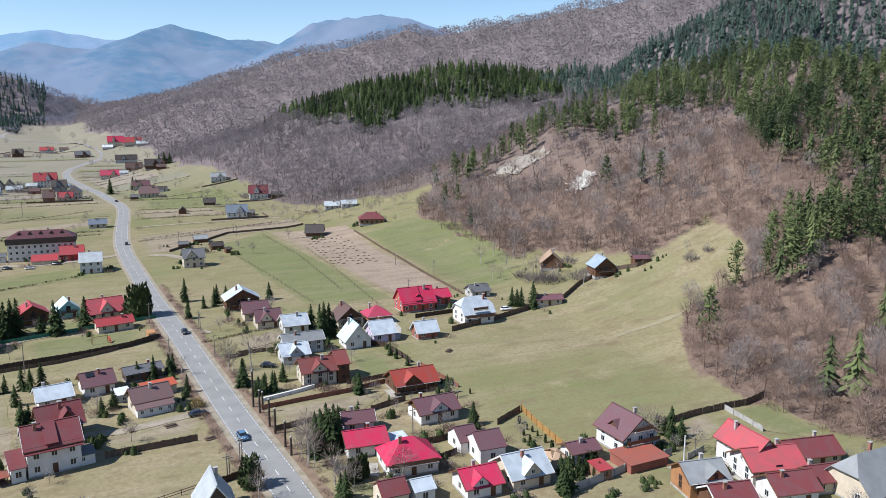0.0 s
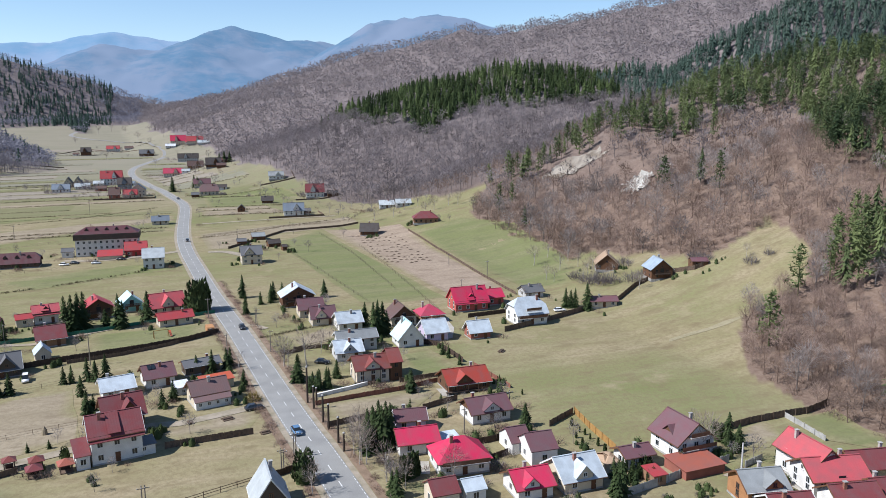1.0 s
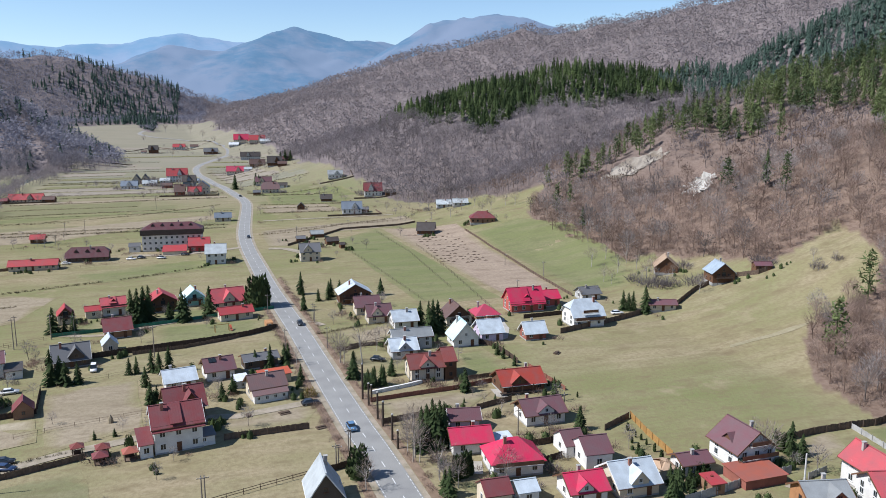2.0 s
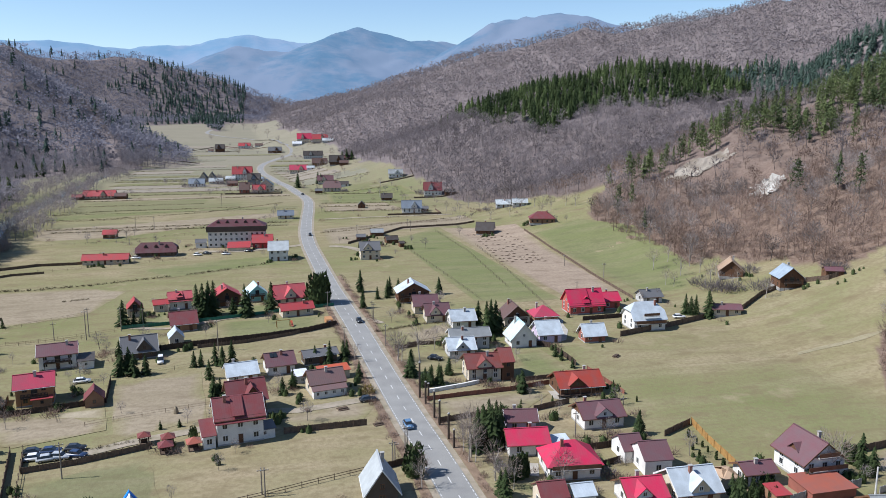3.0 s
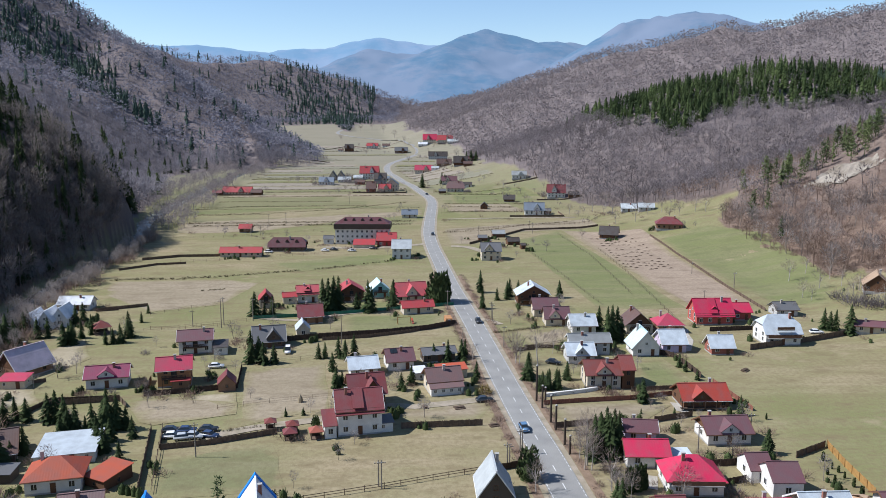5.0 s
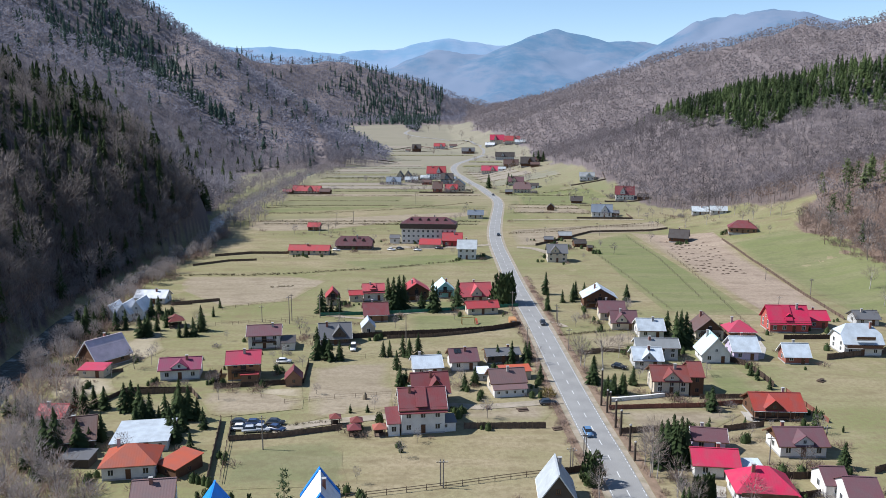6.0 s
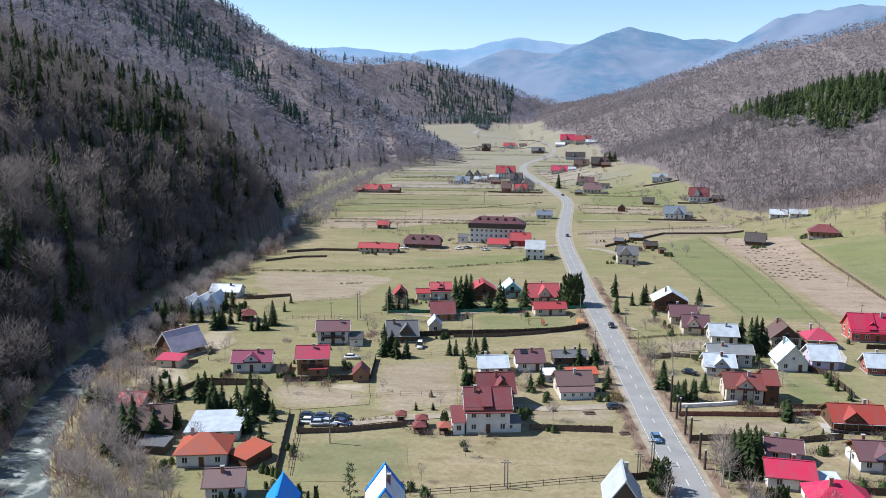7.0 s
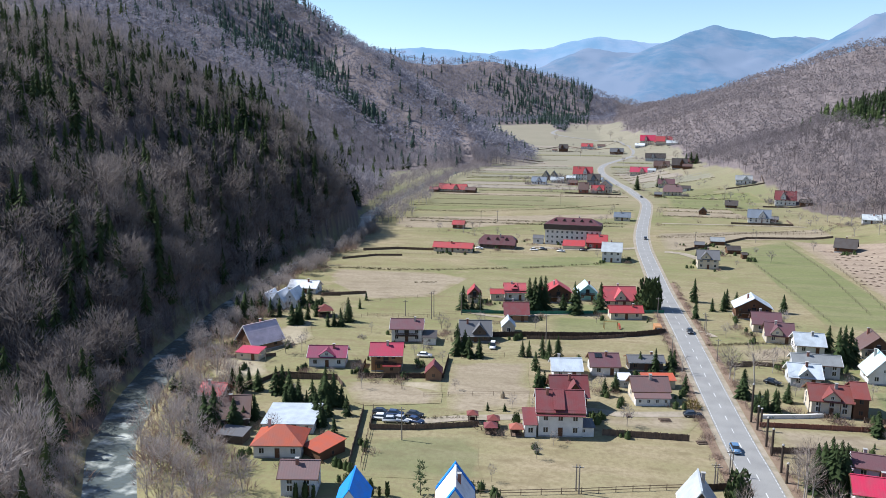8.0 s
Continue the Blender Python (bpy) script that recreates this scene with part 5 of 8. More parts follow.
# low outbuildings beside the farther farms
for hx, hy, w, d, roof, wall in ((40, 1248, 14, 8, "white", "white"), (86, 1222, 16, 8, "silverg", "white"), (66, 1246, 9, 9, "red", "white"), (-40, 790, 9, 7, "silverg", "white"),
                                 (-12, 782, 7, 8, "slate", "white"), (-36, 742, 9, 6, "brown", "brick"), (-6, 722, 8, 7, "dark", "wood"), (-52, 762, 12, 5, "silverg", "white"),
                                 (62, 694, 8, 6, "dark", "white"), (38, 664, 6, 5, "grey", "wood"), (72, 800, 9, 6, "brown", "wood"), (40, 838, 8, 5, "silverg", "white"),
                                 (78, 826, 10, 6, "maroon", "wood"), (-120, 1108, 16, 5, "dark", "wood"), (-92, 1272, 8, 6, "brown", "white"), (-20, 1344, 12, 5, "brown", "white"),
                                 (140, 612, 8, 5, "dark", "wood"), (104, 535, 5, 5, "grey", "wood"), (-118, 655, 9, 6, "brown", "wood"), (-150, 655, 8, 5, "dred", "wood")):
    house(hx, hy, -6, w, d, 1.95 + 0.12 * (w - 5), 3.4 + 0.3 * (w - 5), "x", "gable", roof, wall)

# ---------- trees ----------
def foliage(name, low, high, rough=0.9, trans=0.0):
    """Twigs or needles; the attribute 'tone' sets each tree apart, and every spray differs a little."""
    m = bpy.data.materials.new(name)
    m.use_nodes = True
    n, k = m.node_tree.nodes, m.node_tree.links.new
    b = n["Principled BSDF"]
    b.inputs["Roughness"].default_value, b.inputs["Specular IOR Level"].default_value = rough, 0.15
    tone, isle, info = n.new("ShaderNodeAttribute"), n.new("ShaderNodeNewGeometry"), n.new("ShaderNodeObjectInfo")
    tone.attribute_name = "tone"
    s, s2 = n.new("ShaderNodeMath"), n.new("ShaderNodeMath")
    s.operation = s2.operation = "MULTIPLY_ADD"
    k(isle.outputs["Random Per Island"], s.inputs[0])
    s.inputs[1].default_value = 0.16
    k(tone.outputs["Fac"], s.inputs[2])
    k(info.outputs["Random"], s2.inputs[0])
    s2.inputs[1].default_value = 0.25
    k(s.outputs[0], s2.inputs[2])
    r = n.new("ShaderNodeValToRGB")
    r.color_ramp.elements[0].color, r.color_ramp.elements[1].color = (*low, 1), (*high, 1)
    k(s2.outputs[0], r.inputs[0])
    k(r.outputs[0], b.inputs["Base Color"])
    if trans:
        thin, both = n.new("ShaderNodeBsdfTranslucent"), n.new("ShaderNodeMixShader")
        k(r.outputs[0], thin.inputs["Color"])
        both.inputs[0].default_value = trans
        k(b.outputs[0], both.inputs[1])
        k(thin.outputs[0], both.inputs[2])
        k(both.outputs[0], n["Material Output"].inputs["Surface"])
    return m


TWIGS = foliage("bare_twigs", (0.112, 0.095, 0.094), (0.325, 0.283, 0.280), trans=0.35)
# bluer, paler twigs for the farther woods: distance haze put into the colour
TWIGS_HAZED_FAR = foliage("hazed_lilac_twigs", (0.165, 0.165, 0.195), (0.285, 0.275, 0.315), trans=0.35)
TWIGS_HAZED_MID = foliage("hazed_grey_twigs", (0.140, 0.131, 0.146), (0.340, 0.315, 0.335), trans=0.35)
TWIGS_NEAR = foliage("near_twigs", (0.105, 0.088, 0.080), (0.36, 0.315, 0.29), trans=0.35)
TWIGS_FAR_WARM = foliage("warm_grey_twigs", (0.205, 0.176, 0.172), (0.300, 0.261, 0.256), trans=0.35)
RUSSET = foliage("russet_twigs", (0.130, 0.088, 0.068), (0.370, 0.272, 0.218), trans=0.35)
BARK = paint("bark", (0.13, 0.105, 0.085), rough=0.95)
PALE_BARK = paint("pale_bark", (0.42, 0.38, 0.34), rough=0.9)
SPRUCE = foliage("spruce_needles", (0.015, 0.028, 0.011), (0.095, 0.128, 0.046), trans=0.2)
PINE = foliage("pine_needles", (0.026, 0.046, 0.022), (0.145, 0.175, 0.070), trans=0.2)
# bluer, paler needles for distant firs, a haze tint in the base colour
HAZED_FIR = foliage("hazed_fir_needles", (0.026, 0.050, 0.040), (0.088, 0.128, 0.100), trans=0.2)
THUJA = foliage("thuja_green", (0.022, 0.038, 0.014), (0.085, 0.11, 0.04))
GOLD = foliage("yellow_catkins", (0.12, 0.092, 0.03), (0.25, 0.19, 0.05))
GARDEN_TWIGS = foliage("garden_twigs", (0.16, 0.125, 0.10), (0.36, 0.30, 0.26))


def slivers(starts, ends, widths, rng, out=None, mess=0.45):
    """Long thin triangles from starts to ends, each turned its own way, or, with out, more or less towards the outside of the crown."""
    d = ends - starts
    away = rng.normal(size=d.shape)
    if out is not None:
        away = out / (np.linalg.norm(out, axis=1, keepdims=True) + 1e-9) + mess * away
    side = np.cross(d, away)
    side /= np.linalg.norm(side, axis=1, keepdims=True) + 1e-9
    side *= widths[:, None] / 2
    V = np.stack([starts - side, starts + side, ends], 1).reshape(-1, 3)
    return V


def stem(points, radii, sides):
    """A tapered tube through points."""
    V, F = [], []
    for p, r in zip(points, radii):
        for i in range(sides):
            a = 6.2832 * i / sides
            V.append((p[0] + r * math.cos(a), p[1] + r * math.sin(a), p[2]))
    for j in range(len(points) - 1):
        for i in range(sides):
            a, b = j * sides + i, j * sides + (i + 1) % sides
            F += [(a, b, b + sides), (a, b + sides, a + sides)]
    return np.array(V), np.array(F)


def bare_shape(rng, twigs, width, limbs=8, sides=3, spread=0.24, low=0.22, reach=(0.10, 0.21)):
    """A leafless broad-leaved tree of height 1: trunk with rising limbs, and a rounded haze of fine twigs."""
    lean = rng.normal(0, 0.02, 2)
    tv, tf = stem([(0, 0, -0.03), (lean[0], lean[1], 0.3), (lean[0] * 2, lean[1] * 2, 0.66)], [0.013, 0.010, 0.004], sides)
    a = rng.uniform(0, 6.283, limbs) + np.arange(limbs) * 2.4
    z0 = rng.uniform(low, 0.5, limbs)
    r1, z1 = rng.uniform(0.35, 1.0, limbs) * spread, rng.uniform(0.6, 0.93, limbs)
    s = np.stack([lean[0] * z0 * 2, lean[1] * z0 * 2, z0], 1)
    e = np.stack([np.cos(a) * r1, np.sin(a) * r1, z1], 1)
    lv = slivers(s, e, np.full(limbs, 0.0095), rng)
    # twigs fill an egg-shaped crown and point outwards and up
    g = rng.normal(size=(twigs, 3))
    g /= np.linalg.norm(g, axis=1, keepdims=True)
    g *= rng.uniform(0.25, 1.0, twigs)[:, None] ** 0.6
    lumps = 1 + 0.22 * np.sin(3 * np.arctan2(g[:, 1], g[:, 0]) + a[0]) * np.cos(4 * g[:, 2] + a[1])
    ts = np.stack([g[:, 0] * spread * lumps, g[:, 1] * spread * lumps, 0.60 + g[:, 2] * 0.32], 1)
    out = np.stack([g[:, 0], g[:, 1], g[:, 2] + 0.55], 1)
    way = out + rng.normal(size=(twigs, 3)) * 0.42
    way[:, 2] = np.abs(way[:, 2]) + 0.25
    way /= np.linalg.norm(way, axis=1, keepdims=True)
    te = ts + way * rng.uniform(*reach, twigs)[:, None]
    te[:, 2] = np.minimum(te[:, 2], 1.03)
    wv = slivers(ts, te, rng.uniform(0.7, 1.3, twigs) * width, rng, out)
    trunk = np.concatenate([tv, lv]), np.concatenate([tf, np.arange(len(lv)).reshape(-1, 3) + len(tv)])
    crown = wv, np.arange(len(wv)).reshape(-1, 3)
    return trunk, crown


def spruce_shape(rng, tiers, arms, spread=0.17, low=0.06, sag=0.05, fill=0.9):
    """A spruce of height 1: trunk, and ragged tiers of drooping boughs of uneven length."""
    tv, tf = stem([(0, 0, -0.03), (0, 0, 0.93)], [0.016, 0.003], 3)
    V = []
    p1, p2 = rng.uniform(0, 6.283, 2)
    for t in range(tiers):
        f = t / tiers
        r = spread * (1 - f) ** 0.8 * (1 if f > 0.12 else 0.75 + 2 * f) + 0.010
        twist = rng.uniform(0, 6.283)
        for i in range(arms):
            a = twist + 6.283 * i / arms + rng.uniform(-0.3, 0.3)
            z = low + (0.97 - low) * (f + rng.uniform(-0.5, 0.5) / tiers)
            rr = r * rng.uniform(0.55, 1.2) * (1 + 0.16 * math.sin(2 * a + p1) * math.cos(9 * f + p2))
            zz = z - sag * (1 - f) + rng.uniform(-0.02, 0.02)
            half = 3.14 / arms * fill * rng.uniform(0.7, 1.2)
            top = z + (0.97 - low) / tiers * 1.25
            tip = (math.cos(a) * rr, math.sin(a) * rr, zz - 0.025)
            b0 = (math.cos(a - half) * rr * 0.72, math.sin(a - half) * rr * 0.72, zz + 0.008)
            b1 = (math.cos(a + half) * rr * 0.72, math.sin(a + half) * rr * 0.72, zz + 0.008)
            root = (0, 0, min(max(top, 0.05), 1.0))
            V += [root, b0, tip, root, tip, b1]
    V = np.array(V)
    return (tv, tf), (V, np.arange(len(V)).reshape(-1, 3))


def pine_shape(rng, clumps, leaves, low=0.35, spread=0.19):
    """A pine of height 1: a bare lower trunk, and ragged clumps of needles."""
    tv, tf = stem([(0, 0, -0.03), (rng.normal(0, 0.02), rng.normal(0, 0.02), 0.9)], [0.016, 0.005], 3)
    V = []
    for c in range(clumps):
        f = (c + 0.5) / clumps
        z = low + (0.97 - low) * f
        r = spread * (1 - f ** 1.7) * rng.uniform(0.3, 1.0)
        a = c * 2.4 + rng.uniform(-0.4, 0.4)
        cen = np.array([math.cos(a) * r, math.sin(a) * r, z])
        s = cen + rng.normal(0, 1, (leaves, 3)) * np.array([0.034, 0.034, 0.028])
        e = s + rng.normal(0, 1, (leaves, 3)) * np.array([0.040, 0.040, 0.036]) + np.array([0, 0, 0.012])
        out = (s - cen) * 12 + (math.cos(a) * 0.5, math.sin(a) * 0.5, 0.55)
        V.append(slivers(s, e, rng.uniform(0.026, 0.05, leaves), rng, out, 0.4))
    V = np.concatenate(V)
    return (tv, tf), (V, np.arange(len(V)).reshape(-1, 3))


def column_shape(rng, leaves, spread=0.13):
    """A clipped-looking thuja column of height 1 from upright sprays."""
    tv, tf = stem([(0, 0, -0.03), (0, 0, 0.6)], [0.02, 0.006], 3)
    z = rng.uniform(0.02, 0.9, leaves)
    a = rng.uniform(0, 6.283, leaves)
    r = spread * np.clip(1.15 - z, 0.1, 1) ** 0.5 * np.sqrt(np.clip(z * 6, 0.5, 1))
    s = np.stack([np.cos(a) * r, np.sin(a) * r, z], 1)
    e = s + np.stack([np.cos(a) * 0.03, np.sin(a) * 0.03, np.full(leaves, 0.13)], 1) + rng.normal(0, 0.018, (leaves, 3))
    V = slivers(s, e, np.full(leaves, 0.085), rng, s * (1, 1, 0) + (0, 0, spread * 0.5), 0.5)
    core, cf = stem([(0, 0, 0), (0, 0, 0.5), (0, 0, 0.92)], [spread * 0.8, spread * 0.75, 0.01], 7)
    return (tv, tf), (np.concatenate([V, core]), np.concatenate([np.arange(len(V)).reshape(-1, 3), cf + len(V)]))


def bush_shape(rng, twigs, width):
    """A leafless shrub of height 1, wider than high, branching from the ground."""
    a, u = rng.uniform(0, 6.283, twigs), rng.uniform(0, 1, twigs) ** 0.6
    s = np.stack([np.cos(a) * u * 0.5, np.sin(a) * u * 0.5, rng.uniform(0, 0.55, twigs) * (1.1 - u * 0.6)], 1)
    e = s + np.stack([np.cos(a) * 0.2 * u, np.sin(a) * 0.2 * u, np.full(twigs, 0.3)], 1) + rng.normal(0, 0.12, (twigs, 3))
    e[:, 2] = np.clip(e[:, 2], 0.05, 1.0)
    V = slivers(s, e, rng.uniform(0.6, 1.3, twigs) * width, rng, s + (0, 0, 0.25), 0.6)
    tv, tf = stem([(0, 0, -0.05), (0, 0, 0.35)], [0.04, 0.02], 3)
    return (tv, tf), (V, np.arange(len(V)).reshape(-1, 3))


def raw_mesh(name, V, F, material, tone=None):
    me = bpy.data.meshes.new(name)
    me.vertices.add(len(V))
    me.vertices.foreach_set("co", np.ascontiguousarray(V, np.float32).ravel())
    me.loops.add(F.size)
    me.loops.foreach_set("vertex_index", np.ascontiguousarray(F, np.int32).ravel())
    me.polygons.add(len(F))
    me.polygons.foreach_set("loop_start", np.arange(len(F), dtype=np.int32) * 3)
    if tone is not None:
        a = me.attributes.new("tone", "FLOAT", "POINT")
        a.data.foreach_set("value", np.ascontiguousarray(tone, np.float32))
    me.update(calc_edges=True)
    me.materials.append(material)
    return me


def planted(shape, X, Y, Z, height, wide, turn, tone):
    """Copies of one shape, (verts, faces), at many places, in one array."""
    V, F = shape
    n = len(X)
    c, s = np.cos(turn)[:, None], np.sin(turn)[:, None]
    hw = (height * wide)[:, None]
    out = np.empty((n, len(V), 3), np.float32)
    out[:, :, 0] = X[:, None] + hw * (c * V[:, 0] - s * V[:, 1])
    out[:, :, 1] = Y[:, None] + hw * (s * V[:, 0] + c * V[:, 1])
    out[:, :, 2] = Z[:, None] + height[:, None] * V[:, 2]
    faces = F[None] + (np.arange(n) * len(V))[:, None, None]
    return out.reshape(-1, 3), faces.reshape(-1, 3), np.repeat(tone, len(V))


def wood(name, label, category, shapes, material, X, Y, height, wide, rng, tone):
    """One wood: every tree a trunk and a crown, joined, as nobody could count them."""
    if not len(X):
        return
    Z = ground_height(X, Y)
    turn = rng.uniform(0, 6.283, len(X))
    pick = rng.integers(0, len(shapes), len(X))
    Vs, Fs, Ts, base = [], [], [], 0
    for i, (trunk, crown) in enumerate(shapes):
        m = pick == i
        for piece in (trunk, crown):
            v, f, t = planted(piece, X[m], Y[m], Z[m], height[m], wide[m], turn[m], tone[m])
            Vs.append(v)
            Fs.append(f + base)
            Ts.append(t)
            base += len(v)
    ob = new(name, raw_mesh(name, np.concatenate(Vs), np.concatenate(Fs), material, np.concatenate(Ts)))
    tagged(ob, label, category, kind="stuff")


rng = np.random.default_rng(7)
BARE_NEAR = [bare_shape(rng, 520, 0.0085, limbs=13, spread=0.25, reach=(0.05, 0.13)) for _ in range(6)]
BARE_NEXT = [bare_shape(rng, 190, 0.0150, limbs=9, spread=0.25, reach=(0.06, 0.13)) for _ in range(6)]
BARE_MID = [bare_shape(rng, 66, 0.032, limbs=4, spread=0.26, reach=(0.07, 0.14)) for _ in range(6)]
BARE_FAR = [bare_shape(rng, 24, 0.085, limbs=2, spread=0.29, reach=(0.08, 0.16)) for _ in range(5)]
SPRUCE_NEAR = [spruce_shape(rng, 12, 7) for _ in range(4)]
SPRUCE_MID = [spruce_shape(rng, 8, 5) for _ in range(4)]
SPRUCE_FAR = [spruce_shape(rng, 5, 4) for _ in range(3)]
PINE_TREES = [pine_shape(rng, 24, 11, 0.18, 0.17) for _ in range(5)] + [spruce_shape(rng, 13, 8, 0.20, 0.18, 0.03, 0.75) for _ in range(3)]
BUSHES = [bush_shape(rng, 66, 0.034) for _ in range(3)]

# ---------- the woods on the slopes ----------
SPRUCE_STAND = SPRUCE_LOW[:-1] + [(600, 690), (610, 760), (475, 825), (391, 870), (331, 895), (250, 872), (190, 880)]
PINE_EDGE = PINE_LOW[:6] + [(423, 500), (367, 495), (311, 486), (257, 474), (212, 485)]
PINE_TOP = [(345, 480), (423, 515), (480, 470), (475, 398), (450, 306), (440, 200), (440, 130)] + PINE_HIGH_LOW[::-1][:-1]


def scatter(step, r0, r1, az0=-50, az1=64):
    n = int(r1 / step) + 1
    ii, jj = np.meshgrid(np.arange(-n, n + 1), np.arange(-int(0.3 * n), n + 1))
    X = (ii + rng.uniform(-0.45, 0.45, ii.shape) + 0.5 * (jj % 2)) * step
    Y = (jj + rng.uniform(-0.45, 0.45, ii.shape)) * step
    r, a = np.hypot(X, Y), np.degrees(np.arctan2(X, Y))
    m = (r >= r0) & (r < r1) & (a > az0) & (a < az1)
    return X[m], Y[m]


def slope_trees(X, Y):
    """Which points stand in the woods, and how likely each is a spruce or a pine."""
    m = ~inside(X + 3 * wave(X, Y, 23, 7), Y + 3 * wave(X, Y, 23, 8), VALLEY) | ((X < -100) & (hill_height(X, Y) > 0.6))
    m &= path_distance(X, Y, RIVER) > 7.5
    m &= ~((inside(X, Y, ROCK) | inside(X, Y, SCREE) | inside(X, Y + 9, ROCK) | inside(X + 5, Y + 9, SCREE)) & (rng.uniform(0, 1, len(X)) < 0.95))
    return X[m], Y[m]


def kinds(X, Y):
    left = X < -60
    u = rng.uniform(0, 1, len(X))
    ps = np.where(left, 0.05 + 0.10 * np.clip(wave(X, Y, 120, 11) * 2, 0, 1), 0.0)
    for ring, share_of in ((FIR_A, 0.8), (FIR_B, 0.85), (FIR_C, 0.75), (FIR_D, 0.8), (FIR_CREST, 0.4), (FIR_LOW, 0.4)):
        ps = np.where(inside(X, Y, ring), share_of, ps)
    shade_foot = left & (Y < 560) & (hill_height(X, Y) < 110)
    ps = np.where(shade_foot, np.maximum(ps, 0.40 + 0.4 * np.clip(wave(X, Y, 70, 15), 0, 1)), ps)
    far_left = left & (Y > 1350)
    ps = np.where(far_left, np.clip(0.35 + 1.1 * wave(X, Y, 260, 13), 0.05, 0.95), ps)
    ps = np.where(inside(X, Y, SPRUCE_STAND), 0.97, ps)
    back_hill = (X > 470) & (path_distance(X, Y, [p[:2] for p in SPUR_BACK]) < 190) & (Y < 760)
    ps = np.where(back_hill, 0.8, ps)
    pp = np.where(inside(X, Y, PINE_EDGE), 0.62, 0.0)
    pp = np.where(inside(X, Y, PINE_TOP), 0.72 + 0.25 * wave(X, Y, 60, 17), pp)
    pp = np.where(inside(X, Y, PINE_NEAR), 0.85, pp)
    pp = np.where((X > 150) & (pp == 0) & (ps == 0) & (Y < 480), 0.018, pp)
    return u < ps, (u >= ps) & (u < ps + pp)


def in_sight(X, Y, top):
    """Which trees the camera, 70 m over the origin, can see; those behind the crests are built more simply."""
    edges = np.radians(np.arange(-52, 66.1, 0.5))
    rr = 90 * 1.02 ** np.arange(170)
    A, Rr = np.meshgrid(edges, rr)
    el = (ground_height(np.sin(A) * Rr, np.cos(A) * Rr) - 70) / Rr
    worst = np.maximum.accumulate(el, 0)
    i = np.clip(np.round((np.degrees(np.arctan2(X, Y)) + 52) / 0.5).astype(int), 0, len(edges) - 1)
    r = np.hypot(X, Y)
    j = np.clip(np.floor(np.log(np.maximum(r, 91) / 90) / math.log(1.02)).astype(int) - 2, 0, len(rr) - 1)
    return (ground_height(X, Y) + top - 70) / r > worst[j, i]


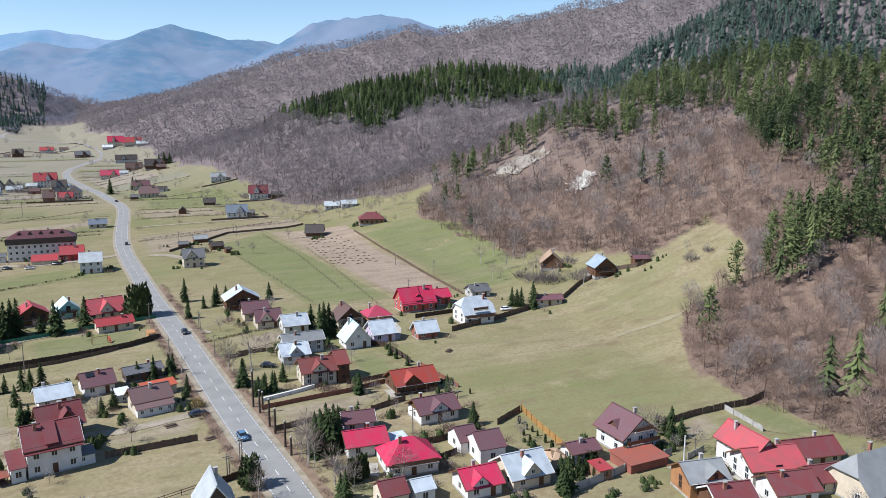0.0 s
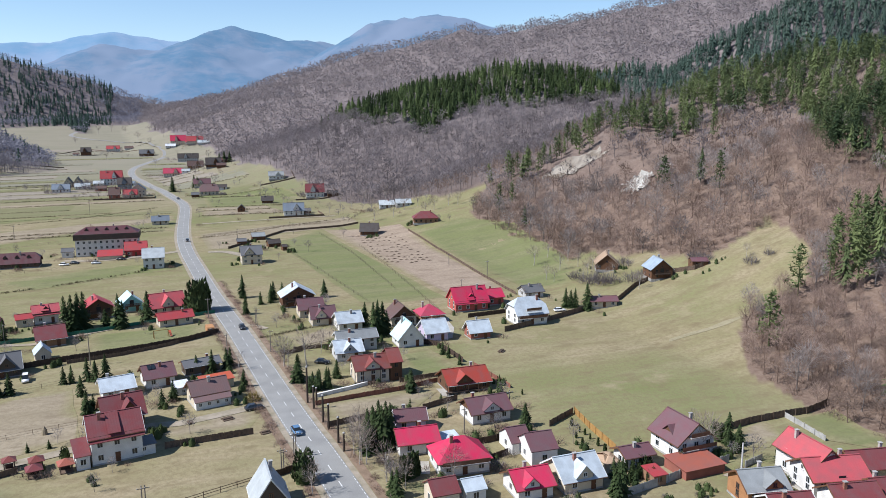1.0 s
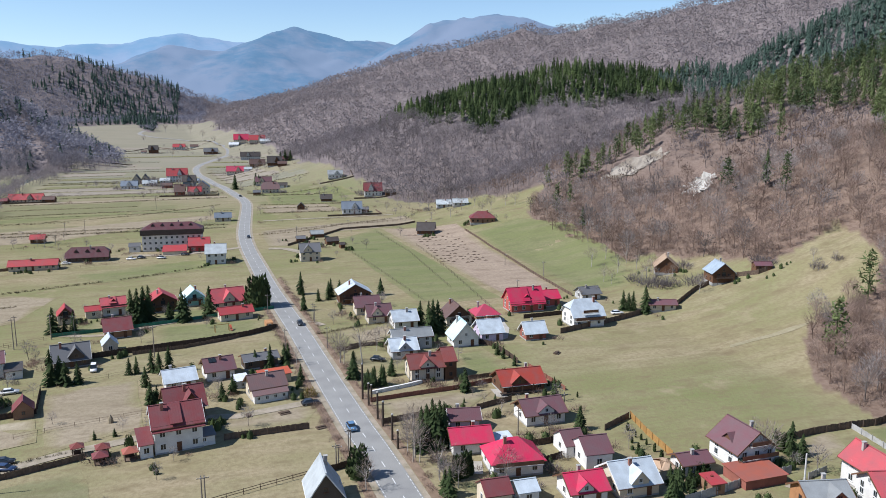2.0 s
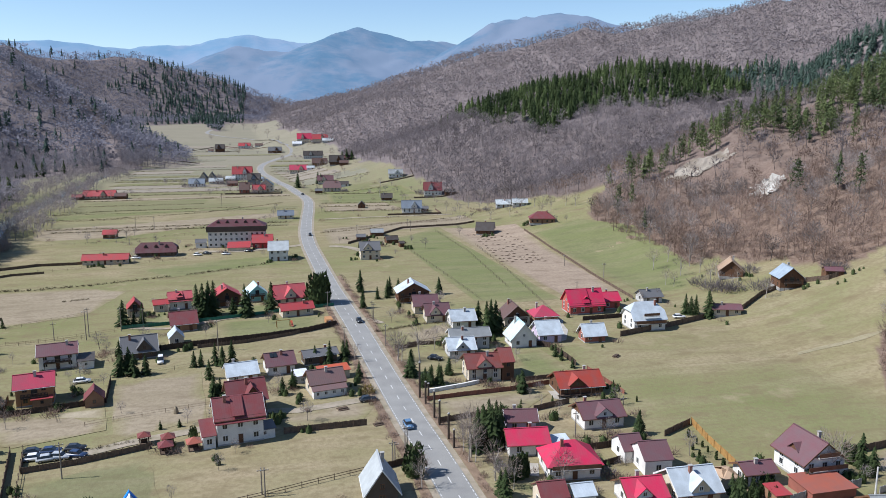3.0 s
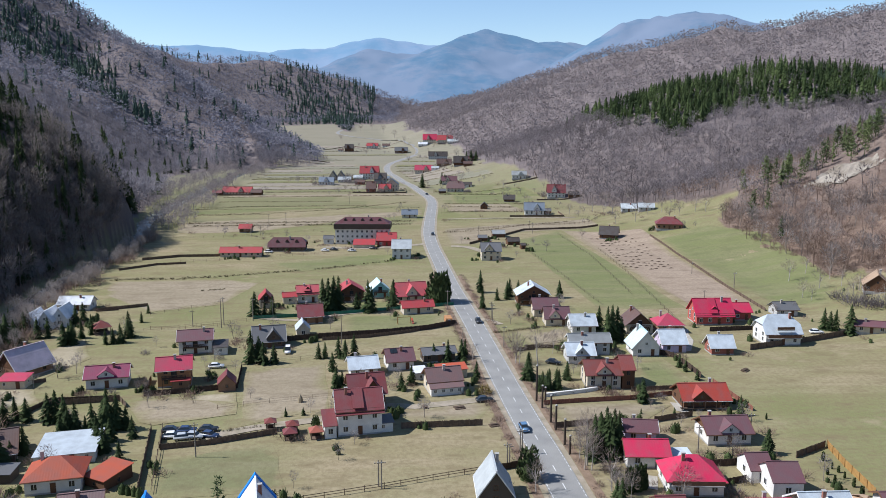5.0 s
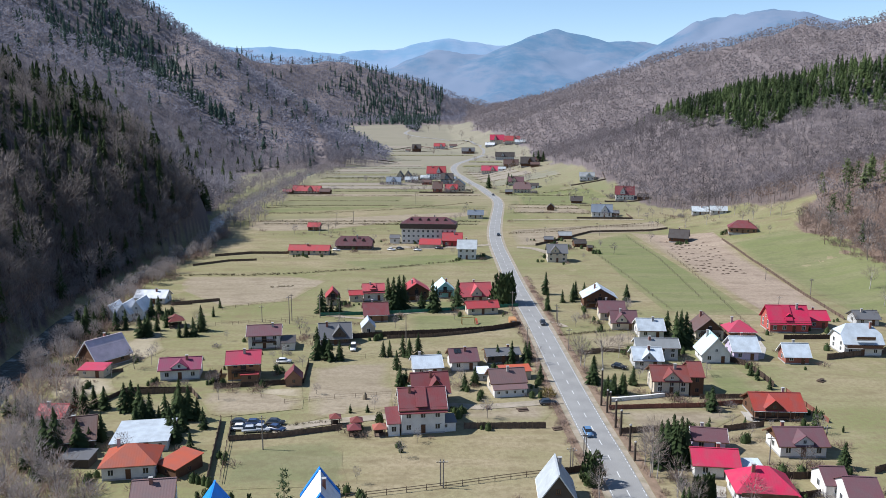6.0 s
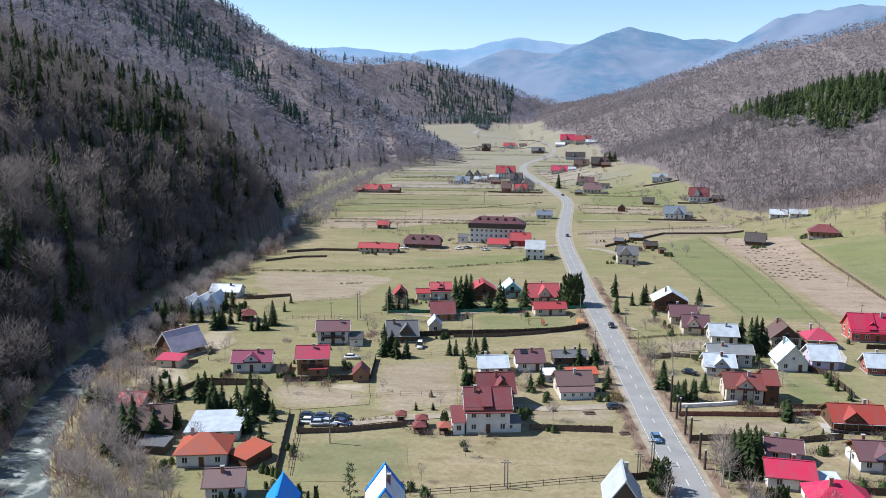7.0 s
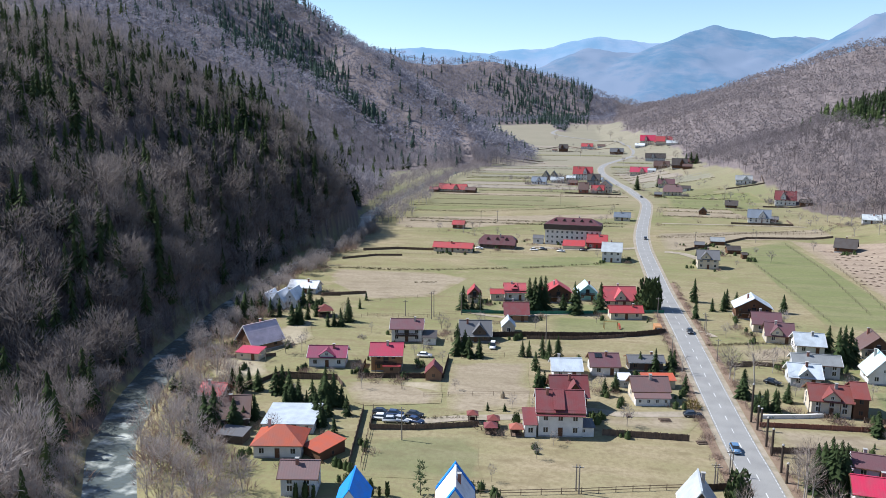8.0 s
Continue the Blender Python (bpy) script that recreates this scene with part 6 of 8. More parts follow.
for step, r0, r1, bare, firs, tall in ((5.6, 90, 300, BARE_NEAR, SPRUCE_NEAR, 1.0), (6.0, 300, 480, BARE_NEXT, SPRUCE_NEAR, 1.0), (7.0, 480, 1000, BARE_MID, SPRUCE_MID, 1.0), (10.8, 1000, 2500, BARE_FAR, SPRUCE_FAR, 1.2)):
    X, Y = slope_trees(*scatter(step, r0, r1))
    # the sunny slope on the right is more open
    open_slope = (X > 140) & (Y < 480) & (Y > 235) & (wave(X, Y, 45, 19) + rng.uniform(-0.5, 0.5, len(X)) > 0.55) & ~inside(X, Y, PINE_TOP)
    X, Y = X[~open_slope], Y[~open_slope]
    hidden = ~in_sight(X, Y, 16)
    keep = ~hidden | (rng.uniform(0, 1, len(X)) < (0.15 if r1 < 1500 else 0.03))
    X, Y, hidden = X[keep], Y[keep], hidden[keep]
    is_fir, is_pine = kinds(X, Y)
    is_pine &= ~hidden | (rng.uniform(0, 1, len(X)) < 0.25)
    n = len(X)
    tone = np.clip(0.38 + 0.4 * wave(X, Y, 90, 21) + rng.uniform(-0.36, 0.38, n), 0, 0.98)
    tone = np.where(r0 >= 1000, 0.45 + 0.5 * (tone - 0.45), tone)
    tone = np.where((X > 470) & (Y < 760), tone + 0.3, tone)     # back-hill trees lightened, with haze put into their tone
    tone = np.clip(tone + np.where(inside(X, Y, SPRUCE_STAND), 0.35 * wave(X, Y, 40, 31), 0), 0, 1)
    tone = np.where((X < -60) & (Y < 560) & (Y > 125) & (hill_height(X, Y) < 110), tone * 0.35, tone)     # tones lowered on the lower left slope to paint in its shade
    hgt = rng.uniform(8.5, 16, n) * tall
    wide = rng.uniform(0.95, 1.45, n) * (1.4 if r0 >= 1000 else 1.0)
    foot = (X < -90) & (path_distance(X, Y, RIVER) < 38)
    hgt = np.where(foot, hgt * 1.3, hgt)     # tall alders stand at the water
    russet = (X > 120) & (Y < 520) & (rng.uniform(0, 1, n) < np.where(Y < 300, 0.85, 0.65))
    hgt = np.where((X > 120) & (Y < 235) & (X < 290), hgt * 0.85, hgt)
    sel = ~is_fir & ~is_pine
    for back, tree_shapes, fir_shapes in ((False, bare, firs), (True, BARE_FAR, SPRUCE_FAR)):
        a, b, c = sel & ~russet & (hidden == back), sel & russet & (hidden == back), is_fir & (hidden == back)
        if r0 < 480:
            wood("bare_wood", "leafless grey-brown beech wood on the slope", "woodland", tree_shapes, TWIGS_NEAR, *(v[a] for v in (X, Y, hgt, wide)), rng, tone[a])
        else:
            # haze is put into these twig colours: bluer left, paler and warmer right
            for side, twig in ((X > 0, TWIGS if r0 < 1000 else TWIGS_FAR_WARM), (X <= 0, TWIGS_HAZED_MID if r0 < 1000 else TWIGS_HAZED_FAR)):
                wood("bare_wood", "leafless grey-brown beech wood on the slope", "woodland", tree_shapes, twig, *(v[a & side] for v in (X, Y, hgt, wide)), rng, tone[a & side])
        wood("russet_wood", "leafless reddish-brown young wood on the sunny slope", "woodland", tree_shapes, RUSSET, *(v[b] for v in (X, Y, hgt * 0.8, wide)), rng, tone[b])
        # distant firs take the needles with haze painted in
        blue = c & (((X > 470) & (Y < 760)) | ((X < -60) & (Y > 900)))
        for firs_here, needles, words in ((c & ~blue, SPRUCE, "dense dark green spruce stand"), (blue, HAZED_FIR, "dense fir stand tinted bluish to suggest haze")):
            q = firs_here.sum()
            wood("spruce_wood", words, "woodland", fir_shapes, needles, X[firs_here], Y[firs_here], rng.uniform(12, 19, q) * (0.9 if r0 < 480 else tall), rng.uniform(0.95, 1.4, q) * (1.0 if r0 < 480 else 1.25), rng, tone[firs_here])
    wood("pine_wood", "yellowish-green pines among bare trees", "woodland", PINE_TREES, PINE, X[is_pine], Y[is_pine], rng.uniform(12, 19, is_pine.sum()), rng.uniform(1.0, 1.35, is_pine.sum()), rng, tone[is_pine])

# low scrub at the foot of the sunny slope and along the river
X, Y = scatter(3.2, 90, 480)
d = path_distance(X, Y, RIVER)
bank = (d > 6.0) & (d < np.interp(Y, [100, 190, 260, 480], [27, 22, 15, 13]) + 6 * wave(X, Y, 40, 23)) & (Y > 100)
foot = ~inside(X, Y, VALLEY) & (inside(X - 30, Y + 10, VALLEY) | inside(X - 12, Y - 8, VALLEY)) & (X > 100)
low = (bank | foot) & (rng.uniform(0, 1, len(X)) < 0.75)
wood("river_scrub", "dense leafless brown scrub along the bank", "scrub", BUSHES, RUSSET, X[low & bank], Y[low & bank], rng.uniform(2.5, 5.5, (low & bank).sum()), rng.uniform(0.8, 1.3, (low & bank).sum()), rng, np.full((low & bank).sum(), 0.45))
wood("slope_scrub", "low reddish-brown scrub at the foot of the slope", "scrub", BUSHES, RUSSET, X[low & foot], Y[low & foot], rng.uniform(1.5, 3.5, (low & foot).sum()), rng.uniform(0.8, 1.3, (low & foot).sum()), rng, np.full((low & foot).sum(), 0.4))
X, Y = scatter(2.5, 90, 480)
d = path_distance(X, Y, RIVER)
steep = (X < -95) & (hill_height(X, Y) > 0.4) & (hill_height(X, Y) < 62) & (d > 6.5) & (d < 48)
n = steep.sum()
# low tones put some of the bank's shade into the scrub's colour
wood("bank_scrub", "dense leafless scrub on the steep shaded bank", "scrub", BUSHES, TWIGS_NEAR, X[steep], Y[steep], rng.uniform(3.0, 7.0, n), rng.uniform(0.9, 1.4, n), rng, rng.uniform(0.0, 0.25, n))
X, Y = scatter(3.2, 90, 480)
d = path_distance(X, Y, RIVER)
bank = (d > 6.0) & (d < np.interp(Y, [100, 190, 260, 480], [27, 22, 15, 13]) + 6 * wave(X, Y, 40, 23)) & (Y > 100)
tall_bank = bank & (rng.uniform(0, 1, len(X)) < 0.28)
n = tall_bank.sum()
wood("river_trees", "slender leafless alders along the river", "woodland", BARE_NEAR, TWIGS_NEAR, X[tall_bank], Y[tall_bank], rng.uniform(6, 10.5, n), rng.uniform(0.9, 1.4, n), rng, rng.uniform(0.3, 0.8, n))
X, Y = scatter(6.5, 480, 1500)
d = path_distance(X, Y, RIVER)
bank = (d > 7) & (d < 26 + 12 * wave(X, Y, 70, 29)) & inside(X, Y, VALLEY)
n = bank.sum()
wood("river_trees", "leafless grey trees along the far river bank", "woodland", BARE_MID, TWIGS, X[bank], Y[bank], rng.uniform(7, 12, n), rng.uniform(1, 1.4, n), rng, rng.uniform(0.3, 0.8, n))


# ---------- garden plants ----------
def two_meshes(name, shape, trunk_material, crown_material):
    (tv, tf), (cv, cf) = shape
    return raw_mesh(name + "_trunk", tv, tf, trunk_material), raw_mesh(name + "_crown", cv, cf, crown_material, np.full(len(cv), 0.12))


prng = np.random.default_rng(11)
KINDS = {
    "spruce": ([two_meshes("spruce", spruce_shape(prng, 18, 9, 0.24, 0.03, 0.05, 1.1), BARK, SPRUCE) for _ in range(6)], "spruce_tree", "dark green spruce tree in a garden", "tree"),
    "thuja": ([two_meshes("thuja", column_shape(prng, 150), BARK, THUJA) for _ in range(2)], "thuja_tree", "small columnar green thuja", "tree"),
    "bushy": ([two_meshes("bushy", column_shape(prng, 220, 0.26), BARK, THUJA) for _ in range(2)], "evergreen_tree", "broad dense green cypress tree", "tree"),
    "gold": ([two_meshes("gold", bush_shape(prng, 260, 0.035), BARK, GOLD)], "forsythia_bush", "yellow flowering forsythia bush", "bush"),
    "bare": ([two_meshes("bare", bare_shape(prng, 190, 0.0075, 10, 5, 0.22), PALE_BARK, GARDEN_TWIGS) for _ in range(4)], "bare_tree", "leafless garden tree with pale bark", "tree"),
    "bush": ([two_meshes("bush", bush_shape(prng, 200, 0.028), BARK, TWIGS) for _ in range(2)], "bare_bush", "leafless rounded brown bush in the grass", "bush"),
    "pine": ([two_meshes("pine", pine_shape(prng, 18, 14, 0.12, 0.24), BARK, PINE)], "pine_tree", "bushy green pine tree", "tree"),
}


def off_road(x, y, gap):
    """The x of a place, moved off the carriageway where it stands too near."""
    mid = float(np.interp(y, [p.y for p in road_line], [p.x for p in road_line]))
    if abs(x - mid) >= gap:
        return x
    return mid + math.copysign(gap, x - mid)


def plant(kind, x, y, height):
    x = off_road(x, y, 5.9)
    shapes, name, label, category = KINDS[kind]
    ob = thing(name, x, y, random.uniform(0, 360), label, category)
    wide = random.uniform(1.0, 1.4)
    height *= 0.55 if kind == "gold" else 1.2
    ob.scale = (height * wide, height * wide, height)
    trunk, crown = random.choice(shapes)
    share("trunk", trunk, ob, Matrix())
    share("crown", crown, ob, Matrix())


POLE_WOOD = paint("pole_wood", (0.22, 0.19, 0.16), rough=0.9)
POST_WOOD = paint("post_wood", (0.06, 0.045, 0.035), rough=0.9)


def tube(bm, x, y, z0, z1, r0, r1, sides=8):
    a = [bm.verts.new((x + r0 * math.cos(6.2832 * i / sides), y + r0 * math.sin(6.2832 * i / sides), z0)) for i in range(sides)]
    b = [bm.verts.new((x + r1 * math.cos(6.2832 * i / sides), y + r1 * math.sin(6.2832 * i / sides), z1)) for i in range(sides)]
    for i in range(sides):
        j = (i + 1) % sides
        bm.faces.new((a[i], a[j], b[j], b[i]))
    bm.faces.new(b)


def pole(x, y, h):
    """A power pole with a cross-arm and insulators."""
    x = off_road(x, y, 4.9)
    ob = thing("power_pole", x, y, 8, "grey wooden power pole with a cross-arm", "pole", "power poles")
    bm = bmesh.new()
    tube(bm, 0, 0, -0.5, h, 0.15, 0.10)
    part("shaft", bm, POLE_WOOD, ob)
    bm = bmesh.new()
    box(bm, -0.8, 0.8, -0.16, -0.05, h - 0.6, h - 0.48)
    arm = part("cross_arm", bm, POLE_WOOD, ob)
    for px in (-0.7, 0.0, 0.7):
        bm = bmesh.new()
        tube(bm, px, -0.1, h - 0.48, h - 0.28, 0.05, 0.03, 6)
        part("insulator", bm, FRAME_WHITE, arm)


def post(x, y, h):
    x = off_road(x, y, 4.9)
    ob = thing("timber_post", x, y, 0, "stout dark timber post beside the road", "post", "roadside posts")
    bm = bmesh.new()
    tube(bm, 0, 0, -0.4, h * 0.96, 0.26, 0.22, 9)
    part("shaft", bm, POST_WOOD, ob)
    bm = bmesh.new()
    tube(bm, 0, 0, h * 0.96, h, 0.3, 0.16, 9)
    part("cap", bm, CONCRETE, ob)


def whitepole(x, y, h):
    x = off_road(x, y, 4.9)
    ob = thing("concrete_pole", x, y, 0, "pale tapered concrete pole beside a yard", "pole")
    bm = bmesh.new()
    tube(bm, 0, 0, -0.4, h, 0.2, 0.13, 8)
    part("shaft", bm, paint("pale_concrete", (0.62, 0.61, 0.58)), ob)


# ---------- fences ----------
RAW_WOOD = paint("yellow_wood", (0.36, 0.21, 0.07), (0.28, 0.15, 0.05), rough=0.8)
RED_WALL = paint("red_fence", (0.24, 0.10, 0.07), (0.17, 0.07, 0.05), rough=0.85)
GREEN_MESH = paint("green_sheet", (0.03, 0.17, 0.11), rough=0.6)
HEDGE = foliage("dry_hedge", (0.06, 0.05, 0.03), (0.14, 0.115, 0.065))
FENCE = {"plank": (OLD_WOOD, "weathered brown wooden plank fence"), "wall": (DARK_WOOD, "dark solid timber board fence"), "green": (GREEN_MESH, "low green sheet-metal garden fence"),
         "wire": (OLD_WOOD, "wire fence on thin wooden posts"), "rail": (OLD_WOOD, "grey split-rail wooden field fence"), "yellow": (RAW_WOOD, "new yellow pine plank fence"),
         "red": (RED_WALL, "low reddish-brown garden wall panels"), "concrete": (CONCRETE, "pale grey concrete garden wall")}
post_me = {}
for key, (mt, _) in FENCE.items():
    bm = bmesh.new()
    r = 0.05 if key == "wire" else 0.08
    tube(bm, 0, 0, -0.3, 1.0, r, r, 5)
    me = bpy.data.meshes.new("post")
    bm.to_mesh(me)
    bm.free()
    me.materials.append(mt)
    post_me[key] = me


def fence(kind, height, points):
    if kind in ("hedge", "thujahedge"):
        return hedge(kind, height, points)
    mt, words = FENCE[kind]
    ob = thing("fence", points[0][0], points[0][1], 0, words, "fence", z=0)
    ob.matrix_basis = Matrix()
    gap = {"wire": 5.5, "rail": 3.5}.get(kind, 3.2)
    rnd = random.Random(int(points[0][0] * 13 + points[0][1]))
    for a, b in zip(points[:-1], points[1:]):
        a, b = Vector(a), Vector(b)
        n = max(1, round((b - a).length / gap))
        if n > 60:
            n = 60
        for i in range(n):
            p, q = a.lerp(b, i / n), a.lerp(b, (i + 1) / n)
            zp, zq = ground_at(p.x, p.y), ground_at(q.x, q.y)
            share("post", post_me[kind], ob, Matrix.Translation((p.x, p.y, zp)) @ Matrix.Diagonal((1, 1, height + 0.15, 1)))
            t = (q - p).normalized()
            s = Vector((-t.y, t.x))
            bm = bmesh.new()

            def strip(h0, h1, off, th):
                v = []
                for pt, z in ((p, zp), (q, zq)):
                    for o in (off, off + th):
                        for h in (h0, h1):
                            v.append(bm.verts.new((pt.x + s.x * o, pt.y + s.y * o, z + h)))
                for f in ((0, 1, 5, 4), (2, 6, 7, 3), (1, 3, 7, 5), (0, 4, 6, 2), (0, 2, 3, 1), (4, 5, 7, 6)):
                    bm.faces.new([v[k] for k in f])

            if kind in ("wire", "rail"):
                for h in (0.45, 0.95) if kind == "wire" else (0.4, 0.85):
                    strip(h * height, h * height + (0.035 if kind == "wire" else 0.12), 0.07, 0.04)
                    part(kind, bm, mt, ob)
                    bm = bmesh.new()
                bm.free()
            else:
                # one panel of boards with uneven tops and open joints
                m = max(2, int((q - p).length / 0.5))
                rows = []
                for j in range(m * 2 + 1):
                    c = p.lerp(q, j / (m * 2))
                    z = zp + (zq - zp) * j / (m * 2)
                    h = height * rnd.uniform(0.93, 1.05)
                    o = 0.05 if j % 2 else 0.09
                    rows.append([bm.verts.new((c.x + s.x * k, c.y + s.y * k, z + e)) for k, e in ((o, -0.15), (o, h), (o + 0.05, h), (o + 0.05, -0.15))])
                for r0, r1 in zip(rows[:-1], rows[1:]):
                    for k in range(3):
                        bm.faces.new((r0[k], r1[k], r1[k + 1], r0[k + 1]))
                part("panel", bm, mt, ob)


def hedge(kind, height, points):
    """A low bank of dry stems, or a row of clipped thujas."""
    X, Y = [], []
    rnd = np.random.default_rng(int(abs(points[0][0] * 7 + points[0][1])))
    far_off = math.hypot(*points[0]) > 350
    for a, b in zip(points[:-1], points[1:]):
        n = max(2, int(math.dist(a, b) / (2.0 if far_off else 0.9)))
        u = np.arange(n) / n
        X.append(a[0] + (b[0] - a[0]) * u)
        Y.append(a[1] + (b[1] - a[1]) * u)
    X, Y = np.concatenate(X), np.concatenate(Y)
    n = len(X)
    X, Y = X + rnd.normal(0, 0.25, n), Y + rnd.normal(0, 0.25, n)
    shapes = [bush_shape(rnd, 16 if far_off else 45, 0.2 if far_off else 0.09) for _ in range(2)]
    green = kind == "thujahedge"
    wood("hedge", "low clipped evergreen hedge" if green else "low bank of dry grass and brush between fields", "hedge", shapes, THUJA if green else HEDGE, X, Y, np.full(n, height) * rnd.uniform(0.6, 1.2, n), np.full(n, 1.9 if far_off else 1.0), rnd, rnd.uniform(0.1, 0.6, n))


# ---------- garden trees, poles ----------
plant("spruce", -102.5, 166.8, 4.7)
plant("spruce", -105.8, 168.5, 4.3)
plant("spruce", -100.0, 167.1, 4.8)
plant("spruce", -92.5, 173.7, 4.9)
plant("spruce", -89.4, 171.8, 5.8)
plant("spruce", -88.4, 174.7, 4.9)
plant("spruce", -85.5, 173.8, 5.0)
plant("spruce", -80.2, 172.8, 6.1)
plant("spruce", -78.7, 173.4, 6.5)
plant("spruce", -72.8, 165.6, 5.5)
plant("spruce", -71.4, 166.1, 6.2)
plant("spruce", -67.9, 166.5, 6.0)
plant("spruce", -65.0, 167.6, 8.7)
plant("spruce", -63.2, 168.3, 7.0)
plant("spruce", -61.1, 168.0, 4.8)
plant("spruce", -92.1, 151.9, 4.2)
plant("spruce", -85.4, 147.1, 8.1)
plant("spruce", -83.1, 147.1, 9.4)
plant("spruce", -82.6, 140.0, 4.9)
plant("spruce", -79.5, 149.2, 6.7)
plant("spruce", -78.6, 152.0, 4.2)
plant("spruce", -77.9, 156.1, 5.4)
plant("spruce", -61.8, 156.1, 5.3)
plant("spruce", -57.2, 152.0, 3.6)
plant("spruce", -58.2, 163.2, 4.4)
plant("spruce", -64.4, 159.7, 6.1)
plant("spruce", -62.4, 161.7, 4.6)
plant("spruce", -69.2, 165.9, 3.7)
plant("spruce", -73.7, 163.9, 4.4)
plant("spruce", -121.3, 233.1, 7.6)
plant("spruce", -118.5, 233.4, 8.8)
plant("spruce", -117.5, 236.2, 6.6)
plant("spruce", -125.6, 262.1, 4.8)
plant("spruce", -124.3, 265.0, 4.9)
plant("spruce", -101.7, 233.3, 6.5)
plant("spruce", -99.3, 234.3, 6.4)
plant("spruce", -108.1, 258.7, 5.9)
plant("spruce", -106.8, 261.5, 5.9)
plant("spruce", -118.9, 214.4, 2.9)
plant("spruce", -87.5, 234.6, 4.3)
plant("spruce", -85.5, 235.3, 5.3)
plant("spruce", -84.8, 241.1, 7.3)
plant("spruce", -86.7, 259.0, 3.4)
plant("spruce", -88.3, 271.5, 2.9)
plant("spruce", -89.5, 233.9, 4.3)
plant("spruce", -119.0, 232.0, 6.4)
plant("spruce", -101.1, 235.8, 5.4)
plant("spruce", -50.3, 266.4, 7.5)
plant("spruce", -47.0, 267.0, 4.1)
plant("spruce", -44.3, 267.5, 6.2)
plant("spruce", -27.1, 270.8, 10.2)
plant("spruce", -25.1, 271.0, 10.3)
plant("spruce", -23.2, 272.1, 10.8)
plant("spruce", -21.8, 274.4, 10.4)
plant("spruce", -15.3, 273.7, 5.4)
plant("spruce", -11.0, 268.8, 10.1)
plant("spruce", -9.8, 269.8, 7.9)
plant("spruce", -2.1, 276.3, 8.9)
plant("spruce", -41.9, 213.9, 8.3)
plant("spruce", -39.8, 214.3, 6.6)
plant("spruce", -38.3, 212.5, 5.6)
plant("spruce", -35.4, 213.0, 5.1)
plant("spruce", -23.3, 216.7, 4.2)
plant("spruce", -21.4, 216.9, 4.3)
plant("spruce", -17.6, 217.3, 5.6)
plant("spruce", -15.6, 216.4, 4.9)
plant("spruce", -13.1, 217.6, 6.0)
plant("spruce", -18.4, 205.6, 4.7)
plant("spruce", -16.3, 192.0, 5.0)
plant("spruce", -14.9, 193.1, 3.8)
plant("spruce", 0.4, 189.4, 4.1)
plant("spruce", 3.1, 193.7, 4.5)
plant("spruce", 9.7, 212.5, 4.6)
plant("spruce", 13.7, 211.2, 5.8)
plant("spruce", 17.8, 214.1, 5.2)
plant("spruce", 19.0, 216.1, 4.7)
plant("spruce", 20.4, 196.9, 4.2)
plant("spruce", -26.6, 173.4, 2.0)
plant("spruce", -22.6, 174.0, 1.7)
plant("bushy", 13.8, 281.0, 9.5)
plant("bushy", 15.7, 281.0, 10.2)
plant("bushy", 17.2, 284.0, 8.3)
plant("bushy", -19.0, 166.8, 2.4)
plant("gold", 21.2, 186.1, 5.7)
plant("spruce", 42.5, 289.6, 6.3)
plant("spruce", 46.0, 291.1, 5.4)
plant("spruce", 30.0, 271.5, 6.4)
plant("spruce", 61.3, 286.2, 5.4)
plant("spruce", 65.2, 242.8, 6.8)
plant("spruce", 64.0, 228.0, 9.8)
plant("spruce", 65.6, 228.6, 10.3)
plant("spruce", 67.3, 229.2, 9.6)
plant("spruce", 69.2, 230.9, 6.5)
plant("spruce", 34.6, 198.2, 5.9)
plant("spruce", 37.7, 187.8, 4.5)
plant("spruce", 40.7, 188.3, 4.6)
plant("spruce", 35.5, 187.2, 3.6)
plant("spruce", 59.8, 179.7, 4.7)
plant("spruce", 41.4, 153.8, 6.2)
plant("spruce", 41.9, 151.3, 7.4)
plant("spruce", 43.1, 151.1, 8.3)
plant("spruce", 45.5, 153.7, 7.0)
plant("spruce", 47.0, 155.5, 6.0)
plant("spruce", 45.2, 156.0, 5.2)
plant("spruce", 77.9, 203.6, 3.4)
plant("spruce", 78.3, 200.0, 3.2)
plant("spruce", 78.9, 193.0, 2.8)
plant("spruce", 59.4, 177.6, 5.2)
plant("spruce", 79.6, 168.4, 4.4)
plant("spruce", 76.0, 147.4, 4.8)
plant("spruce", 56.7, 170.6, 1.3)
plant("spruce", 39.4, 126.7, 5.2)
plant("spruce", 63.8, 168.1, 2.2)
plant("thuja", 42.7, 133.9, 3.8)
plant("thuja", 43.7, 133.4, 3.6)
plant("thuja", 44.8, 133.2, 3.5)
plant("thuja", 46.0, 133.8, 2.8)
plant("thuja", 84.7, 165.8, 1.3)
plant("bare", 36.1, 142.5, 8.1)
plant("bare", 37.8, 142.1, 6.9)
plant("bare", 39.5, 133.6, 7.4)
plant("bare", 52.3, 131.5, 5.6)
plant("bare", 36.6, 147.1, 6.8)
plant("bare", 26.1, 133.4, 6.0)
plant("bare", 37.5, 144.5, 7.8)
plant("bare", 60.9, 167.9, 3.0)
plant("bare", 25.5, 139.3, 5.8)
plant("bare", 19.4, 132.3, 3.2)
plant("bushy", 25.1, 139.4, 5.5)
plant("bare", 30.9, 209.5, 8.4)
plant("bare", 32.9, 210.2, 7.6)
plant("bare", 33.6, 208.0, 6.3)
plant("bare", 38.9, 208.0, 10.1)
plant("bare", 45.0, 217.6, 6.2)
plant("bare", 37.9, 153.5, 5.6)
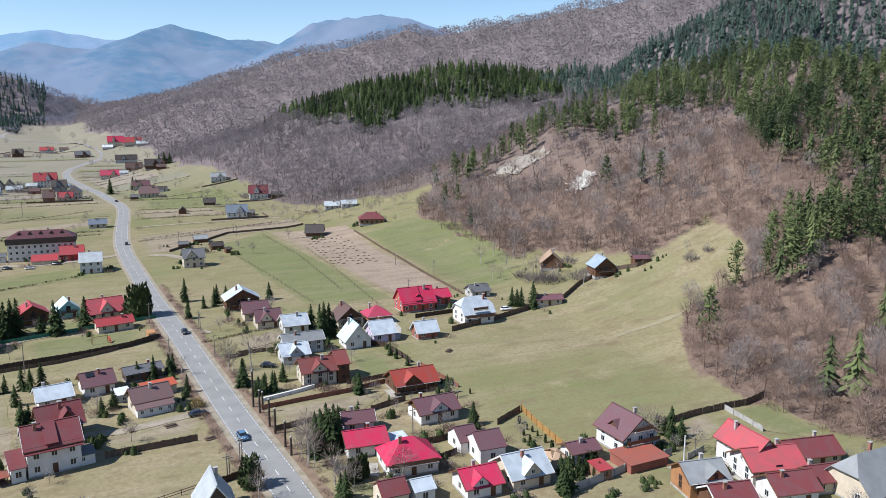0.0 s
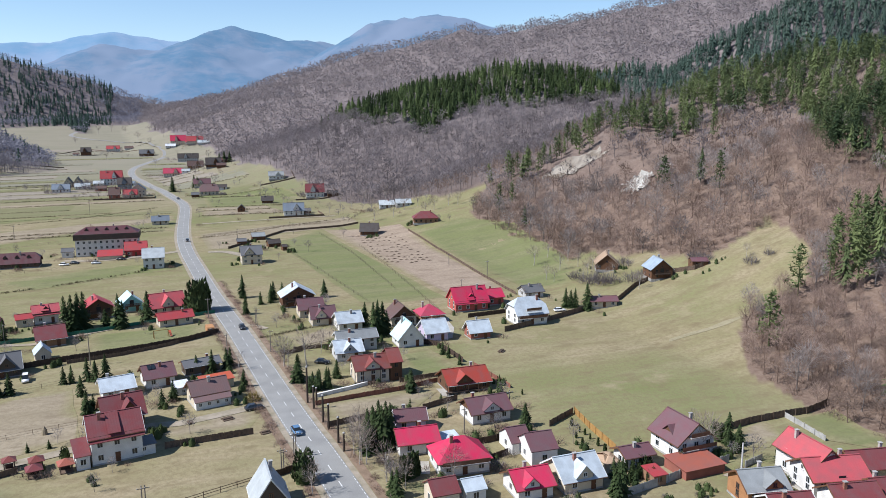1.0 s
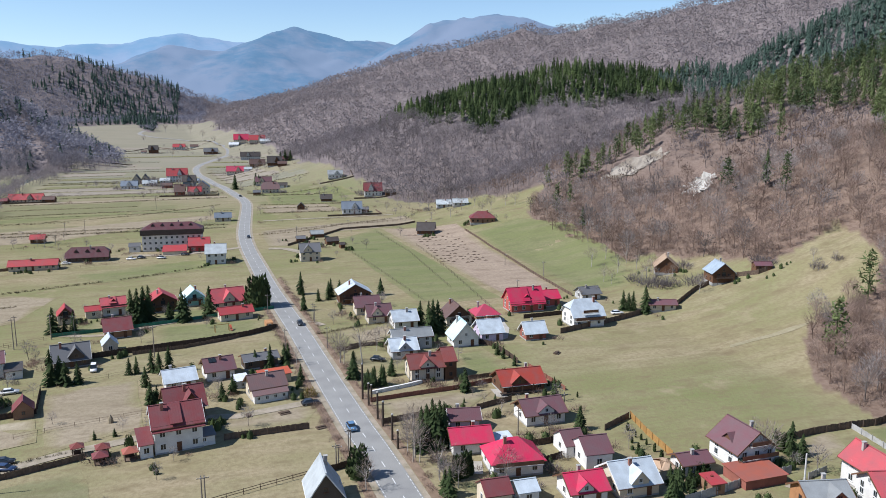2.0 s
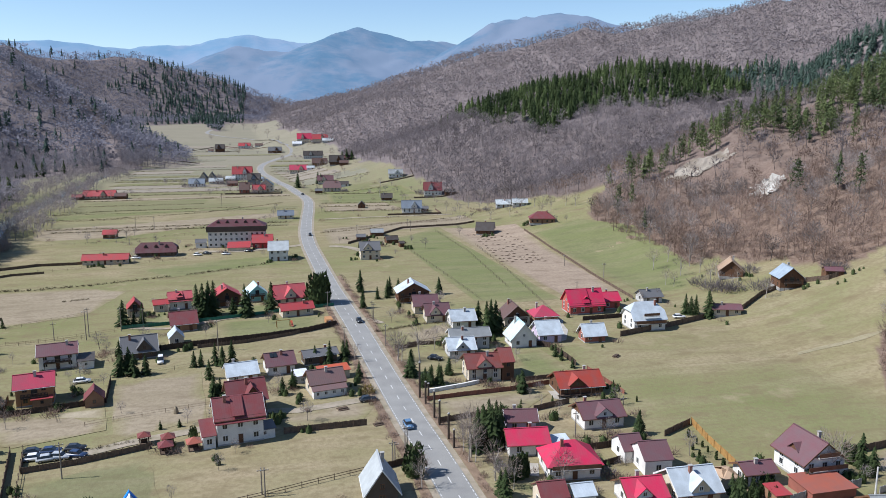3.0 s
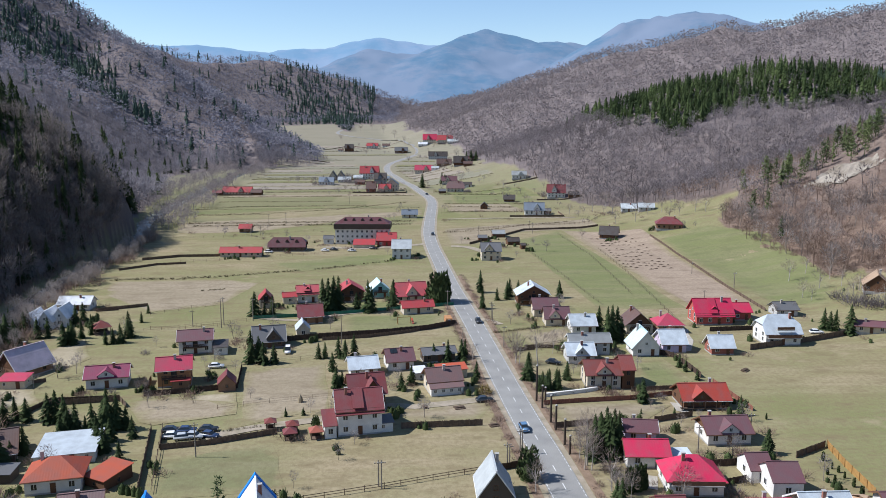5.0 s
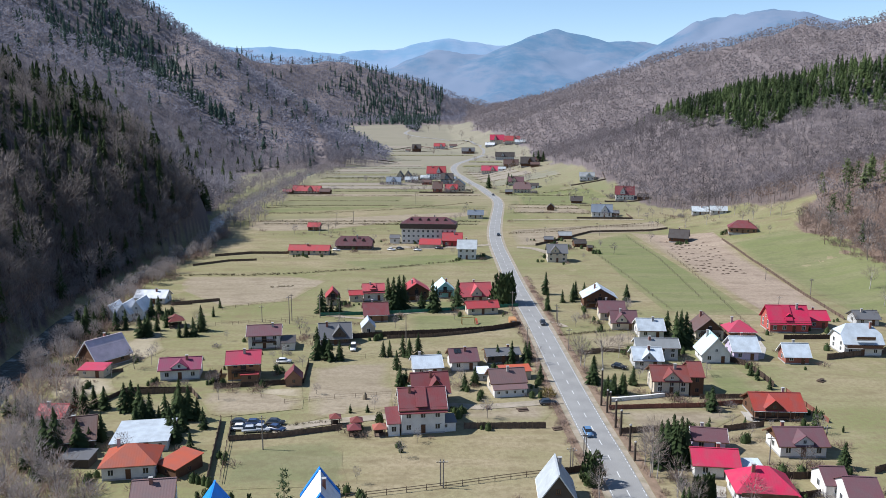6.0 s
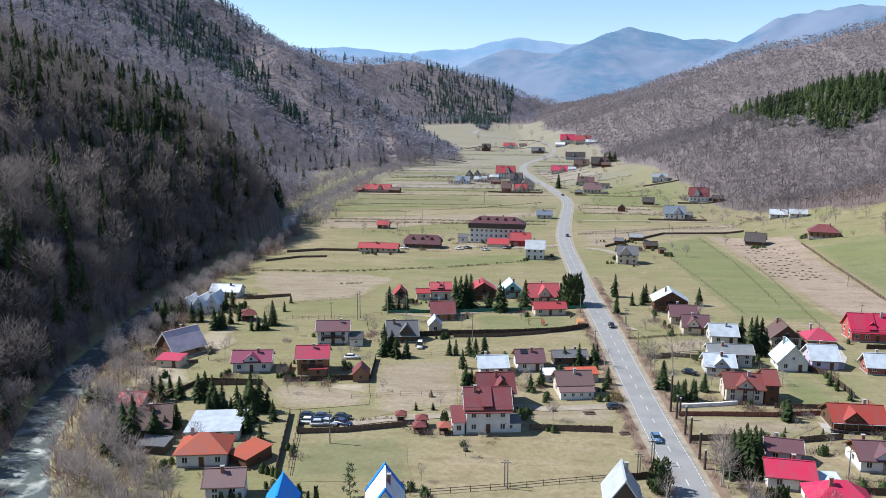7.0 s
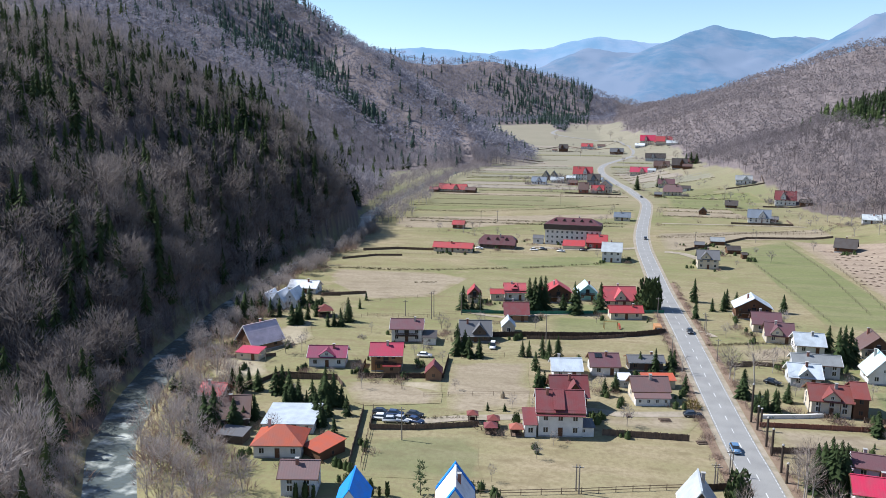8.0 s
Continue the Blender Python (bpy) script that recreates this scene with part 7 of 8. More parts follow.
plant("bare", 39.2, 152.0, 6.4)
plant("bare", 40.8, 156.2, 6.3)
plant("spruce", 33.9, 195.1, 6.5)
plant("spruce", 40.2, 188.4, 4.9)
plant("spruce", 38.5, 189.8, 4.3)
plant("spruce", 44.4, 195.1, 4.5)
plant("spruce", 36.9, 190.2, 3.7)
plant("spruce", 76.6, 148.1, 4.8)
plant("spruce", 70.2, 121.6, 3.0)
plant("spruce", 80.7, 119.0, 3.9)
plant("spruce", 81.5, 118.5, 3.5)
plant("spruce", 111.3, 127.2, 3.7)
plant("spruce", 111.9, 123.9, 3.9)
plant("spruce", 110.5, 119.3, 2.8)
plant("spruce", 82.0, 117.9, 4.0)
plant("thuja", 86.3, 121.9, 2.4)
plant("thuja", 87.1, 121.2, 2.1)
plant("thuja", 88.0, 120.7, 2.5)
plant("thuja", 88.7, 120.1, 2.4)
plant("thuja", 84.5, 120.4, 2.2)
plant("thuja", 84.9, 118.8, 2.4)
plant("thuja", 85.9, 118.1, 2.3)
plant("thuja", 87.2, 118.3, 1.8)
plant("thuja", 88.7, 118.7, 2.0)
plant("thuja", 83.7, 138.0, 1.3)
plant("thuja", 83.2, 134.5, 1.4)
plant("thuja", 86.0, 140.4, 1.2)
plant("thuja", 86.4, 138.8, 1.2)
plant("thuja", 86.2, 144.1, 1.7)
plant("thuja", 86.2, 136.3, 1.2)
plant("thuja", 85.9, 132.7, 1.6)
plant("thuja", 85.3, 129.1, 1.8)
plant("thuja", 86.5, 123.1, 2.1)
plant("thuja", 88.6, 122.9, 2.0)
plant("thuja", 90.2, 120.4, 1.9)
plant("bare", 103.0, 120.1, 8.5)
plant("bare", 106.0, 121.8, 7.4)
plant("bare", 112.4, 134.7, 3.5)
plant("spruce", 138.9, 238.7, 6.3)
plant("spruce", 140.5, 237.8, 5.6)
plant("spruce", 141.9, 237.0, 6.3)
plant("spruce", 143.9, 232.2, 8.4)
plant("spruce", 111.5, 122.7, 3.8)
plant("spruce", 111.6, 119.5, 2.7)
plant("spruce", 76.6, 112.3, 5.1)
plant("spruce", 78.1, 112.6, 5.9)
plant("bare", 152.1, 277.6, 6.5)
plant("bare", 152.9, 272.5, 5.5)
plant("bare", 163.5, 258.3, 6.8)
plant("bare", 166.3, 254.2, 6.0)
plant("bare", 172.8, 260.1, 5.5)
plant("bare", 161.7, 264.2, 5.5)
plant("bare", 168.7, 236.8, 6.6)
plant("bare", 205.6, 223.0, 5.1)
plant("bare", 201.9, 216.3, 4.2)
plant("bare", 209.5, 216.8, 3.5)
plant("bare", 130.0, 255.4, 4.4)
plant("bare", 138.1, 258.1, 4.6)
plant("bush", 160.6, 268.4, 4.6)
plant("bush", 161.0, 258.6, 5.5)
plant("bush", 163.1, 254.9, 5.7)
plant("bush", 166.4, 251.7, 5.3)
plant("bush", 181.4, 265.9, 4.3)
plant("bush", 172.2, 245.7, 5.2)
plant("bush", 91.3, 106.7, 1.4)
plant("bush", 85.2, 108.6, 1.2)
plant("bush", 198.6, 243.0, 3.8)
plant("bush", 197.6, 236.0, 3.9)
plant("bush", 202.6, 217.1, 3.6)
plant("bush", 210.0, 216.3, 2.7)
plant("bush", 178.9, 248.8, 3.4)
plant("spruce", 41.0, 285.7, 6.3)
plant("spruce", 61.3, 287.3, 5.9)
plant("spruce", 105.6, 263.1, 3.8)
plant("bare", -75.6, 432.9, 4.9)
plant("bare", -83.7, 441.7, 6.8)
plant("bare", -88.0, 447.0, 5.0)
plant("bare", -64.0, 444.0, 3.7)
plant("bare", 159.6, 302.8, 8.6)
plant("bare", 169.4, 308.4, 7.8)
plant("bare", 163.1, 285.9, 7.5)
plant("bare", 172.4, 295.0, 6.8)
plant("bare", 170.4, 283.2, 8.0)
plant("bare", 165.4, 266.9, 7.3)
plant("bare", 172.4, 274.9, 6.6)
plant("bare", 134.6, 563.0, 9.2)
plant("bare", 138.3, 543.4, 9.0)
plant("bare", 151.7, 559.7, 10.9)
plant("bare", 141.6, 503.2, 9.1)
plant("bare", 165.8, 549.8, 10.7)
plant("bare", 156.9, 478.9, 8.6)
plant("bare", 166.5, 480.2, 9.4)
plant("bare", 158.5, 444.4, 7.9)
plant("bare", 166.8, 450.3, 8.8)
plant("bare", 177.9, 453.9, 8.8)
plant("bare", 181.5, 447.1, 8.0)
plant("bare", 118.4, 528.4, 7.0)
plant("bare", 132.4, 463.8, 7.7)
plant("bare", 144.5, 462.5, 8.4)
plant("bare", 23.7, 211.4, 4.8)
plant("bare", 84.6, 625.6, 8.2)
plant("bare", 91.4, 668.7, 6.7)
plant("bare", -46.7, 1162.3, 11.6)
plant("bare", -104.6, 1459.0, 12.2)
plant("bare", 13.2, 1314.9, 12.3)
plant("bare", -6.0, 1467.2, 14.4)
plant("bare", 33.4, 1359.0, 13.3)
plant("bare", -29.4, 1615.2, 15.9)
plant("bare", -54.6, 1686.5, 16.5)
plant("bare", -76.9, 1645.3, 15.6)
plant("bare", 13.3, 1002.8, 10.0)
plant("bare", 82.6, 1103.0, 12.7)
plant("bare", 79.5, 834.7, 9.6)
plant("spruce", 73.0, 830.2, 9.6)
plant("spruce", 77.4, 824.8, 10.6)
plant("spruce", 82.6, 822.3, 9.4)
plant("spruce", 41.1, 727.8, 9.4)
plant("spruce", 43.4, 721.7, 8.4)
plant("spruce", 22.0, 710.4, 11.3)
plant("spruce", 32.0, 297.2, 7.8)
plant("spruce", 36.9, 284.1, 4.4)
plant("pine", -32.2, 129.8, 5.7)
plant("thuja", -54.2, 123.5, 2.6)
plant("thuja", -52.6, 124.1, 2.5)
plant("thuja", -51.2, 124.7, 2.1)
plant("thuja", -40.9, 127.3, 2.4)
plant("thuja", -38.1, 128.1, 2.4)
plant("thuja", -39.5, 127.7, 1.6)
pole(-42.0, 152.5, 7.6)
pole(-58.3, 254.2, 9.6)
pole(-17.7, 230.9, 9.3)
pole(17.4, 270.5, 7.3)
pole(19.3, 227.7, 6.2)
pole(-3.6, 136.9, 5.8)
pole(25.7, 150.5, 5.7)
pole(21.9, 145.5, 4.5)
pole(31.6, 254.6, 6.1)
pole(-49.6, 259.1, 7.9)
pole(-44.1, 266.4, 5.5)
post(33.5, 179.9, 9.5)
post(34.1, 175.4, 5.9)
post(34.4, 166.5, 6.8)
post(34.7, 162.1, 6.1)
post(35.0, 154.2, 6.1)
post(35.1, 149.7, 4.3)
post(35.4, 178.4, 4.3)
whitepole(104.7, 111.2, 6.5)
pole(76.2, 155.7, 5.9)
pole(62.0, 149.0, 6.2)
pole(77.1, 157.6, 5.0)
pole(-58.4, 250.9, 9.6)
pole(-68.1, 252.7, 5.8)
pole(-70.6, 489.0, 7.6)
pole(-37.3, 592.8, 9.1)
pole(-82.6, 497.4, 5.7)
pole(136.5, 302.3, 6.2)
pole(45.4, 433.0, 7.0)
pole(114.2, 277.3, 4.7)
pole(78.4, 446.8, 6.6)
pole(79.3, 462.0, 5.5)
pole(25.0, 151.6, 5.1)
pole(21.3, 144.4, 5.4)
pole(-4.2, 138.0, 5.3)
pole(135.3, 299.5, 6.5)
pole(128.6, 327.8, 5.3)
pole(31.7, 258.8, 5.8)
pole(31.4, 224.2, 6.9)
plant("spruce", 76.5, 111.1, 4.9)
plant("spruce", 81.5, 117.0, 3.2)
plant("spruce", 82.8, 114.7, 2.9)
plant("thuja", 82.5, 116.2, 2.2)
plant("thuja", 83.9, 116.6, 2.2)
plant("thuja", 85.2, 117.0, 2.2)
plant("thuja", 86.6, 117.4, 2.2)
plant("thuja", 86.0, 115.2, 2.1)
plant("thuja", 87.4, 115.6, 2.3)
plant("bushy", 96.9, 119.3, 2.5)
plant("bushy", 111.4, 125.6, 3.4)
plant("spruce", 114.3, 125.9, 5.1)
plant("spruce", 113.8, 122.1, 4.2)
plant("bare", 41.9, 129.5, 5.7)
plant("bare", 40.5, 134.5, 4.6)
plant("bare", 51.5, 129.4, 5.2)
plant("bare", 63.3, 162.4, 3.1)
plant("spruce", 38.9, 128.0, 4.4)
plant("spruce", 41.7, 150.2, 7.4)
plant("spruce", 42.8, 147.6, 8.4)
plant("spruce", 44.8, 148.2, 7.4)
plant("spruce", 39.7, 147.4, 6.8)
plant("thuja", 42.8, 132.6, 4.4)
plant("thuja", 44.2, 133.2, 4.5)
plant("thuja", 45.5, 134.0, 4.3)
plant("bush", 64.7, 180.3, 1.8)
plant("bush", 61.8, 131.0, 2.1)
plant("bush", 66.1, 135.1, 1.9)
plant("bush", 55.9, 125.2, 2.0)
plant("bare", -60.3, 180.7, 4.3)
plant("bare", -113.4, 208.0, 5.2)
plant("bare", -94.2, 196.5, 3.8)
plant("bare", -88.4, 247.5, 5.0)
plant("bush", -72.6, 191.0, 1.8)
plant("bush", -77.1, 176.5, 2.0)
plant("bush", -60.1, 211.7, 1.7)
plant("bush", -51.2, 217.3, 1.5)
plant("bush", -74.5, 223.7, 1.6)

for gx, gy in ((-124, 251), (-127.8, 254.5), (-123.5, 239.2), (-113.1, 241.7), (-110.2, 242.4), (-100.8, 237.1), (-99.4, 241.1), (-97.9, 245.3), (-120, 248), (-84, 151.9), (-80.1, 151.1), (-91.2, 153.9), (-90.1, 156.9), (-86.2, 147.9), (-86.6, 141.1), (-96.1, 160.9), (-75.5, 170.2), (-67.5, 171.8)):
    plant("spruce", gx, gy, 4.2 + (gx * 7.3 + gy * 3.1) % 2.6)

# ---------- fences and hedges ----------
fence("plank", 1.5, [(0.3, 164.7), (18.7, 165.7)])
fence("wall", 1.7, [(-46.5, 231.2), (-28.2, 236.2), (-3.8, 241.0), (9.0, 245.0), (18.7, 250.7)])
fence("green", 1.2, [(-49.9, 261.2), (-20.0, 266.2), (0.6, 272.1), (20.1, 277.6)])
fence("wire", 1.1, [(-43.5, 178.8), (-31.8, 182.3), (-16.6, 185.5)])
fence("wire", 1.2, [(-40.2, 211.1), (-28.3, 215.1), (-19.3, 218.2)])
fence("hedge", 0.9, [(-40.2, 165.3), (-34.3, 166.6), (-27.6, 168.9)])
fence("rail", 1.1, [(-21.4, 131.9), (-3.1, 137.0), (15.6, 142.8)])
fence("wall", 1.4, [(15.5, 141.8), (25.2, 144.9)])
fence("plank", 1.3, [(-50.4, 156.6), (-40.7, 158.5), (-27.0, 163.5)])
fence("plank", 1.3, [(-50.4, 156.6), (-52.0, 164.2)])
fence("wall", 1.6, [(-63.7, 188.5), (-65.4, 200.3)])
fence("wall", 1.4, [(-63.7, 188.5), (-53.3, 190.6), (-41.7, 193.5)])
fence("wall", 1.5, [(-41.7, 193.5), (-43.7, 210.3)])
fence("plank", 1.3, [(-55.6, 167.5), (-48.8, 136.4)])
fence("rail", 1.2, [(-53.2, 167.9), (-46.4, 137.0)])
fence("wire", 1.1, [(-50.2, 182.6), (-53.9, 192.6), (-45.2, 193.7)])
fence("plank", 1.4, [(-85.8, 183.1), (-68.7, 185.6), (-65.7, 181.0)])
fence("plank", 1.2, [(-100.2, 276.1), (-107.4, 274.5), (-91.5, 281.3)])
fence("wire", 1.1, [(-82.3, 247.4), (-61.9, 254.3), (-41.4, 262.6)])
fence("plank", 1.0, [(-114.5, 194.0), (-103.0, 196.9), (-92.8, 200.7)])
fence("wall", 1.2, [(-88.6, 175.7), (-85.1, 185.7), (-69.0, 186.6)])
fence("hedge", 1.3, [(-139.3, 322.6), (-132.3, 321.9), (-114.6, 328.6), (-93.7, 327.7), (-72.7, 333.0), (-43.7, 344.2)])
fence("hedge", 1.2, [(-37.3, 346.0), (-19.0, 354.6)])
fence("hedge", 1.2, [(-16.3, 356.8), (-3.1, 364.3)])
fence("hedge", 1.0, [(-77.7, 304.5), (-68.6, 307.7)])
fence("hedge", 1.0, [(-159.2, 539.7), (-117.0, 537.0), (-80.1, 545.8), (-45.9, 558.8), (8.5, 603.0)])
fence("hedge", 1.0, [(-154.4, 529.6), (-123.9, 532.3), (-85.0, 537.9)])
fence("wire", 1.1, [(-126.1, 437.8), (-93.2, 439.8), (-65.2, 453.0), (-45.5, 462.5)])
fence("plank", 1.3, [(-122.3, 372.2), (-106.6, 380.2), (-89.6, 380.3), (-77.5, 391.3)])
fence("plank", 1.0, [(-124.8, 347.7), (-111.7, 359.6), (-99.1, 362.2)])
fence("wire", 1.2, [(-102.4, 364.5), (-73.9, 372.3), (-52.3, 380.1), (-36.8, 384.9)])
fence("hedge", 1.0, [(-154.5, 558.9), (-112.5, 577.1), (-56.3, 579.2)])
fence("wire", 1.0, [(-81.0, 250.0), (-69.8, 250.1), (-55.3, 253.7)])
fence("wire", 1.0, [(-86.7, 268.8), (-74.9, 277.6), (-66.6, 282.9)])
fence("rail", 1.2, [(28.8, 453.7), (74.3, 475.1), (121.8, 485.2), (138.2, 512.3), (136.3, 543.9)])
fence("hedge", 1.0, [(27.0, 451.8), (51.1, 457.9), (78.6, 479.6), (115.0, 496.0)])
fence("plank", 1.2, [(38.2, 410.3), (62.4, 441.1), (75.2, 458.6), (122.5, 466.3)])
fence("wire", 1.2, [(63.5, 415.4), (70.4, 334.6), (74.5, 272.4)])
fence("wire", 1.2, [(92.4, 441.0), (94.6, 375.0), (90.3, 289.2)])
fence("plank", 1.2, [(137.9, 414.6), (138.0, 362.3), (132.7, 299.5), (130.8, 263.0)])
fence("wire", 1.1, [(30.2, 536.6), (89.9, 549.3), (135.5, 566.9)])
fence("wire", 1.1, [(28.0, 499.3), (75.3, 505.6), (125.3, 515.4)])
fence("plank", 1.1, [(-158.8, 1014.6), (-88.9, 1029.1)])
fence("plank", 1.0, [(-137.3, 1283.1), (-84.4, 1380.0), (-5.6, 1302.7)])
fence("plank", 1.8, [(104.9, 218.2), (125.6, 224.9), (146.2, 233.3), (156.8, 231.9), (169.2, 240.1), (177.7, 242.1), (186.2, 238.9), (190.8, 233.1), (195.8, 232.1)])
fence("plank", 1.2, [(58.9, 185.6), (72.5, 186.4), (71.0, 180.2)])
fence("yellow", 1.6, [(90.5, 150.4), (89.0, 141.2), (87.7, 129.0)])
fence("plank", 1.5, [(81.4, 145.6), (90.3, 150.4)])
fence("plank", 1.7, [(114.6, 128.7), (124.0, 130.1), (134.3, 130.4), (140.6, 130.0), (149.0, 131.9)])
fence("concrete", 1.3, [(134.3, 130.4), (132.3, 116.9)])
fence("concrete", 1.4, [(107.4, 113.1), (113.2, 114.6)])
fence("red", 1.2, [(34.9, 177.4), (44.5, 178.6), (56.7, 179.7), (68.3, 182.3)])
fence("plank", 1.4, [(34.6, 163.1), (42.4, 164.8), (50.9, 165.6)])
fence("plank", 1.4, [(58.2, 165.5), (68.4, 168.6)])
fence("red", 1.2, [(82.1, 190.5), (83.8, 171.0)])
fence("wall", 1.5, [(61.2, 142.3), (69.9, 143.1)])
fence("wall", 1.6, [(70.3, 220.6), (79.2, 212.1), (80.2, 200.5), (80.4, 194.6)])
fence("hedge", 1.2, [(30.8, 240.1), (47.3, 245.8), (56.9, 247.0)])
fence("rail", 1.2, [(37.3, 222.2), (49.5, 227.3)])
fence("plank", 1.2, [(33.8, 221.7), (35.0, 220.5), (40.5, 221.7)])
fence("thujahedge", 1.4, [(37.7, 183.5), (44.1, 185.3), (49.4, 187.3)])
fence("wire", 1.2, [(103.3, 391.6), (100.9, 334.1), (93.9, 245.4)])
fence("plank", 1.1, [(-23.9, 234.6), (-10.1, 236.7), (3.3, 242.0), (19.3, 252.7)])
fence("wall", 1.5, [(100.6, 238.3), (115.4, 239.5)])
fence("plank", 1.2, [(37.9, 223.1), (45.8, 222.8), (51.6, 221.5)])
fence("wall", 1.3, [(60.2, 134.1), (66.6, 136.1)])
fence("concrete", 1.7, [(79.2, 111.8), (86.9, 113.1), (92.5, 114.3), (101.4, 115.7), (106.2, 116.2)])


# ---------- vehicles ----------
TYRE = paint("tyre_rubber", (0.02, 0.02, 0.02), rough=0.8)
RIM = paint("wheel_rim", (0.45, 0.46, 0.47), rough=0.35, metal=0.7)
LAMP = paint("lamp_glass", (0.75, 0.75, 0.72), rough=0.15)
CAR_PAINT = {"white": (0.72, 0.72, 0.71), "dark": (0.03, 0.032, 0.036), "silver": (0.42, 0.44, 0.46), "blue": (0.10, 0.19, 0.32), "navy": (0.03, 0.05, 0.11)}
CAR_MAT = {k: paint("car_" + k, c, tuple(v * 0.93 for v in c), rough=0.22, size=1.5, bump=0.0, spec=0.6) for k, c in CAR_PAINT.items()}


def side_profile(bm, outline, half, narrow=None):
    """A body from its side outline (y, z), across x; narrow: half widths point by point."""
    rows = []
    for sgn in (-1, 1):
        rows.append([bm.verts.new((sgn * (narrow[i] if narrow else half), y, z)) for i, (y, z) in enumerate(outline)])
    n = len(outline)
    bm.faces.new(rows[0])
    bm.faces.new(rows[1][::-1])
    for i in range(n):
        j = (i + 1) % n
        bm.faces.new((rows[0][j], rows[0][i], rows[1][i], rows[1][j]))
    bmesh.ops.recalc_face_normals(bm, faces=bm.faces)


def wheel_meshes():
    out = []
    for name, r0, r1, half, mt in (("wheel", 0.32, 0.30, 0.1, TYRE), ("rim", 0.19, 0.17, 0.108, RIM)):
        bm = bmesh.new()
        bmesh.ops.create_cone(bm, cap_ends=True, segments=14, radius1=r0, radius2=r0, depth=half * 2, matrix=Matrix.Rotation(radians(90), 4, "Y"))
        me = bpy.data.meshes.new(name)
        bm.to_mesh(me)
        bm.free()
        me.materials.append(mt)
        out.append(me)
    return out


WHEEL, RIM_ME = wheel_meshes()


def car(x, y, turn, colour, where, z=None, van=False):
    words = {"white": "white", "dark": "black", "silver": "silver", "blue": "light blue", "navy": "dark blue"}[colour]
    ob = thing("van" if van else "car", x, y, turn, f"{words} {'delivery van' if van else 'passenger car'} {where}", "van" if van else "car", z=z)
    top = 1.95 if van else 1.46
    bm = bmesh.new()
    side_profile(bm, [(-2.1, 0.3), (-2.15, 0.6), (-2.0, 0.82), (-0.95, 0.92), (1.9, 0.95), (2.1, 0.85), (2.12, 0.45), (2.05, 0.28)], 0.86)
    bmesh.ops.bevel(bm, geom=bm.edges[:], offset=0.06, segments=2, affect="EDGES")
    body = part("body", bm, CAR_MAT[colour], ob, smooth=True)
    bm = bmesh.new()
    line = [(-1.05, 0.9), (-0.35, top - 0.06), (1.85 if van else 1.25, top - 0.06), (1.95, 0.93)]
    side_profile(bm, line, 0.8, [0.80, 0.64, 0.64, 0.80])
    part("window_band", bm, GLASS, ob)
    bm = bmesh.new()
    side_profile(bm, [(-0.4, top - 0.06), (-0.25, top), (1.7 if van else 1.1, top), (1.88 if van else 1.3, top - 0.06)], 0.65)
    part("roof", bm, CAR_MAT[colour], ob)
    for sx in (-1, 1):
        bm = bmesh.new()
        box(bm, sx * 0.62 - 0.16, sx * 0.62 + 0.16, -2.17, -2.1, 0.6, 0.74)
        part("headlight", bm, LAMP, body)
        for wy in (-1.3, 1.28):
            wh = share("wheel", WHEEL, ob, Matrix.Translation((sx * 0.78, wy, 0.32)))
            share("rim", RIM_ME, wh, Matrix())


LOT = "parked in a fenced grass yard"
for cx, cy, ct, cc in ((-49.5, 162.7, 96, "white"), (-47.2, 165.6, 92, "navy"), (-44.8, 162.4, 78, "silver"), (-41.6, 162.6, 70, "navy"), (-42.6, 166.0, 88, "dark"), (-50.6, 165.8, 98, "dark"), (-46.9, 161.8, 100, "silver")):
    car(cx, cy, ct, cc, LOT)
car(-50.8, 209.9, 96, "white", "parked beside a house")
car(-32.9, 222.9, 5, "white", "parked on a lawn", van=True)
car(20.7, 180.4, 100, "dark", "parked on a gravel drive")
for cx, cy, cc in ((-23.8, 392.1, "silver"), (-33.2, 395.5, "dark"), (-37.5, 393.1, "white"), (-65.5, 390.4, "white"), (-13.0, 398.0, "dark")):
    car(cx, cy, 80, cc, "parked before the guesthouse")
car(43.3, 208.3, 60, "dark", "parked in a yard")
car(134.1, 234.4, 80, "white", "parked beside a house")
for cx, cy, ct, cc in ((27.6, 162.5, 4, "blue"), (26.6, 253.0, 3, "dark"), (19.7, 443.0, 0, "dark"), (24.0, 650.8, 10, "dark")):
    car(cx, cy, ct, cc, "driving on the asphalt road", z=ground_at(cx, cy) + 0.165)


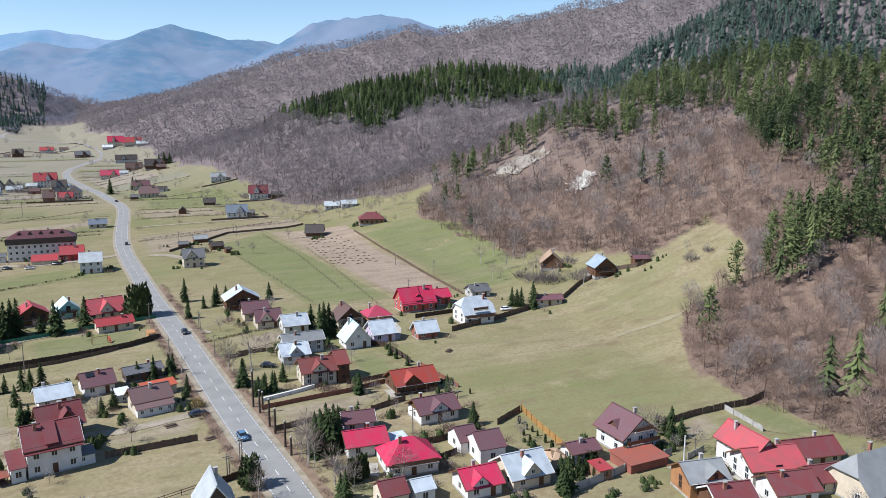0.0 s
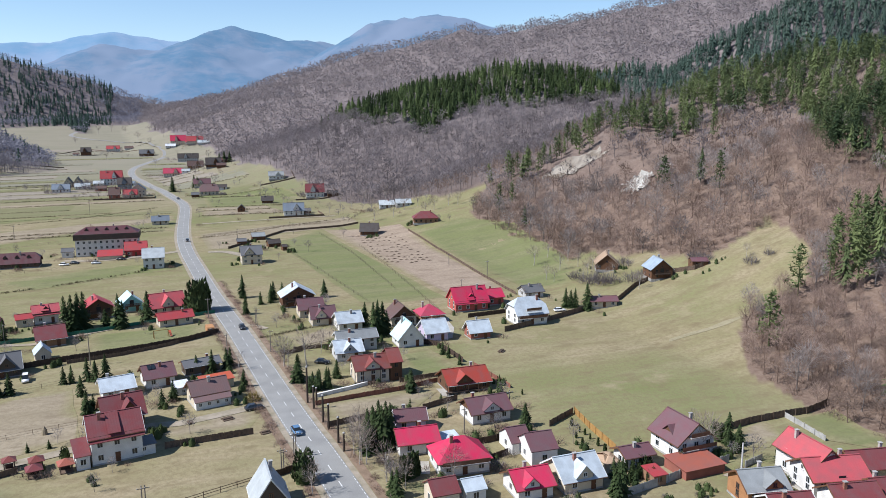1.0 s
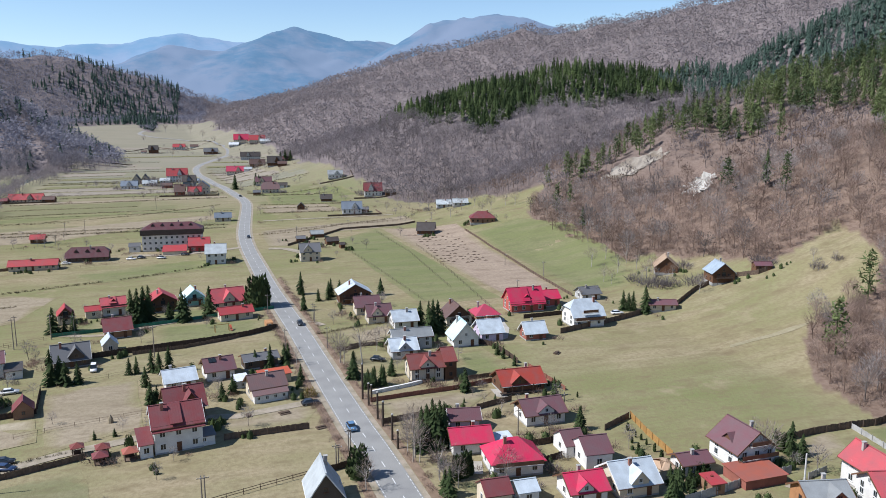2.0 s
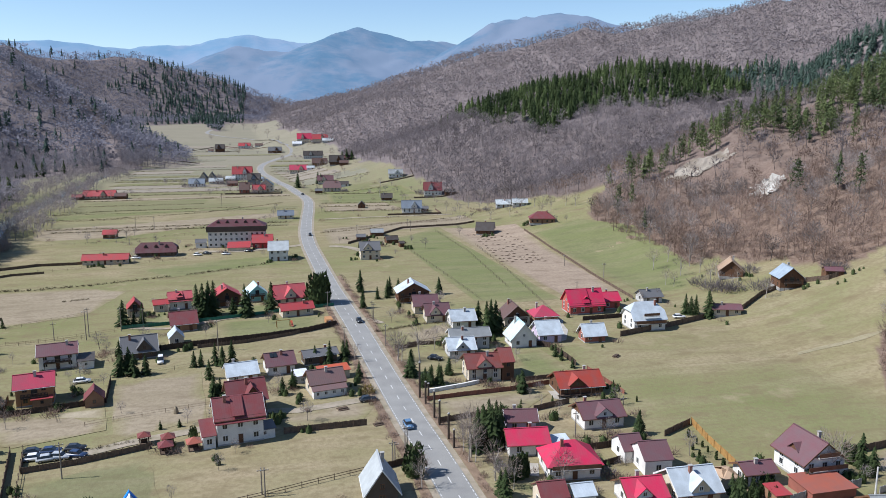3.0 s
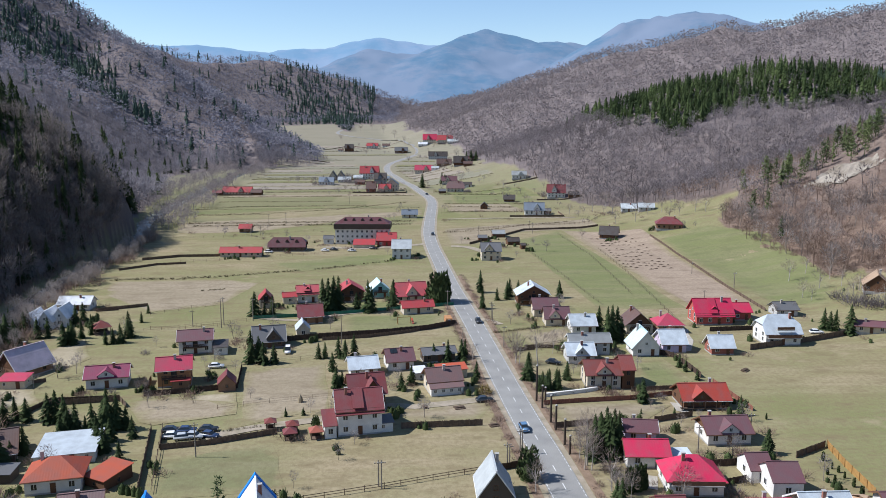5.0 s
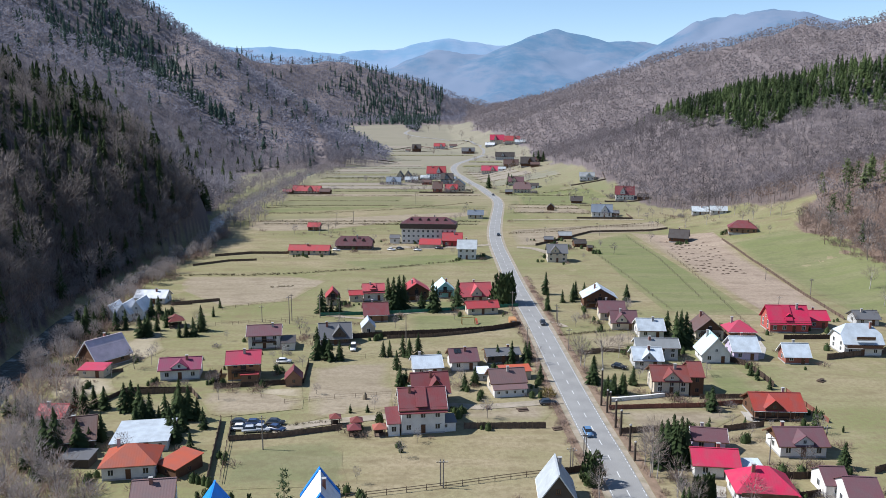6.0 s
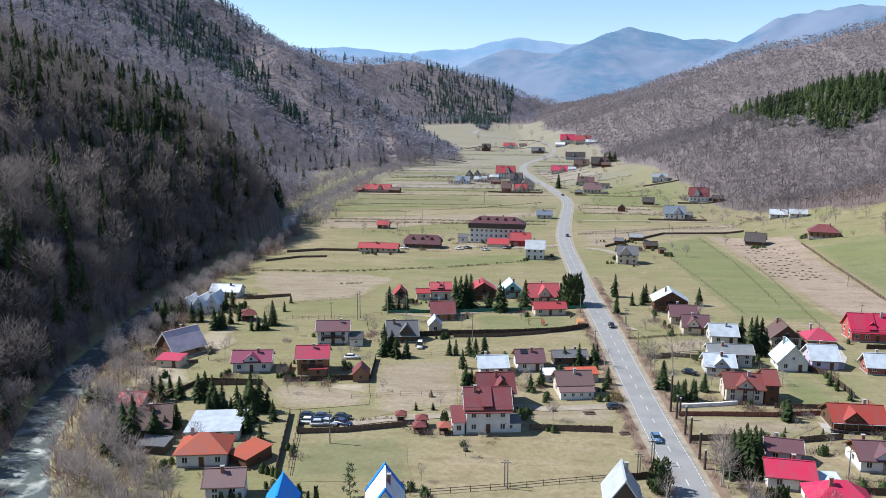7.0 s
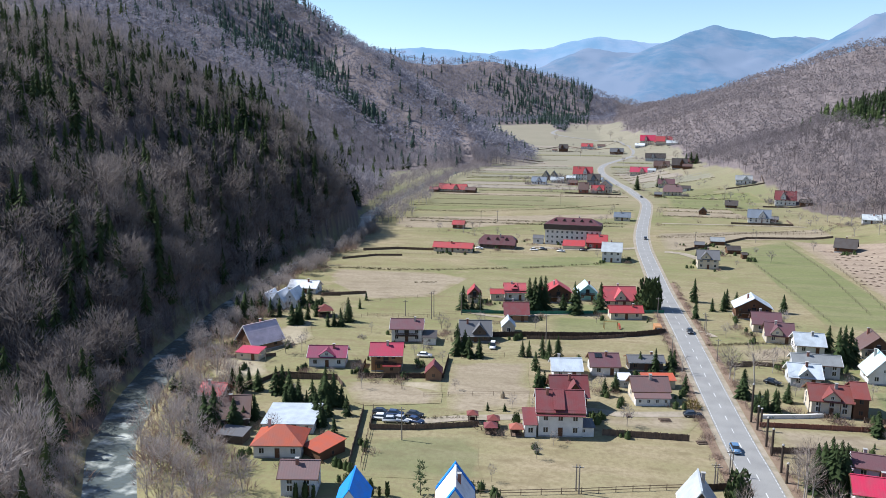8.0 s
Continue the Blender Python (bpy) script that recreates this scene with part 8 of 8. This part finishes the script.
# ---------- garden buildings and clutter ----------
def gazebo(x, y, turn, w, h, roof, words):
    ob = thing("gazebo", x, y, turn, words, "gazebo")
    bm = bmesh.new()
    a = [bm.verts.new((sx * (w / 2 + 0.35), sy * (w / 2 + 0.35), h)) for sx, sy in ((-1, -1), (1, -1), (1, 1), (-1, 1))]
    b = [bm.verts.new((v.co.x, v.co.y, h - 0.1)) for v in a]
    t = bm.verts.new((0, 0, h + w * 0.42))
    for i in range(4):
        j = (i + 1) % 4
        bm.faces.new((a[i], a[j], t))
        bm.faces.new((b[i], b[j], a[j], a[i]))
    bm.faces.new(b[::-1])
    part("roof", bm, ROOF_MAT[roof], ob)
    bm = bmesh.new()
    box(bm, -w / 2, w / 2, -w / 2, w / 2, -0.3, 0.12)
    part("deck", bm, OLD_WOOD, ob)
    for sx in (-1, 1):
        for sy in (-1, 1):
            bm = bmesh.new()
            px, py = sx * (w / 2 - 0.1), sy * (w / 2 - 0.1)
            box(bm, px - 0.08, px + 0.08, py - 0.08, py + 0.08, 0.124, h - 0.05)
            part("post", bm, OLD_WOOD, ob)
    bm = bmesh.new()
    box(bm, -w / 2 + 0.3, w / 2 - 0.3, w / 2 - 0.5, w / 2 - 0.1, 0.124, 0.95)
    part("bench", bm, DARK_WOOD, ob)


gazebo(-28.9, 165.9, 12, 2.0, 2.1, "dredb", "small wooden gazebo with a red pyramid roof")
gazebo(-23.8, 164.0, 12, 2.2, 2.1, "dredb", "small wooden gazebo with a red pyramid roof")
gazebo(-23.9, 160.8, 12, 2.4, 1.7, "dred", "low wooden shelter with a dark red roof")
gazebo(-18.3, 161.0, 12, 2.4, 1.8, "brick", "low wooden shelter with a brown roof")
gazebo(-95.2, 246.5, 30, 4.6, 2.4, "dredb", "round wooden garden pavilion with a brown roof")


def play_frame(x, y, turn):
    ob = thing("swing_set", x, y, turn, "orange-brown wooden swing set on a lawn", "playground")
    for sx in (-2.2, 2.2):
        for sy in (-0.9, 0.9):
            bm = bmesh.new()
            v = box(bm, sx - 0.08, sx + 0.08, sy - 0.08, sy + 0.08, 0, 2.3)
            for q in v[4:]:
                q.co.y *= 0.1
            part("leg", bm, RAW_WOOD, ob)
    bm = bmesh.new()
    box(bm, -2.4, 2.4, -0.08, 0.08, 2.3, 2.46)
    part("beam", bm, RAW_WOOD, ob)
    bm = bmesh.new()
    v = box(bm, 2.5, 3.2, -1.2, 1.2, 0.9, 1.0)
    for q in v:
        q.co.z += 0.55 * q.co.y
    part("slide", bm, ROOF_MAT["orange"], ob)


play_frame(1.6, 252.5, 10)


def trailer(x, y, turn):
    ob = thing("site_trailer", x, y, turn, "rusty brown trailer cabin with a rounded roof", "trailer")
    bm = bmesh.new()
    side_profile(bm, [(-2.2, 0.5), (-2.2, 2.0), (-1.9, 2.35), (1.9, 2.35), (2.2, 2.0), (2.2, 0.5)], 1.1)
    part("body", bm, WALL_MAT["orangew"], ob)
    for sx in (-1, 1):
        wh = share("wheel", WHEEL, ob, Matrix.Translation((sx * 0.95, 0, 0.3)))
        share("rim", RIM_ME, wh, Matrix())
    add_window(ob, pose(0, -2.2, 1.0), True, True)


trailer(16.4, 252.4, 5)


def wood_pile(x, y, turn, n, length):
    ob = thing("log_pile", x, y, turn, "stack of grey cut logs on the grass", "firewood")
    rnd = random.Random(int(x * 10))
    for i in range(n):
        row = 0 if i < n * 0.6 else 1
        k = i if row == 0 else i - int(n * 0.6)
        bm = bmesh.new()
        bmesh.ops.create_cone(bm, cap_ends=True, segments=7, radius1=0.16, radius2=0.14, depth=length * rnd.uniform(0.85, 1.05), matrix=Matrix.Translation((0, (k - n * 0.3) * 0.34 + row * 0.17, 0.15 + row * 0.28)) @ Matrix.Rotation(radians(90), 4, "Y"))
        part("log", bm, OLD_WOOD, ob)


wood_pile(14.2, 176.4, 15, 9, 2.6)
wood_pile(21.2, 165.4, 15, 7, 2.2)
wood_pile(6.0, 177.0, 100, 6, 2.0)
wood_pile(94.8, 199.6, 40, 8, 2.5)


def hay_stook(x, y):
    ob = thing("hay_stook", x, y, 0, "small pointed stook of dry hay", "hay")
    bm = bmesh.new()
    tube(bm, 0, 0, -0.1, 1.2, 0.7, 0.5, 9)
    tube(bm, 0, 0, 1.2, 2.0, 0.5, 0.05, 9)
    part("hay", bm, STRAW, ob)


hay_stook(-24.3, 182.4)


def barrier(points, words):
    """White-topped retaining wall along a garden."""
    ob = thing("garden_wall", points[0][0], points[0][1], 0, words, "wall", z=0)
    ob.matrix_basis = Matrix()
    for a, b in zip(points[:-1], points[1:]):
        a, b = Vector(a), Vector(b)
        t = (b - a).normalized()
        s = Vector((-t.y, t.x)) * 0.3
        z = ground_at(a.x, a.y)
        bm = bmesh.new()
        lo = [bm.verts.new((p.x, p.y, z - 0.3)) for p in (a - s, b - s, b + s, a + s)]
        hi = [bm.verts.new((v.co.x, v.co.y, z + 0.9)) for v in lo]
        bm.faces.new(hi)
        for i in range(4):
            j = (i + 1) % 4
            bm.faces.new((lo[i], lo[j], hi[j], hi[i]))
        part("wall_panel", bm, WALL_MAT["white"], ob)


barrier([(36.2, 183.0), (41.0, 184.2), (46.0, 185.4), (50.5, 187.0)], "low white garden wall under a hedge")

# hedge banks between the valley strips, and small trees and yard fences about the farther houses
for edge_points in STRIP_EDGES:
    hedge("hedge", srnd.uniform(0.8, 1.5), edge_points)
far_homes = [o for o in scene.objects if o.type == "EMPTY" and o.name.split(".")[0] == "house" and o.location.y > 430]
trnd = random.Random(9)
for home in far_homes:
    hx, hy = home.location.x, home.location.y
    for _ in range(2):
        a = trnd.uniform(0, 6.283)
        px, py = hx + 13 * math.cos(a), hy + 10 * math.sin(a)
        if abs(px - road_x(py)) > 9:
            plant("bare" if trnd.random() < 0.7 else "bush", px, py, trnd.uniform(3.5, 7.5))
    q = trnd.uniform(13, 19)
    off = min(abs(hx + s * q - road_x(hy + u * q)) for s in (-1, 1) for u in (-0.6, 0.5))
    crosses = (hx - q - road_x(hy)) * (hx + q - road_x(hy)) < 0
    if trnd.random() < 0.4 and hy < 900 and off > 9 and not crosses:
        fence("plank", 1.2, [(hx - q, hy - q * 0.6), (hx + q, hy - q * 0.65)])
        fence("plank", 1.2, [(hx + q, hy - q * 0.65), (hx + q * 1.02, hy + q * 0.5)])

# orchards and shrubs too many to count round the farther farms, and along the field edges
OX = np.array([h.location.x for h in far_homes]).repeat(14)
OY = np.array([h.location.y for h in far_homes]).repeat(14)
oa, orad = rng.uniform(0, 6.283, len(OX)), rng.uniform(9, 42, len(OX))
OX, OY = OX + orad * np.cos(oa) * 1.2, OY + orad * np.sin(oa)
clear = np.abs(OX - np.interp(OY, [p[1] for p in ROAD], [p[0] for p in ROAD])) > 9
clear &= inside(OX, OY, VALLEY) & (path_distance(OX, OY, RIVER) > 9)
for h in far_homes:
    clear &= np.hypot(OX - h.location.x, OY - h.location.y) > 8
OX, OY = OX[clear], OY[clear]
tree = rng.uniform(0, 1, len(OX)) < 0.6
n = tree.sum()
wood("orchard", "small leafless fruit trees scattered round the farms", "orchard", BARE_MID, TWIGS, OX[tree], OY[tree], rng.uniform(3, 6.5, n), rng.uniform(1.2, 1.8, n), rng, rng.uniform(0.1, 0.7, n))
n = (~tree).sum()
wood("farm_scrub", "low brown shrubs scattered round the farms", "scrub", BUSHES, RUSSET, OX[~tree], OY[~tree], rng.uniform(1.2, 3, n), rng.uniform(1.0, 1.6, n), rng, rng.uniform(0.1, 0.6, n))

# shrubs and small evergreens, too many to count, along the walls and fences of the gardens
near_homes = [o for o in scene.objects if o.type == "EMPTY" and o.name.split(".")[0] in ("house", "shed", "barn", "cabin") and o.location.y <= 430]
CX = np.array([h.location.x for h in near_homes]).repeat(4)
CY = np.array([h.location.y for h in near_homes]).repeat(4)
sa = rng.uniform(0, 6.283, len(CX))
CX, CY, along = CX + 8.8 * np.cos(sa), CY + 8.8 * np.sin(sa), rng.uniform(0, 6.283, len(CX))
SX, SY = CX.repeat(4), CY.repeat(4)
run = np.tile(np.arange(4) - 1.5, len(CX)) * 1.3
SX, SY = SX + run * np.cos(along.repeat(4)) + rng.normal(0, 0.4, len(SX)), SY + run * np.sin(along.repeat(4)) + rng.normal(0, 0.4, len(SX))
clear = (np.abs(SX - np.interp(SY, [p[1] for p in ROAD], [p[0] for p in ROAD])) > 7.5) & (path_distance(SX, SY, RIVER) > 9)
for h in near_homes:
    clear &= np.hypot(SX - h.location.x, SY - h.location.y) > 6.6
# the open meadow stays bare
clear &= ~((SX > 62) & (SY > 200) & (SY < 300) & (SX > 60 + (SY - 150) * 0.1) & (rng.uniform(0, 1, len(SX)) < 0.6))
SX, SY = SX[clear], SY[clear]
green = np.sin(np.floor(SX / 5) * 12.9 + np.floor(SY / 5) * 78.2) > -0.1
n = green.sum()
wood("garden_evergreens", "low dark evergreen shrubs in the gardens", "scrub", [column_shape(rng, 70, 0.4) for _ in range(3)], THUJA, SX[green], SY[green], rng.uniform(0.8, 2.4, n), rng.uniform(0.8, 1.3, n), rng, rng.uniform(0.0, 0.5, n))
n = (~green).sum()
wood("garden_shrubs", "leafless brown shrubs in the gardens", "scrub", BUSHES, RUSSET, SX[~green], SY[~green], rng.uniform(0.8, 2.6, n), rng.uniform(1.0, 1.6, n), rng, rng.uniform(0.0, 0.5, n))
TX = np.array([h.location.x for h in near_homes]).repeat(2)
TY = np.array([h.location.y for h in near_homes]).repeat(2)
ta, trad = rng.uniform(0, 6.283, len(TX)), rng.uniform(9, 16, len(TX))
TX, TY = TX + trad * np.cos(ta), TY + trad * np.sin(ta)
clear = (np.abs(TX - np.interp(TY, [p[1] for p in ROAD], [p[0] for p in ROAD])) > 8) & (path_distance(TX, TY, RIVER) > 9) & ~((TX > 80) & (TY > 190) & (TY < 330))
for h in near_homes:
    clear &= np.hypot(TX - h.location.x, TY - h.location.y) > 7.5
TX, TY = TX[clear], TY[clear]
n = len(TX)
wood("garden_trees", "small leafless fruit trees in the gardens", "orchard", BARE_NEXT, TWIGS_NEAR, TX, TY, rng.uniform(3, 6.5, n), rng.uniform(0.9, 1.4, n), rng, rng.uniform(0.0, 0.7, n))
# dry weeds and brambles, too many to count, on the earth strips beside the road
wy = rng.uniform(112, 330, 420)
wx = np.interp(wy, [q.y for q in road_line], [q.x for q in road_line]) + rng.choice([-1, 1], 420) * rng.uniform(5.4, 7.4, 420)
free = np.ones(420, bool)
for h in near_homes:
    free &= np.hypot(wx - h.location.x, wy - h.location.y) > 6.5
wx, wy = wx[free], wy[free]
n = len(wx)
wood("roadside_weeds", "dry brown weeds and brambles beside the road", "scrub", BUSHES, RUSSET, wx, wy, rng.uniform(0.5, 1.6, n), rng.uniform(1.0, 1.8, n), rng, rng.uniform(0.0, 0.6, n))
